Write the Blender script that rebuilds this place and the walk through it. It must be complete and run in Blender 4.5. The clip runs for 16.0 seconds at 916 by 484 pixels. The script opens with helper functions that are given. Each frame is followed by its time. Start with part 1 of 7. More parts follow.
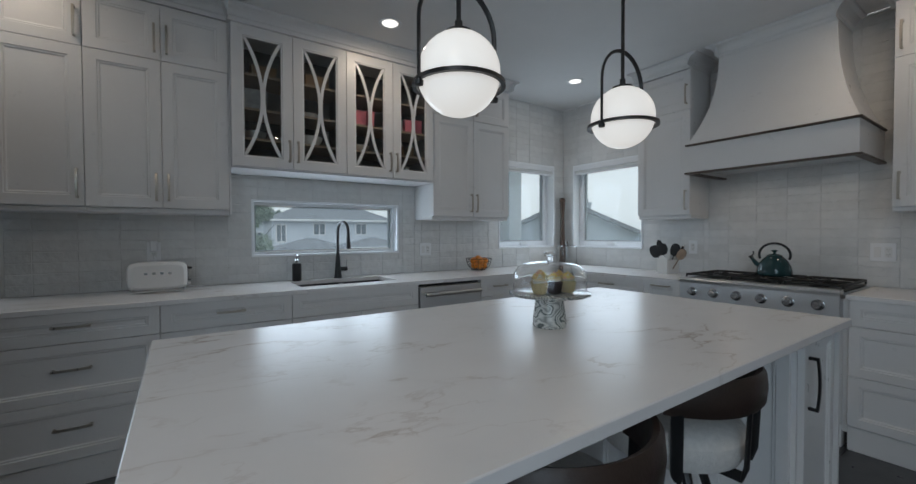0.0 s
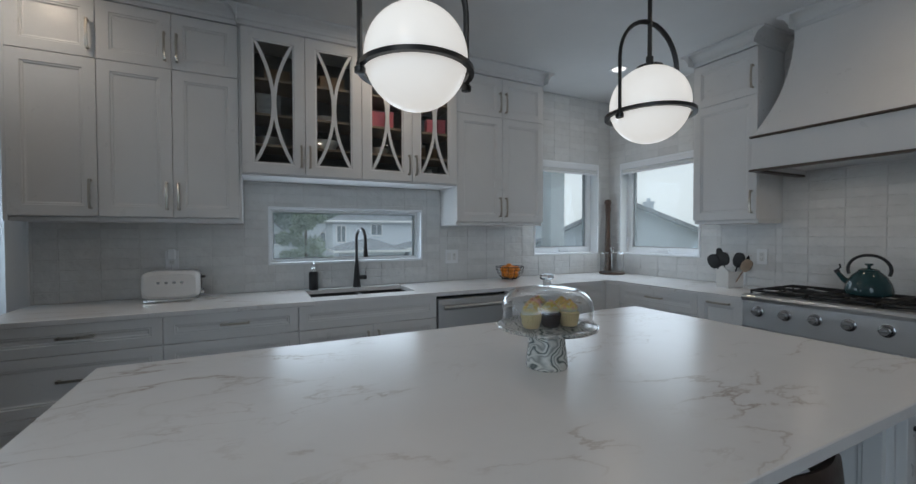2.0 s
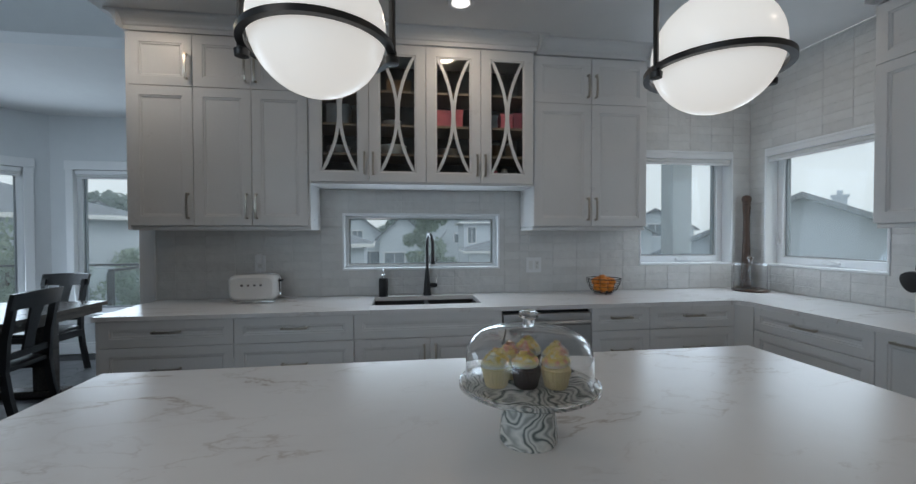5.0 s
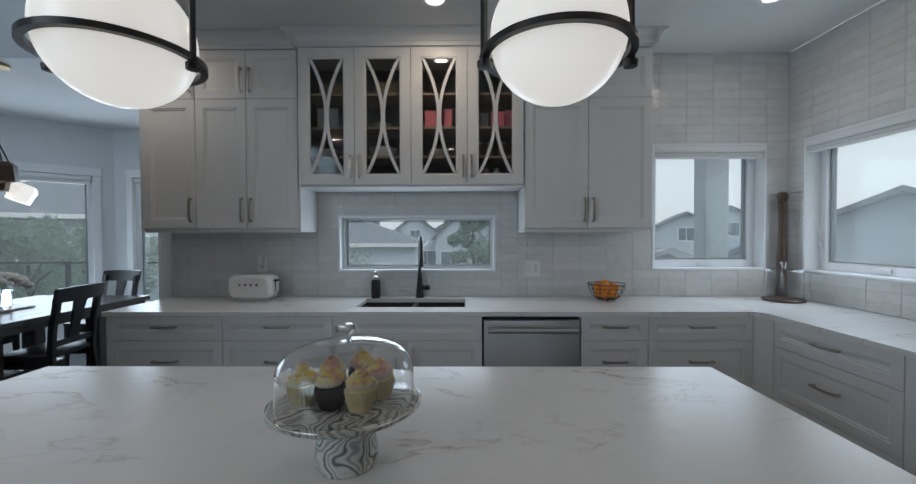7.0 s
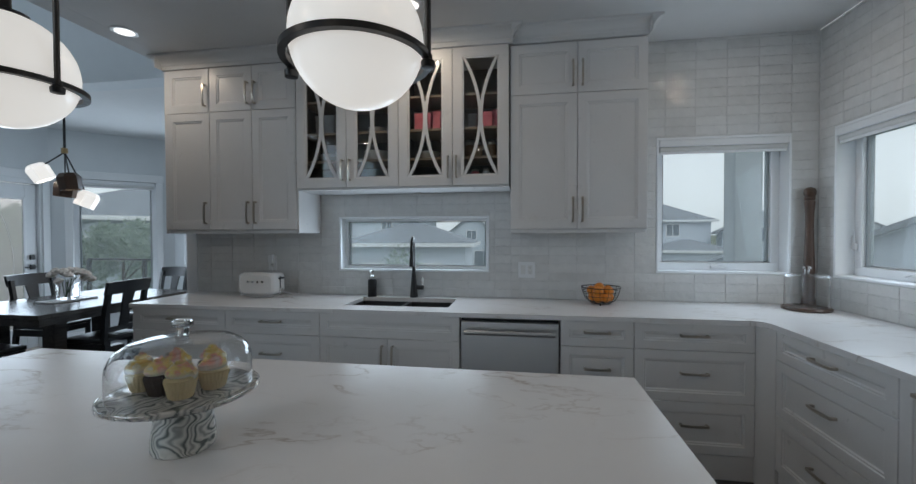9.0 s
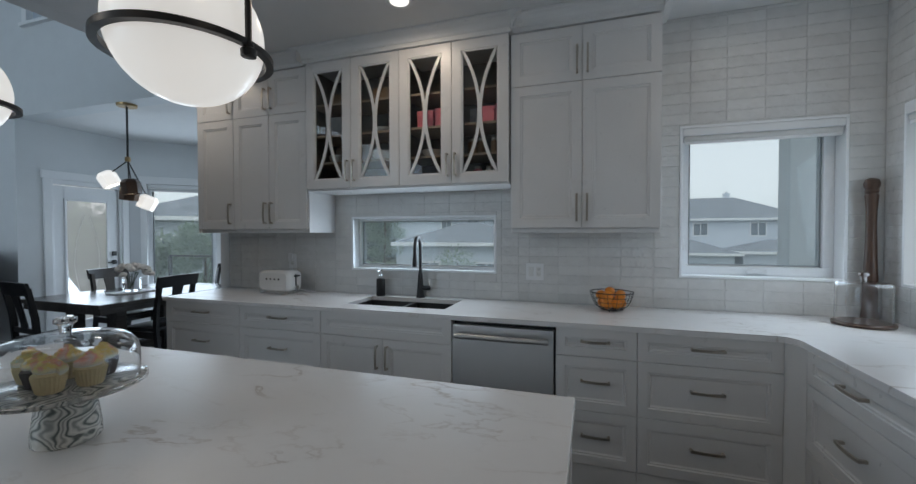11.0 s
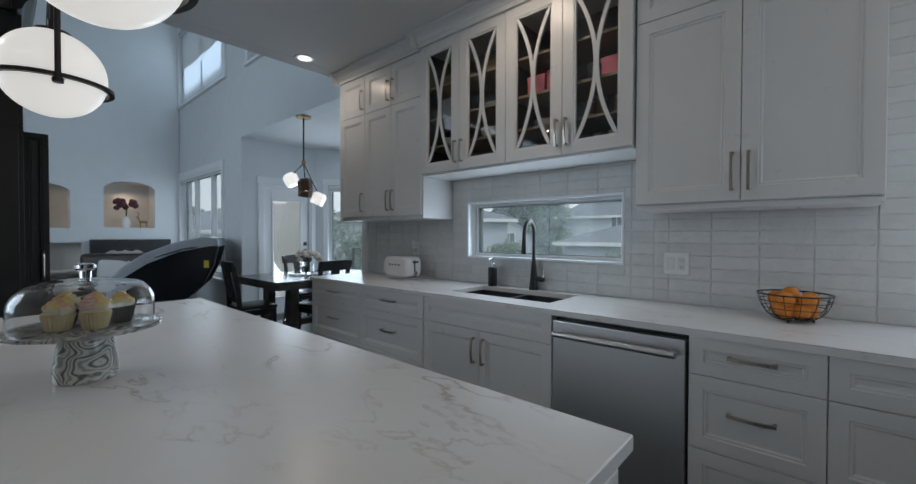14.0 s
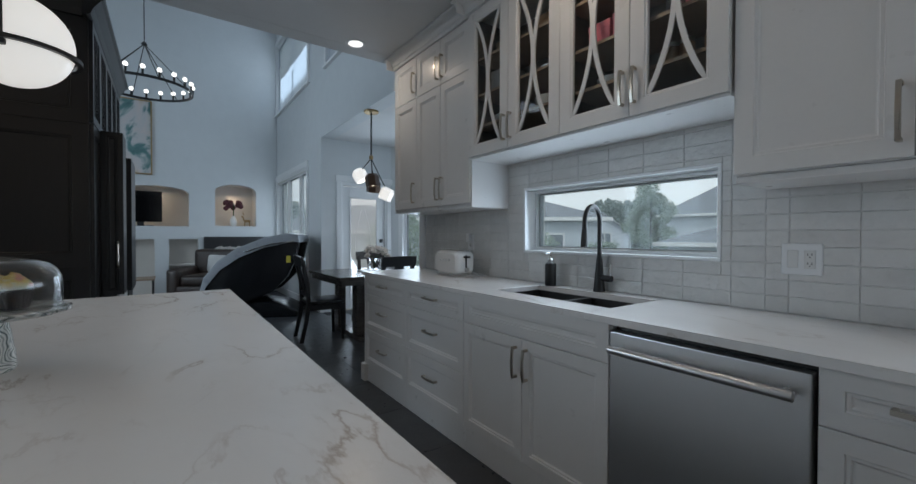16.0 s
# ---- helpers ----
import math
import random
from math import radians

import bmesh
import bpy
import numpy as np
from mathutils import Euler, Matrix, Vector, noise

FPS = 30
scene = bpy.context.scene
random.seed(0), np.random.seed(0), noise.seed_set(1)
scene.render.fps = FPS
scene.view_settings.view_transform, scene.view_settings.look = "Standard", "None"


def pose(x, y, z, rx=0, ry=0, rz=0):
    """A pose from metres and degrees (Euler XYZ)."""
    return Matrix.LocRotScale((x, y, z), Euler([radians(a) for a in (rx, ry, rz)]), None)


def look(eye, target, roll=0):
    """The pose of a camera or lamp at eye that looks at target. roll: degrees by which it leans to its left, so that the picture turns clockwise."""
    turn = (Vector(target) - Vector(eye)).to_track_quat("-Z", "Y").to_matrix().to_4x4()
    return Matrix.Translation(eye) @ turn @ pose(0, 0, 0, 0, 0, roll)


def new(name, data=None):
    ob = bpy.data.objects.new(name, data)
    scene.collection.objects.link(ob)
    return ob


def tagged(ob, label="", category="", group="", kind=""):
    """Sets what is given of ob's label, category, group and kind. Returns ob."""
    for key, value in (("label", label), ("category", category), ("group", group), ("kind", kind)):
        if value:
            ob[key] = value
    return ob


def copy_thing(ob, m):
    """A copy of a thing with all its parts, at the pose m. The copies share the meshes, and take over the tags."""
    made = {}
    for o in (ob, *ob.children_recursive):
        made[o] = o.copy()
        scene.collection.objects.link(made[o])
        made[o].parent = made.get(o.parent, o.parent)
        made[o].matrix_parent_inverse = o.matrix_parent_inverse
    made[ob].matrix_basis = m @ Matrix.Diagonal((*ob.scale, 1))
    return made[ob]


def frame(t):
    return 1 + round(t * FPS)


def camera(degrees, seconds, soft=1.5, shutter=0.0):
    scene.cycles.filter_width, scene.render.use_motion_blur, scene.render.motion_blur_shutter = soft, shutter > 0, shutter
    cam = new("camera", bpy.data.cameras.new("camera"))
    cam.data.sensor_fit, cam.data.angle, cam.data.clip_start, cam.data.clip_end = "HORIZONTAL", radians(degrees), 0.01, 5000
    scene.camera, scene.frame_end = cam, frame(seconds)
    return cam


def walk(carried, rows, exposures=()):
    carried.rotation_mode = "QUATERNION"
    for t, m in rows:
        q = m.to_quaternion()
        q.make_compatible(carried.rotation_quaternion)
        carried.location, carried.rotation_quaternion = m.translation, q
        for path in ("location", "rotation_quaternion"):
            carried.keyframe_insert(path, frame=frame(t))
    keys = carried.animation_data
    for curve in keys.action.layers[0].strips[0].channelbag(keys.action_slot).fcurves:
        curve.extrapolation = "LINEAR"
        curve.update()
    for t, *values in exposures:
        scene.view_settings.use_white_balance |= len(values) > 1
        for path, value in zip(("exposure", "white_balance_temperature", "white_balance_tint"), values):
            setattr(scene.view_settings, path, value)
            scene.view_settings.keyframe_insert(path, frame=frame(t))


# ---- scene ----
cam = camera(96.6, 16.0)
PATH = [
    (0, (0.074, 0.054, 1.278), (1.201, 1.705, 1.237), -0.15),
    (0.5, (0.179, 0.085, 1.301), (1.266, 1.762, 1.259), -0.15),
    (1, (0.261, 0.118, 1.317), (1.303, 1.825, 1.276), -0.15),
    (1.5, (0.344, 0.137, 1.328), (1.321, 1.881, 1.287), -0.15),
    (2, (0.435, 0.139, 1.333), (1.323, 1.929, 1.293), -0.15),
    (2.5, (0.522, 0.141, 1.336), (1.301, 1.98, 1.298), -0.15),
    (3, (0.596, 0.163, 1.34), (1.266, 2.046, 1.303), -0.15),
    (3.5, (0.669, 0.203, 1.344), (1.236, 2.119, 1.306), -0.15),
    (4, (0.75, 0.241, 1.358), (1.218, 2.185, 1.321), -0.15),
    (6.5, (1.345, 0.304, 1.382), (1.378, 2.303, 1.3455), -0.15),
    (7, (1.473, 0.313, 1.391), (1.451, 2.312, 1.3535), -0.15),
    (7.5, (1.612, 0.309, 1.396), (1.522, 2.307, 1.3585), -0.15),
    (8, (1.74, 0.308, 1.392), (1.576, 2.3, 1.3555), -0.15),
    (8.5, (1.859, 0.319, 1.393), (1.614, 2.303, 1.3575), -0.15),
    (11, (2.386, 0.53, 1.397), (1.764, 2.43, 1.3575), -0.1),
    (11.5, (2.434, 0.596, 1.379), (1.691, 2.45, 1.3415), -0.06),
    (12, (2.48, 0.673, 1.369), (1.613, 2.473, 1.3285), -0.02),
    (12.5, (2.519, 0.75, 1.35), (1.532, 2.487, 1.3155), 0.02),
    (13, (2.554, 0.827, 1.333), (1.452, 2.494, 1.303), 0.07),
    (13.5, (2.579, 0.908, 1.309), (1.365, 2.494, 1.278), 0.11),
    (14, (2.587, 0.996, 1.279), (1.262, 2.49, 1.247), 0.15),
    (14.5, (2.574, 1.1, 1.254), (1.146, 2.497, 1.225), 0.15),
    (15, (2.55, 1.222, 1.243), (1.037, 2.526, 1.213), 0.15),
    (15.5, (2.528, 1.346, 1.23), (0.95, 2.572, 1.201), 0.15),
    (16, (2.51, 1.468, 1.215), (0.882, 2.63, 1.186), 0.15),
]
EXPOSURE = 0.0
walk(cam, [(t, look(eye, target, roll)) for t, eye, target, roll in PATH], [(0.0, EXPOSURE), (16.0, EXPOSURE)])

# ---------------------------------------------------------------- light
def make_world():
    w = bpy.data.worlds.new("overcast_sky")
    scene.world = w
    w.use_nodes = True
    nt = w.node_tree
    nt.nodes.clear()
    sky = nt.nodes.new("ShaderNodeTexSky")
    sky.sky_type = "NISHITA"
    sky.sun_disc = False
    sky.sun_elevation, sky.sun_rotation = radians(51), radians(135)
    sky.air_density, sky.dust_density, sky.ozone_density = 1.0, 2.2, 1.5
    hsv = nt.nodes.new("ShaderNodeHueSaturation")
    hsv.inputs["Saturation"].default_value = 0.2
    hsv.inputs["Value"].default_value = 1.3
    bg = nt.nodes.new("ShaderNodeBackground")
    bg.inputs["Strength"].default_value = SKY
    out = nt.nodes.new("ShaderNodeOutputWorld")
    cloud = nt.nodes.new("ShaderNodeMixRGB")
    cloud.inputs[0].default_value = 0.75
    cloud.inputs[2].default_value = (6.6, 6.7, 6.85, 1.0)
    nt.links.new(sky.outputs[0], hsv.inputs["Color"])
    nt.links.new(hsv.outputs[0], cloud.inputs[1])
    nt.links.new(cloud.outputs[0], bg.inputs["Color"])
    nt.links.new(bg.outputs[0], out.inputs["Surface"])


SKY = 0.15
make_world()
sun_data = bpy.data.lights.new("sun", "SUN")
sun_data.energy, sun_data.angle, sun_data.color = 0.6, radians(20), (1.0, 0.98, 0.95)
sun_ob = new("sun", sun_data)
sun_ob.matrix_basis = look((9, -9, 16), (0, 0, 0))


def window_light(m, width, height, power, color=(0.67, 0.83, 1.0)):
    d = bpy.data.lights.new("window_light", "AREA")
    d.shape, d.size, d.size_y, d.energy, d.color = "RECTANGLE", width, height, power, color
    ob = new("window_light", d)
    ob.matrix_basis = m
    return ob


window_light(look((1.12, 3.47, 1.32), (1.12, 0, 1.1)), 1.1, 0.36, 4.2)
window_light(look((3.34, 3.47, 1.56), (3.0, 0, 1.2)), 0.7, 0.78, 3.3)
window_light(look((3.97, 2.86, 1.56), (0, 2.0, 1.1)), 0.7, 0.78, 3.3)
window_light(look((-2.35, 5.53, 1.35), (-2.0, 2.0, 0.9)), 0.85, 1.6, 13.5)
window_light(look((-3.47, 5.08, 1.35), (-1.5, 3.0, 0.9)), 0.85, 1.6, 11)
window_light(look((-5.87, 3.47, 4.6), (-5.87, 0, 4.2)), 2.0, 1.1, 9)
window_light(look((-5.87, 3.47, 1.5), (-5.87, 0, 1.2)), 2.1, 1.6, 10)
window_light(look((-2.85, -2.57, 2.6), (-2.0, 2, 1.9)), 3.4, 3.6, 84)
window_light(look((-3.93, 4.17, 1.15), (-1.5, 3.6, 0.8)), 0.45, 1.5, 9)


def lamp(name, place, power, radius, color, kind="POINT"):
    d = bpy.data.lights.new(name, kind)
    d.energy, d.color = power, color
    if kind == "AREA":
        d.shape, d.size = "DISK", radius * 2
    else:
        d.shadow_soft_size = radius
    if kind == "SPOT":
        d.spot_size, d.spot_blend = radians(110), 0.6
    ob = new(name, d)
    ob.matrix_basis = look(place, Vector(place) + Vector((0, 0.001, -1)))
    return ob


WARM = (1.0, 0.82, 0.64)
# unseen downlights, added as fill for the cabinet fronts and the hood side
FILL_DOWN = ((-0.3, 0.1, 4.0), (1.315, -0.6, 2.0), (3.12, 0.5, 2.4), (2.3, -0.3, 0.5))
for px, power in ((-0.65, 2.0), (1.315, 2.4), (3.27, 1.3)):
    lamp("downlight_lamp", (px, 2.71, 2.735), power, 0.05, WARM, "AREA")
for px, py, power in FILL_DOWN:
    lamp("downlight_lamp", (px, py, 2.735), power, 0.05, WARM, "AREA")
for py in (0.95, 1.45):
    lamp("hood_lamp", (3.6, py, 1.70), 0.25, 0.03, WARM, "AREA")

# ---------------------------------------------------------------- materials
def rgb(c):
    return (*c, 1.0) if len(c) == 3 else c


class Mat:
    """A node material with a principled shader and a few helpers."""
    def __init__(self, name, color=(0.8, 0.8, 0.8), rough=0.5, metal=0.0, **inputs):
        self.m = bpy.data.materials.new(name)
        self.m.use_nodes = True
        self.nt = self.m.node_tree
        self.p = self.nt.nodes["Principled BSDF"]
        self.set("Base Color", rgb(color)), self.set("Roughness", rough), self.set("Metallic", metal)
        for k, v in inputs.items():
            self.set(k.replace("_", " "), v)

    def set(self, k, v):
        self.p.inputs[k].default_value = v

    def node(self, kind, **props):
        n = self.nt.nodes.new(kind)
        for k, v in props.items():
            if k == "operation":
                n.operation = v
            elif k == "data_type":
                n.data_type = v
            else:
                n.inputs[k.replace("_", " ")].default_value = v
        return n

    def link(self, a, b):
        self.nt.links.new(a, b)

    def coords(self, scale=(1, 1, 1), object_space=False):
        tc = self.node("ShaderNodeTexCoord")
        mp = self.node("ShaderNodeMapping")
        mp.inputs["Scale"].default_value = scale
        if object_space:
            self.link(tc.outputs["Object"], mp.inputs["Vector"])
        else:
            geo = self.node("ShaderNodeNewGeometry")
            self.link(geo.outputs["Position"], mp.inputs["Vector"])
        return mp.outputs["Vector"]

    def noise(self, scale, detail=3.0, vec=None, rough=0.5, distort=0.0):
        n = self.node("ShaderNodeTexNoise", Scale=scale, Detail=detail, Roughness=rough, Distortion=distort)
        if vec is not None:
            self.link(vec, n.inputs["Vector"])
        return n.outputs["Fac"]

    def ramp(self, fac, stops):
        r = self.node("ShaderNodeValToRGB")
        e = r.color_ramp.elements
        while len(e) < len(stops):
            e.new(0.5)
        for el, (pos, c) in zip(e, stops):
            el.position, el.color = pos, rgb(c)
        self.link(fac, r.inputs["Fac"])
        return r.outputs["Color"]

    def mix(self, fac, a, b, kind="MIX"):
        n = self.nt.nodes.new("ShaderNodeMixRGB")
        n.blend_type = kind
        for sock, v in ((n.inputs[0], fac), (n.inputs[1], a), (n.inputs[2], b)):
            if hasattr(v, "is_linked"):
                self.link(v, sock)
            else:
                sock.default_value = rgb(v) if isinstance(v, tuple) else v
        return n.outputs[0]

    def bump(self, height, strength=0.1, distance=0.01):
        b = self.node("ShaderNodeBump", Strength=strength, Distance=distance)
        self.link(height, b.inputs["Height"])
        self.link(b.outputs["Normal"], self.p.inputs["Normal"])

    def to(self, sock, key):
        self.link(sock, self.p.inputs[key])


def plain(name, color, rough=0.5, metal=0.0, vary=0.06, scale=6.0, bump=0.0, bscale=60.0, **inputs):
    """A paint or metal with soft two-scale variation."""
    k = Mat(name, color, rough, metal, **inputs)
    v = k.coords()
    big, fine = k.noise(scale, 3, v), k.noise(scale * 14, 2, v)
    lo, hi = tuple(c * (1 - vary) for c in color[:3]), tuple(min(1, c * (1 + vary)) for c in color[:3])
    k.to(k.ramp(k.mix(0.35, big, fine), [(0.3, lo), (0.7, hi)]), "Base Color")
    r = k.ramp(k.noise(scale * 2.3, 3, v), [(0.3, (rough * 0.85,) * 3), (0.7, (min(1, rough * 1.15),) * 3)])
    k.to(r, "Roughness")
    if bump:
        k.bump(k.noise(bscale, 3, v), bump, 0.004)
    return k.m


def wood(name, dark, light, rough=0.45, along=(1, 12, 12), scale=3.0):
    k = Mat(name, light, rough)
    v = k.coords(along)
    g = k.noise(scale, 6, v, 0.6, 1.2)
    f = k.noise(scale * 9, 3, v)
    k.to(k.ramp(k.mix(0.35, g, f), [(0.3, dark), (0.7, light)]), "Base Color")
    k.bump(f, 0.08, 0.003)
    return k.m


def quartz():
    k = Mat("veined_quartz", (0.8, 0.79, 0.77), 0.16, **{"Specular_IOR_Level": 0.5})
    v = k.coords((1.0, 1.25, 1.0))
    warp = k.node("ShaderNodeTexNoise", Scale=1.1, Detail=4.0, Roughness=0.6)
    k.link(v, warp.inputs["Vector"])
    add = k.node("ShaderNodeVectorMath", operation="MULTIPLY_ADD")
    k.link(warp.outputs["Color"], add.inputs[0])
    add.inputs[1].default_value = (1.15, 1.15, 0.3)
    k.link(v, add.inputs[2])

    def veins(scale, width, seed, stretch=1.0):
        mp = k.node("ShaderNodeMapping")
        mp.inputs["Location"].default_value = (seed, seed * 0.7, 0)
        mp.inputs["Rotation"].default_value = (0, 0, 0.5)
        mp.inputs["Scale"].default_value = (1.0, stretch, 1.0)
        k.link(v, mp.inputs["Vector"])
        n = k.node("ShaderNodeTexNoise", Scale=scale, Detail=7.0, Roughness=0.56, Distortion=0.35)
        k.link(mp.outputs["Vector"], n.inputs["Vector"])
        return k.ramp(n.outputs["Fac"], [(0.5 - width, (0, 0, 0)), (0.5, (1, 1, 1)), (0.5 + width, (0, 0, 0))])

    patch = k.ramp(k.noise(2.3, 3, v), [(0.47, (0, 0, 0)), (0.66, (1, 1, 1))])
    thin = k.mix(1.0, veins(1.5, 0.011, 3.1, 1.7), patch, "MULTIPLY")
    patch2 = k.ramp(k.noise(3.1, 3, add.outputs[0]), [(0.5, (0, 0, 0)), (0.68, (1, 1, 1))])
    fine = k.mix(1.0, veins(3.4, 0.016, 8.4, 1.5), patch2, "MULTIPLY")
    cloud = k.ramp(k.noise(1.6, 5, add.outputs[0], 0.6), [(0.3, (0.755, 0.745, 0.74)), (0.75, (0.81, 0.805, 0.80))])
    soft = k.mix(1.0, veins(1.5, 0.05, 3.1, 1.7), patch, "MULTIPLY")
    c = k.mix(k.mix(0.28, (0, 0, 0), soft), cloud, (0.60, 0.57, 0.55))
    c = k.mix(k.mix(0.42, (0, 0, 0), fine), c, (0.46, 0.40, 0.36))
    c = k.mix(k.mix(0.85, (0, 0, 0), thin), c, (0.42, 0.355, 0.31))
    k.to(c, "Base Color")
    k.to(k.ramp(k.noise(9, 3, v), [(0.3, (0.255,) * 3), (0.7, (0.27,) * 3)]), "Roughness")
    return k.m


def glazed(name, color, spread, rough=0.05, wave=0.55):
    """Hand-made glazed tile: each tile its own tone, a wavy gloss."""
    k = Mat(name, color, rough)
    info = k.node("ShaderNodeObjectInfo")
    lo, hi = tuple(c * (1 - spread) for c in color), tuple(min(1, c * (1 + spread)) for c in color)
    tone = k.ramp(info.outputs["Random"], [(0.0, lo), (1.0, hi)])
    v = k.coords()
    cloud = k.ramp(k.noise(16, 3, v), [(0.3, (0.93,) * 3), (0.7, (1.0,) * 3)])
    k.to(k.mix(1.0, tone, cloud, "MULTIPLY"), "Base Color")
    k.bump(k.mix(0.30, k.noise(17, 1, v), k.noise(58, 2, v)), wave, 0.02)
    return k.m


def glass(name, color=(1, 1, 1), rough=0.0, ior=1.45):
    k = Mat(name, color, rough, 0.0, **{"Transmission_Weight": 1.0, "IOR": ior})
    return k.m


def pane_glass(name, tint=(0.95, 0.98, 0.98), gloss=0.06):
    """Flat window glass: clear, with a thin reflection."""
    k = Mat(name)
    nt = k.nt
    tr, gl, mx = nt.nodes.new("ShaderNodeBsdfTransparent"), nt.nodes.new("ShaderNodeBsdfGlossy"), nt.nodes.new("ShaderNodeMixShader")
    tr.inputs["Color"].default_value = rgb(tint)
    gl.inputs["Roughness"].default_value = 0.01
    lw = nt.nodes.new("ShaderNodeLayerWeight")
    pw = nt.nodes.new("ShaderNodeMath")
    pw.operation, pw.inputs[1].default_value = "POWER", 4.0
    ma = nt.nodes.new("ShaderNodeMath")
    ma.operation, ma.inputs[1].default_value, ma.inputs[2].default_value = "MULTIPLY_ADD", 0.5, gloss * 0.5
    nt.links.new(lw.outputs["Facing"], pw.inputs[0])
    nt.links.new(pw.outputs[0], ma.inputs[0])
    nt.links.new(ma.outputs[0], mx.inputs[0])
    nt.links.new(tr.outputs[0], mx.inputs[1])
    nt.links.new(gl.outputs[0], mx.inputs[2])
    nt.links.new(mx.outputs[0], nt.nodes["Material Output"].inputs["Surface"])
    return k.m


def hazy_pane(name):
    """Outer window glass with a pale translucent layer that puts the outdoor haze into the pane."""
    m = pane_glass(name, (0.91, 0.965, 0.985), 0.05)
    nt = m.node_tree
    out = nt.nodes["Material Output"]
    clear = out.inputs["Surface"].links[0].from_socket
    haze_layer, mx = nt.nodes.new("ShaderNodeBsdfTranslucent"), nt.nodes.new("ShaderNodeMixShader")
    haze_layer.inputs["Color"].default_value = (0.74, 0.84, 0.92, 1.0)
    mx.inputs[0].default_value = 0.11
    nt.links.new(clear, mx.inputs[1])
    nt.links.new(haze_layer.outputs[0], mx.inputs[2])
    nt.links.new(mx.outputs[0], out.inputs["Surface"])
    return m


def glow(name, color, strength, base=(0.9, 0.9, 0.88)):
    k = Mat(name, base, 0.25)
    k.set("Emission Color", rgb(color)), k.set("Emission Strength", strength)
    return k.m


def marbled():
    k = Mat("swirled_marble", (0.6, 0.6, 0.56), 0.12)
    v = k.coords((1, 1, 1.6))
    warp = k.node("ShaderNodeTexNoise", Scale=7.0, Detail=2.0)
    k.link(v, warp.inputs["Vector"])
    add = k.node("ShaderNodeVectorMath", operation="MULTIPLY_ADD")
    k.link(warp.outputs["Color"], add.inputs[0])
    add.inputs[1].default_value = (0.26, 0.26, 0.26)
    k.link(v, add.inputs[2])
    wv = k.node("ShaderNodeTexWave", Scale=12.0, Distortion=6.0, Detail=2.0)
    k.link(add.outputs[0], wv.inputs["Vector"])
    k.to(k.ramp(wv.outputs["Fac"], [(0.0, (0.11, 0.125, 0.12)), (0.10, (0.30, 0.32, 0.30)), (0.22, (0.52, 0.52, 0.48)), (0.6, (0.66, 0.65, 0.61)), (0.85, (0.50, 0.50, 0.47)), (1.0, (0.30, 0.31, 0.29))]), "Base Color")
    return k.m


def brushed(name, color, rough=0.3, along=(1, 1, 60), aniso=0.0):
    k = Mat(name, color, rough, 1.0)
    v = k.coords(along)
    g = k.noise(14, 4, v)
    k.to(k.ramp(g, [(0.3, tuple(c * 0.985 for c in color)), (0.7, color)]), "Base Color")
    k.to(k.ramp(g, [(0.3, (rough * 0.97,) * 3), (0.7, (rough * 1.04,) * 3)]), "Roughness")
    return k.m


def frosting():
    k = Mat("swirled_frosting", (0.85, 0.8, 0.7), 0.45, **{"Subsurface_Weight": 0.15})
    v = k.coords()
    tint = k.ramp(k.noise(30, 2, v), [(0.36, (0.84, 0.78, 0.66)), (0.44, (0.86, 0.62, 0.16)), (0.53, (0.86, 0.66, 0.25)), (0.60, (0.84, 0.38, 0.27)), (0.72, (0.80, 0.62, 0.58))])
    tc, sep = k.node("ShaderNodeTexCoord"), k.node("ShaderNodeSeparateXYZ")
    k.link(tc.outputs["Object"], sep.inputs[0])
    hgt = k.node("ShaderNodeMapRange", From_Min=0.046, From_Max=0.060)
    k.link(sep.outputs["Z"], hgt.inputs["Value"])
    k.to(k.mix(hgt.outputs["Result"], (0.84, 0.81, 0.74), tint), "Base Color")
    return k.m


def leaves(name, dark, light):
    k = Mat(name, light, 0.6)
    geo = k.node("ShaderNodeNewGeometry")
    c = k.ramp(geo.outputs["Random Per Island"], [(0.0, dark), (1.0, light)])
    k.to(c, "Base Color")
    tl, mx = k.nt.nodes.new("ShaderNodeBsdfTranslucent"), k.nt.nodes.new("ShaderNodeMixShader")
    mx.inputs[0].default_value = 0.45
    k.link(c, tl.inputs["Color"])
    k.link(k.p.outputs[0], mx.inputs[1])
    k.link(tl.outputs[0], mx.inputs[2])
    k.link(mx.outputs[0], k.nt.nodes["Material Output"].inputs["Surface"])
    return k.m


M_CAB = plain("white_cabinet_lacquer", (0.74, 0.735, 0.73), 0.32, vary=0.02, bump=0.02, bscale=180)
M_WALL = plain("pale_grey_wall_paint", (0.66, 0.685, 0.70), 0.6, vary=0.025, bump=0.06, bscale=260)
M_CEIL = plain("white_ceiling_paint", (0.72, 0.72, 0.72), 0.75, vary=0.02, bump=0.08, bscale=300)
M_TRIM = plain("white_trim_paint", (0.78, 0.79, 0.80), 0.35, vary=0.02)
M_QUARTZ = quartz()
M_TILE = glazed("white_glazed_tile", (0.70, 0.70, 0.69), 0.05)
M_GROUT = plain("pale_grout", (0.66, 0.66, 0.65), 0.85, vary=0.06, scale=40, bump=0.1)
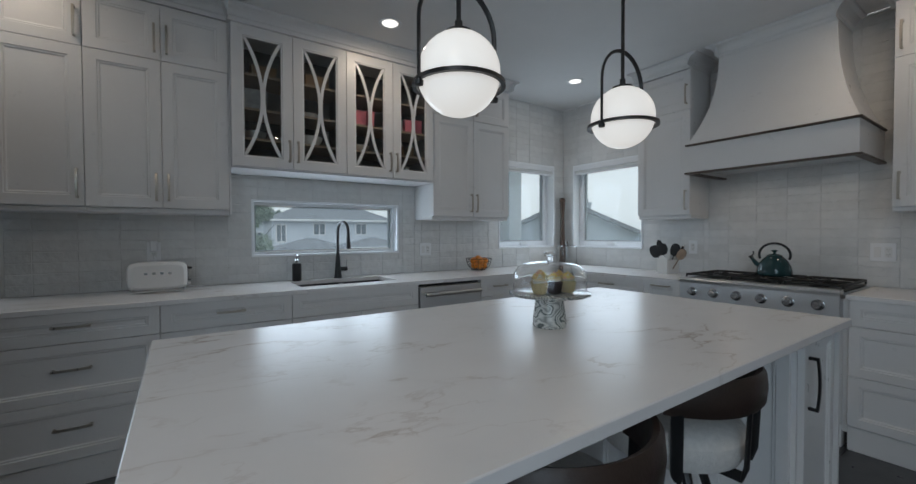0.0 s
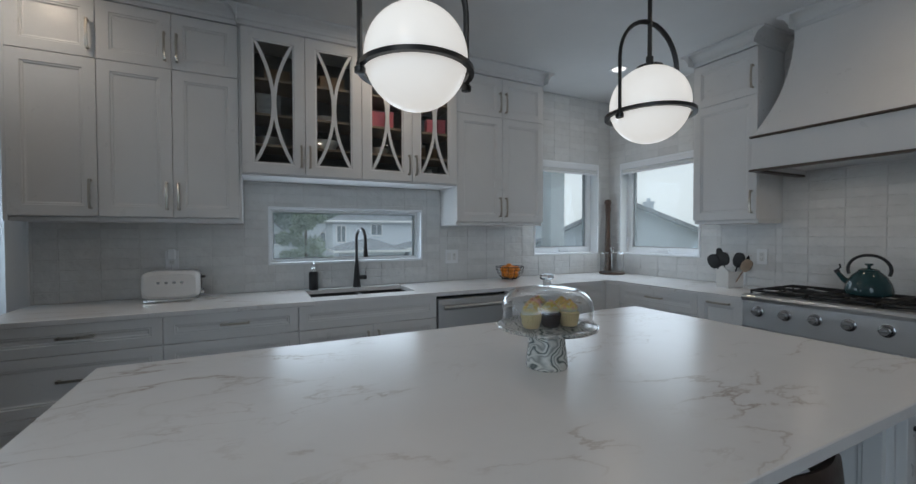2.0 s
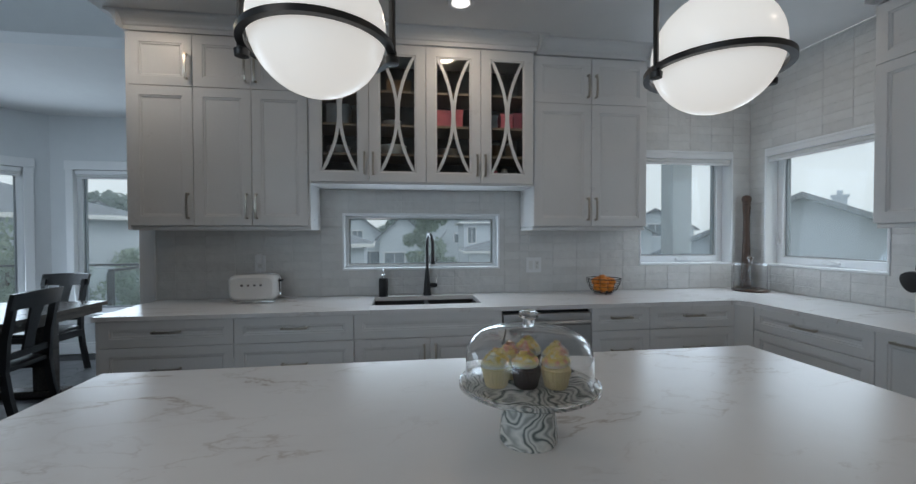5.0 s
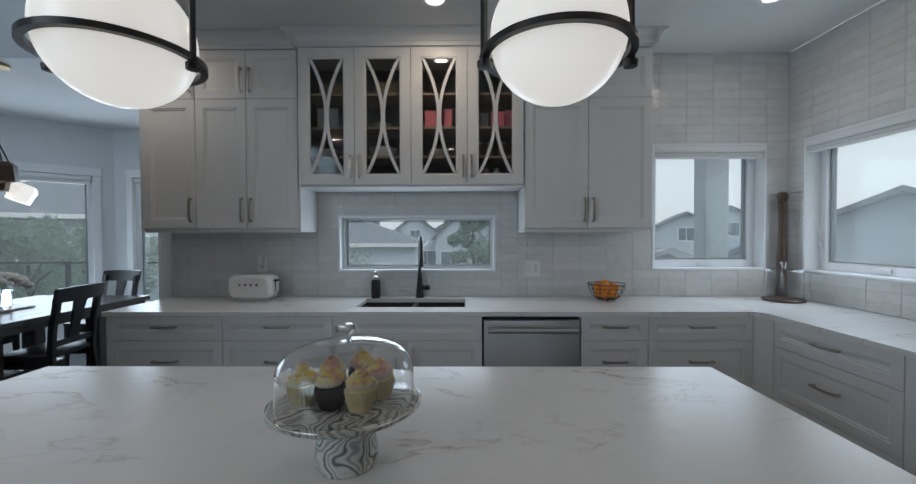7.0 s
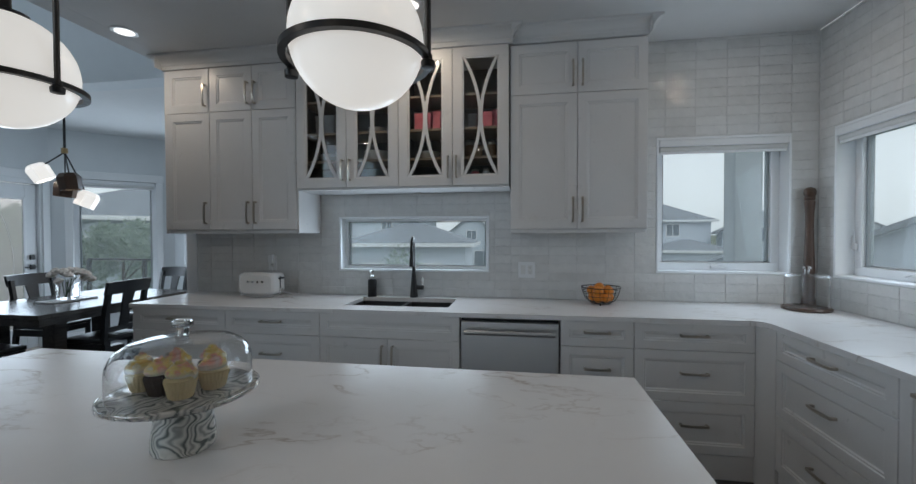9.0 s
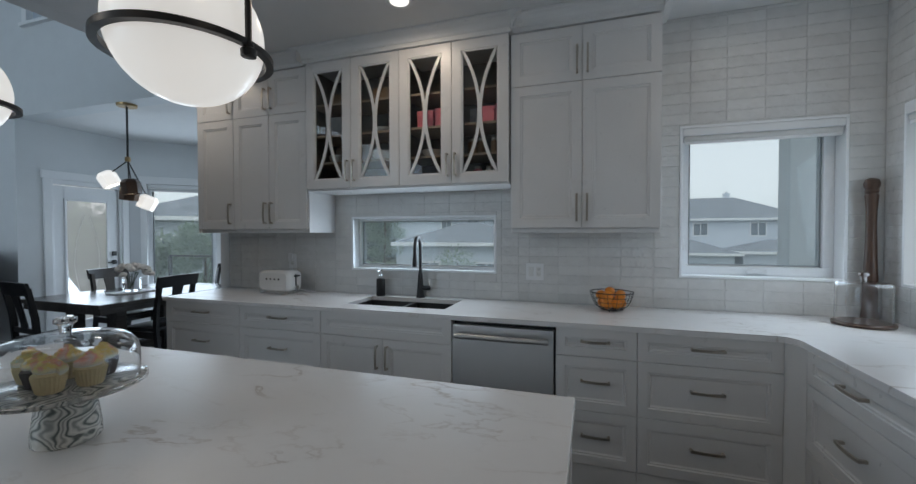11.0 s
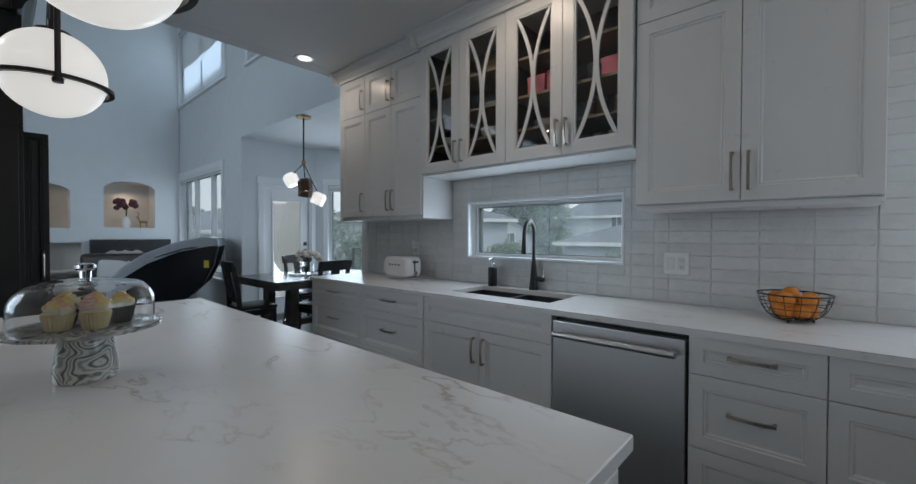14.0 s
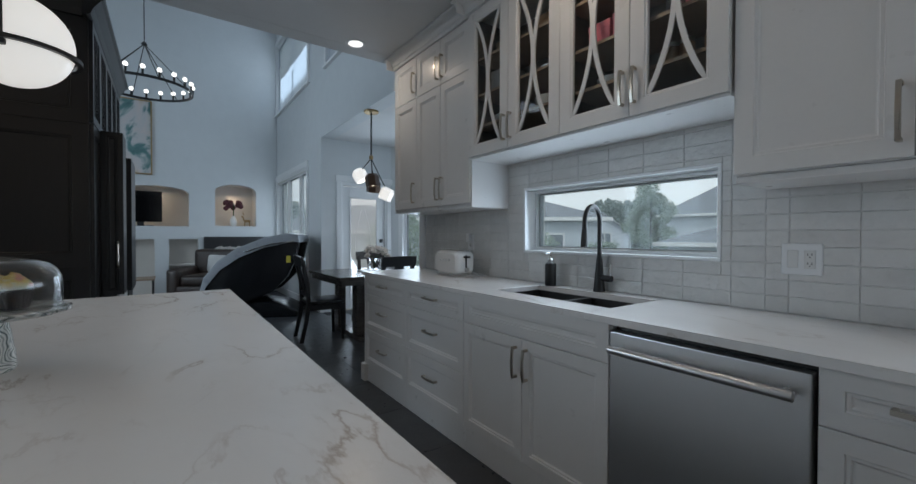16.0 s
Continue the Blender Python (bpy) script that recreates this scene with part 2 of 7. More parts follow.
M_FLOOR = plain("dark_slate_tile", (0.055, 0.058, 0.064), 0.32, vary=0.22, scale=5, bump=0.12, bscale=40)
M_FGROUT = plain("dark_floor_grout", (0.03, 0.03, 0.032), 0.85, vary=0.1)
M_NICKEL = brushed("brushed_nickel", (0.50, 0.455, 0.395), 0.28, (20, 20, 1))
M_STEEL = brushed("brushed_stainless_steel", (0.80, 0.805, 0.81), 0.4, (60, 60, 1))
M_STEELX = brushed("brushed_steel_panel", (0.66, 0.67, 0.68), 0.34, (1, 1, 60))
M_CHROME = Mat("polished_chrome", (0.8, 0.8, 0.8), 0.06, 1.0).m
M_BLACK = plain("matte_black_metal", (0.012, 0.012, 0.013), 0.38, vary=0.15, scale=20)
M_BLACKSINK = plain("black_composite_sink", (0.008, 0.008, 0.009), 0.5, vary=0.2, scale=40, bump=0.1, bscale=400)
M_IRON = plain("cast_iron_grate", (0.01, 0.01, 0.01), 0.6, vary=0.2, scale=40, bump=0.3, bscale=200)
M_GLOBE = glow("lit_opal_glass", (1.0, 0.965, 0.915), 0.52)
M_DOWN = glow("lit_downlight_lens", (1.0, 0.97, 0.92), 1.3)
M_DARKWOOD = wood("espresso_stained_wood", (0.004, 0.0035, 0.003), (0.009, 0.007, 0.0065), 0.35, (12, 12, 1))
M_TABLE = wood("dark_stained_tabletop", (0.04, 0.035, 0.032), (0.10, 0.088, 0.08), 0.22, (10, 1, 10))
M_CHAIR = wood("black_stained_chair_wood", (0.006, 0.006, 0.007), (0.014, 0.013, 0.014), 0.28, (10, 10, 1))
M_PANE = pane_glass("clear_window_glass")
M_WINPANE = hazy_pane("hazy_window_glass")
M_VINYL = plain("white_window_vinyl", (0.85, 0.87, 0.89), 0.35, vary=0.02)
M_GLASS = glass("clear_glass")
M_LEATHER = plain("dark_brown_leather", (0.035, 0.022, 0.017), 0.42, vary=0.25, scale=9, bump=0.2, bscale=220)
M_BOUCLE = plain("white_boucle_fabric", (0.70, 0.68, 0.65), 0.95, vary=0.1, scale=60, bump=1.0, bscale=170)
M_MARBLE = marbled()
M_ORANGE = plain("orange_peel", (0.75, 0.25, 0.025), 0.4, vary=0.18, scale=14, bump=0.3, bscale=400)
M_WALNUT = wood("dark_walnut", (0.03, 0.015, 0.009), (0.09, 0.045, 0.026), 0.35, (9, 9, 1.2))
M_FROST = frosting()
M_CREAM = plain("cream_paper_case", (0.72, 0.60, 0.34), 0.6, vary=0.1, scale=30)
M_CHOC = plain("chocolate_paper_case", (0.035, 0.022, 0.018), 0.6, vary=0.2, scale=30)
M_ENAMEL = plain("white_enamel", (0.74, 0.74, 0.73), 0.12, vary=0.02)
M_TEAL = plain("teal_enamel", (0.022, 0.058, 0.062), 0.10, vary=0.15, scale=10)
M_CERAMIC = plain("white_ribbed_ceramic", (0.75, 0.74, 0.72), 0.35, vary=0.03)
M_BEIGE = plain("pale_wood_shelf", (0.33, 0.24, 0.17), 0.5, vary=0.2, scale=18)
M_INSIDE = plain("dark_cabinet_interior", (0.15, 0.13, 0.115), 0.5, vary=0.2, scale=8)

# ---------------------------------------------------------------- builders
def bm_new():
    return bmesh.new()


def box(bm, x0, y0, z0, x1, y1, z1, bevel=0.0, seg=1):
    x0, x1, y0, y1, z0, z1 = min(x0, x1), max(x0, x1), min(y0, y1), max(y0, y1), min(z0, z1), max(z0, z1)
    vs = [bm.verts.new(c) for c in ((x0, y0, z0), (x1, y0, z0), (x1, y1, z0), (x0, y1, z0), (x0, y0, z1), (x1, y0, z1), (x1, y1, z1), (x0, y1, z1))]
    fs = [bm.faces.new([vs[i] for i in f]) for f in ((3, 2, 1, 0), (4, 5, 6, 7), (0, 1, 5, 4), (1, 2, 6, 5), (2, 3, 7, 6), (3, 0, 4, 7))]
    if bevel:
        es = list({e for f in fs for e in f.edges})
        bmesh.ops.bevel(bm, geom=es, offset=bevel, segments=seg, affect="EDGES", profile=0.6)
    return bm


def prism(bm, pts, z0, z1, bevel=0.0):
    """An upright prism over a plan outline (counter-clockwise)."""
    lo, hi = [bm.verts.new((x, y, z0)) for x, y in pts], [bm.verts.new((x, y, z1)) for x, y in pts]
    n = len(pts)
    fs = [bm.faces.new(hi), bm.faces.new(lo[::-1])]
    fs += [bm.faces.new((lo[i], lo[(i + 1) % n], hi[(i + 1) % n], hi[i])) for i in range(n)]
    if bevel:
        bmesh.ops.bevel(bm, geom=list({e for f in fs for e in f.edges}), offset=bevel, segments=2, affect="EDGES", profile=0.6)
    return bm


def sweep(bm, profile, axis, a, b):
    """A profile of (p, q) drawn along an axis from a to b: x takes (y, z), y takes (x, z)."""
    def at(s, p, q):
        return (s, p, q) if axis == "x" else (p, s, q)
    A, B = [bm.verts.new(at(a, p, q)) for p, q in profile], [bm.verts.new(at(b, p, q)) for p, q in profile]
    n = len(profile)
    for i in range(n):
        bm.faces.new((A[i], A[(i + 1) % n], B[(i + 1) % n], B[i]))
    bm.faces.new(A[::-1]), bm.faces.new(B)
    bmesh.ops.recalc_face_normals(bm, faces=bm.faces[:])
    return bm


def lathe(bm, profile, center=(0, 0, 0), seg=32, cap=True):
    """Turn a profile of (radius, z) about the upright axis."""
    cx, cy, cz = center
    rings = []
    for r, z in profile:
        if r < 1e-5:
            rings.append([bm.verts.new((cx, cy, cz + z))])
        else:
            rings.append([bm.verts.new((cx + r * math.cos(2 * math.pi * i / seg), cy + r * math.sin(2 * math.pi * i / seg), cz + z)) for i in range(seg)])
    for A, B in zip(rings, rings[1:]):
        for i in range(seg):
            j = (i + 1) % seg
            q = [A[i % len(A)], A[j % len(A)], B[j % len(B)], B[i % len(B)]]
            q = [v for k, v in enumerate(q) if v not in q[:k]]
            if len(q) > 2:
                bm.faces.new(q)
    if cap:
        for ring, flip in ((rings[0], True), (rings[-1], False)):
            if len(ring) > 2:
                bm.faces.new(ring[::-1] if flip else ring)
    return bm


def tube(bm, pts, r, seg=8, closed=False, r1=None, flat=1.0):
    """A round bar through points."""
    pts = [Vector(p) for p in pts]
    n = len(pts)
    rings, up = [], None
    for i, p in enumerate(pts):
        a, b = pts[(i - 1) % n] if (closed or i) else p, pts[(i + 1) % n] if (closed or i < n - 1) else p
        d = (b - a).normalized()
        if up is None:
            up = d.orthogonal().normalized()
        up = (up - d * up.dot(d)).normalized()
        side = d.cross(up)
        rad = r if r1 is None else r + (r1 - r) * i / max(1, n - 1)
        rings.append([bm.verts.new(p + rad * (math.cos(2 * math.pi * k / seg) * up + flat * math.sin(2 * math.pi * k / seg) * side)) for k in range(seg)])
    for i in range(n if closed else n - 1):
        A, B = rings[i], rings[(i + 1) % n]
        for k in range(seg):
            bm.faces.new((A[k], A[(k + 1) % seg], B[(k + 1) % seg], B[k]))
    if not closed:
        bm.faces.new(rings[0][::-1]), bm.faces.new(rings[-1])
    return bm


def ball(bm, c, r, u=20, v=12, squash=1.0):
    prof = [(r * math.sin(math.pi * i / v), -squash * r * math.cos(math.pi * i / v)) for i in range(v + 1)]
    prof[0], prof[-1] = (0, prof[0][1]), (0, prof[-1][1])
    return lathe(bm, prof, c, u, cap=False)


def mesh_object(name, bm, material, smooth=None):
    bmesh.ops.recalc_face_normals(bm, faces=bm.faces[:])
    me = bpy.data.meshes.new(name)
    if smooth:
        for f in bm.faces:
            f.smooth = True
        for e in bm.edges:
            if len(e.link_faces) == 2 and e.calc_face_angle(0) > radians(smooth):
                e.smooth = False
    bm.to_mesh(me)
    bm.free()
    for mt in material if isinstance(material, (list, tuple)) else (material,):
        me.materials.append(mt)
    return new(name, me)


BASE = {}


def thing(name, base, label, category, group="", kind=""):
    """An empty at the base of a thing; its parts hang from it."""
    ob = new(name)
    ob.empty_display_size = 0.1
    ob.matrix_basis = Matrix.Translation(base)
    BASE[ob.name] = Vector(base)
    return tagged(ob, label, category, group, kind)


def part(name, bm, material, parent, label="", smooth=35):
    ob = mesh_object(name, bm, material, smooth)
    ob.parent = parent
    if parent.name in BASE:
        ob.matrix_parent_inverse = Matrix.Translation(-BASE[parent.name])
    return tagged(ob, label) if label else ob


def solo(name, bm, material, label, category, group="", kind="", smooth=35):
    return tagged(mesh_object(name, bm, material, smooth), label, category, group, kind)


def spot(bm, m):
    """Move what a bmesh holds by the pose m."""
    bmesh.ops.transform(bm, matrix=m, verts=bm.verts[:])
    return bm

# ---------------------------------------------------------------- structure
YW, XW, ZC = 3.44, 3.94, 2.756          # sink wall, range wall, kitchen ceiling
XE, XL, ZH, YB = -0.86, -7.1, 5.6, -2.6  # kitchen's open end, fireplace wall, hall ceiling, back wall


def wall_with_holes(name, axis, at, thick, a0, a1, z0, z1, holes, material=M_WALL, label="pale grey painted plaster wall"):
    """A wall along x or y from a0 to a1, its face at `at`, going `thick` outward, with openings (a0, a1, z0, z1)."""
    bm = bm_new()
    cuts = sorted({a0, a1, *[h[0] for h in holes], *[h[1] for h in holes]})
    for p, q in zip(cuts, cuts[1:]):
        mid = (p + q) / 2
        spans, z = [], z0
        for h in sorted((h for h in holes if h[0] <= mid <= h[1]), key=lambda h: h[2]):
            spans.append((z, h[2]))
            z = h[3]
        spans.append((z, z1))
        for lo, hi in spans:
            if hi - lo > 1e-4:
                if axis == "x":
                    box(bm, p, at, lo, q, at + thick, hi)
                else:
                    box(bm, at, p, lo, at + thick, q, hi)
    bmesh.ops.remove_doubles(bm, verts=bm.verts[:], dist=1e-5)
    return solo(name, bm, material, label, "wall", kind="structure", smooth=None)


SINKWIN = (0.522, 1.723, 1.11, 1.534)
WIN1 = (2.92, 3.772, 1.12, 2.07)
WIN2 = (2.41, 3.287, 1.12, 2.07)
wall_sink = wall_with_holes("wall_sink", "x", YW + 0.003, 0.195, XE, XW + 0.2, 0, ZC, [SINKWIN, WIN1], M_GROUT, "kitchen wall behind the sink, faced with white tile")
wall_range = wall_with_holes("wall_range", "y", XW + 0.003, 0.195, YB, YW + 0.008, 0, ZC, [WIN2], M_GROUT, "kitchen wall behind the range, faced with white tile")
wall_back = wall_with_holes("wall_back", "x", YB, -0.15, XL - 0.2, XW + 0.2, 0, ZH, [(-4.6, -1.1, 0.75, 4.45)])
LOWIN, HIWIN, HIWIN2 = (-7.02, -4.74, 0.55, 2.40), (-7.04, -4.62, 3.82, 5.3), (-3.66, -2.2, 3.78, 5.3)
wall_hall = wall_with_holes("wall_hall", "x", YW + 0.008, 0.19, XL - 0.2, XE, 0, ZH, [LOWIN, HIWIN, HIWIN2, (-3.965, XE, 0, ZC)])
NICHES = [(0.75, 1.83, 1.39, 2.16), (2.27, 3.03, 1.41, 2.27), (0.35, 1.28, 0.02, 1.14), (1.5, 1.98, 0.02, 1.14)]
wall_fire = wall_with_holes("wall_fireplace", "y", XL, -0.12, YB, YW, 0, 2.5, NICHES)
wall_fire_up = wall_with_holes("wall_fireplace_upper", "y", XL, -0.12, YB, YW, 2.5, ZH, [])
bm = bm_new()
box(bm, XL - 0.55, YB, 0, XL - 0.5, YW, 2.6)
for y0, y1, z0, z1 in NICHES:
    for b in ((y0, z1, y1, z1 + 0.02), (y0, z0 - 0.02, y1, z0), (y0 - 0.02, z0, y0, z1), (y1, z0, y1 + 0.02, z1)):
        box(bm, XL - 0.5, b[0], b[1], XL - 0.12, b[2], b[3])
box(bm, XL - 0.5, 1.5, 0.62, XL - 0.1, 1.98, 0.65)
for y0, y1 in ((0.35, 1.28), (1.5, 1.98)):
    box(bm, XL - 0.30, y0, 0.02, XL - 0.28, y1, 1.14)
solo("wall_niche", bm, plain("warm_niche_paint", (0.68, 0.645, 0.60), 0.7, vary=0.03), "recessed wall niches and shelves painted warm white", "wall", kind="structure", smooth=None)
# soffit that faces the tall hall, above the kitchen's open end
bm = bm_new()
box(bm, XE, YB, ZC, XE + 0.15, YW, ZH)
solo("wall_soffit", bm, M_WALL, "pale grey wall above the kitchen's open end", "wall", kind="structure", smooth=None)
bm = bm_new()
box(bm, XE + 0.15, YB, ZC, XW, YW + 0.008, ZC + 0.12)
box(bm, XE, YB, ZC - 0.0, XE + 0.15, YW, ZC - 0.001)
solo("ceiling_kitchen", bm, M_CEIL, "flat white painted kitchen ceiling", "ceiling", kind="structure", smooth=None)
bm = bm_new()
box(bm, XL - 0.2, YB, ZH, XE + 0.15, YW + 0.2, ZH + 0.12)
solo("ceiling_hall", bm, M_CEIL, "high white ceiling of the living room", "ceiling", kind="structure", smooth=None)
# dining bay: plan outline, its walls and ceiling
BAY = [(-3.965, YW + 0.198), (-3.965, 4.645), (-3.04, 5.57), (-1.785, 5.57), (XE, 4.645), (XE, YW + 0.198)]
bm = bm_new()
prism(bm, BAY[::-1], ZC, ZC + 0.1)
solo("ceiling_bay", bm, M_CEIL, "white ceiling of the dining bay", "ceiling", kind="structure", smooth=None)


def bay_wall(name, p, q, holes, label="pale grey wall of the dining bay"):
    """A wall of the bay from p to q, room on its right hand; openings as (from, to, z0, z1) along it."""
    p, q = Vector(p), Vector(q)
    d = (q - p).normalized()
    length = (q - p).length
    w = wall_with_holes(name, "x", 0, 0.16, 0, length, 0, ZC, holes, label=label)
    m = Matrix(((d.x, -d.y, 0, p.x), (d.y, d.x, 0, p.y), (0, 0, 1, 0), (0, 0, 0, 1)))
    w.data.transform(m)
    return m, length


DOOR_Z = 2.05
bay_left, bay_left_len = bay_wall("wall_bay_door", BAY[0], BAY[1], [(0.13, 0.93, 0.0, DOOR_Z)])
bay_diag, bay_diag_len = bay_wall("wall_bay_diagonal", BAY[1], BAY[2], [(0.22, 1.10, 0.46, 2.14)])
bay_end, bay_end_len = bay_wall("wall_bay_end", BAY[2], BAY[3], [(0.24, 1.12, 0.46, 2.14)])
bay_wall("wall_bay_far_diagonal", BAY[3], BAY[4], [(0.22, 1.10, 0.46, 2.14)])
bay_wall("wall_bay_side", BAY[4], BAY[5], [])
bm = bm_new()
prism(bm, [(XL - 0.6, YB - 0.2), (XW + 0.2, YB - 0.2), (XW + 0.2, YW + 0.2), (XE, YW + 0.2), (XE, 4.66), (-1.785, 5.6), (-3.04, 5.6), (-3.98, 4.66), (-3.98, YW + 0.2), (XL - 0.6, YW + 0.2)], -0.2, -0.006)
floor = solo("floor", bm, M_FGROUT, "dark slate tile floor", "floor", kind="structure", smooth=None)


def moulding(name, boxes, label, category="trim", material=M_TRIM, m=None, bevel=0.003):
    bm = bm_new()
    for b in boxes:
        box(bm, *b, bevel=bevel)
    if m is not None:
        spot(bm, m)
    return solo(name, bm, material, label, category, kind="structure", smooth=None)


def casement(name, m, a0, a1, z0, z1, depth, label, frame_w=0.045, crank=False, sash=0.016):
    """A window in an opening: frame, sash, pane. In the pose m x runs along the wall, +y outward."""
    t = thing(name, m @ Vector(((a0 + a1) / 2, depth, z0)), label, "window", kind="structure")
    bm = bm_new()
    for b in ((a0, z0, a1, z0 + frame_w), (a0, z1 - frame_w, a1, z1), (a0, z0 + frame_w, a0 + frame_w, z1 - frame_w), (a1 - frame_w, z0 + frame_w, a1, z1 - frame_w)):
        box(bm, b[0], depth, b[1], b[2], depth + 0.07, b[3], bevel=0.003)
    part("window_frame", spot(bm, m), M_VINYL, t)
    i = frame_w + 0.004
    bm = bm_new()
    for b in ((a0 + i, z0 + i, a1 - i, z0 + i + sash), (a0 + i, z1 - i - sash, a1 - i, z1 - i), (a0 + i, z0 + i + sash, a0 + i + sash, z1 - i - sash), (a1 - i - sash, z0 + i + sash, a1 - i, z1 - i - sash)):
        box(bm, b[0], depth + 0.02, b[1], b[2], depth + 0.06, b[3], bevel=0.002)
    part("sash", spot(bm, m), M_SASH, t, "grey gasket and sash round the pane")
    bm = bm_new()
    j = i + sash - 0.002
    box(bm, a0 + j, depth + 0.035, z0 + j, a1 - j, depth + 0.041, z1 - j)
    g = part("pane", spot(bm, m), M_WINPANE, t)
    g.visible_shadow = False
    if crank:
        bm = bm_new()
        c = (a0 + a1) / 2 + 0.02
        box(bm, c - 0.055, depth - 0.022, z0 + 0.012, c + 0.055, depth + 0.001, z0 + 0.036, bevel=0.006, seg=2)
        tube(bm, [(c + 0.03, depth - 0.018, z0 + 0.036), (c - 0.02, depth - 0.026, z0 + 0.046), (c - 0.06, depth - 0.026, z0 + 0.030)], 0.006)
        part("crank_handle", spot(bm, m), M_TRIM, t, "white folding crank handle")
        bm = bm_new()
        e = a0 + 0.02
        box(bm, e - 0.012, depth - 0.02, z0 + 0.16, e + 0.012, depth, z0 + 0.20, bevel=0.004)
        tube(bm, [(e, depth - 0.015, z0 + 0.19), (e, depth - 0.02, z0 + 0.25)], 0.006)
        part("sash_lock", spot(bm, m), M_TRIM, t)
    return t


M_SASH = plain("grey_window_gasket", (0.30, 0.33, 0.35), 0.5)
FLAT = Matrix.Translation((0, YW, 0))
SIDE = Matrix(((0, 1, 0, XW), (-1, 0, 0, 0), (0, 0, 1, 0), (0, 0, 0, 1)))   # along -y, outward +x


def reveal(name, m, a0, a1, z0, z1, depth, edge, label):
    """White lining of an opening with a narrow rim on the tile."""
    bm = bm_new()
    t = 0.012
    for b in ((a0 - edge, z0 - edge, a1 + edge, z0 + t), (a0 - edge, z1 - t, a1 + edge, z1 + edge), (a0 - edge, z0 + t, a0 + t, z1 - t), (a1 - t, z0 + t, a1 + edge, z1 - t)):
        box(bm, b[0], -0.006, b[1], b[2], depth, b[3], bevel=0.002)
    return solo(name, spot(bm, m), M_VINYL, label, "trim", kind="structure", smooth=None)


reveal("trim_sink_window", FLAT, *SINKWIN, 0.16, 0.004, "white window lining above the sink")
reveal("trim_corner_window", FLAT, *WIN1, 0.175, 0.004, "white window lining by the corner")
reveal("trim_range_window", SIDE, -WIN2[1], -WIN2[0], WIN2[2], WIN2[3], 0.175, 0.004, "white window lining by the corner")
casement("window_1", FLAT, SINKWIN[0] + 0.012, SINKWIN[1] - 0.012, SINKWIN[2] + 0.012, SINKWIN[3] - 0.012, 0.085, "wide low fixed window with white frame above the sink", 0.018, sash=0.006)
casement("window_2", FLAT, WIN1[0] + 0.012, WIN1[1] - 0.012, WIN1[2] + 0.012, WIN1[3] - 0.012, 0.10, "white casement window in the tiled wall", 0.055, True, sash=0.008)
casement("window_3", SIDE, -WIN2[1] + 0.012, -WIN2[0] - 0.012, WIN2[2] + 0.012, WIN2[3] - 0.012, 0.10, "white casement window in the tiled wall", 0.055, True, sash=0.008)


def blind(m, a0, a1, z1, label="rolled white fabric window blind"):
    """A rolled-up blind in a slim head box."""
    t = thing("roller_blind", m @ Vector(((a0 + a1) / 2, 0.02, z1 - 0.09)), label, "blind", "roller blinds")
    bm = bm_new()
    box(bm, a0, -0.012, z1 - 0.045, a1, 0.05, z1, bevel=0.004)
    part("cassette", spot(bm, m), M_TRIM, t)
    bm = bm_new()
    tube(bm, [(a0 + 0.008, 0.018, z1 - 0.062), (a1 - 0.008, 0.018, z1 - 0.062)], 0.022, 14)
    part("fabric_roll", spot(bm, m), M_BLIND, t)
    bm = bm_new()
    box(bm, a0 + 0.01, 0.0, z1 - 0.098, a1 - 0.01, 0.012, z1 - 0.08, bevel=0.003)
    part("bottom_bar", spot(bm, m), M_TRIM, t)


M_BLIND = plain("white_blind_fabric", (0.62, 0.62, 0.61), 0.9, vary=0.04, scale=50, bump=0.2, bscale=500)
blind(FLAT, WIN1[0] + 0.014, WIN1[1] - 0.014, WIN1[3] - 0.014)
blind(SIDE, -WIN2[1] + 0.014, -WIN2[0] - 0.014, WIN2[3] - 0.014)
# dining bay windows, casings, sills
for i, (m, length, a0, a1) in enumerate(((bay_diag, bay_diag_len, 0.22, 1.10), (bay_end, bay_end_len, 0.24, 1.12))):
    casement(f"window_{4 + i}", m, a0, a1, 0.46, 2.14, 0.05, "tall white window in the dining bay", 0.055)
    moulding(f"trim_bay_window_{i + 1}", [(a0 - 0.075, -0.018, 0.464, a0 + 0.004, 0.05, 2.136), (a1 - 0.004, -0.018, 0.464, a1 + 0.075, 0.05, 2.136), (a0 - 0.085, -0.022, 2.136, a1 + 0.085, 0.05, 2.24), (a0 - 0.1, -0.05, 0.43, a1 + 0.1, 0.05, 0.464), (a0 - 0.075, -0.018, 0.35, a1 + 0.075, 0.0, 0.43)], "white painted window casing in the dining bay", m=m)
    blind(m, a0 + 0.02, a1 - 0.02, 2.13, "rolled grey-white blind at a tall window")
    moulding(f"baseboard_bay_{i + 1}", [(0.0, -0.016, 0, length, 0.0, 0.13), (0.0, -0.02, 0, length, -0.016, 0.1)], "white painted baseboard", "baseboard", m=m)
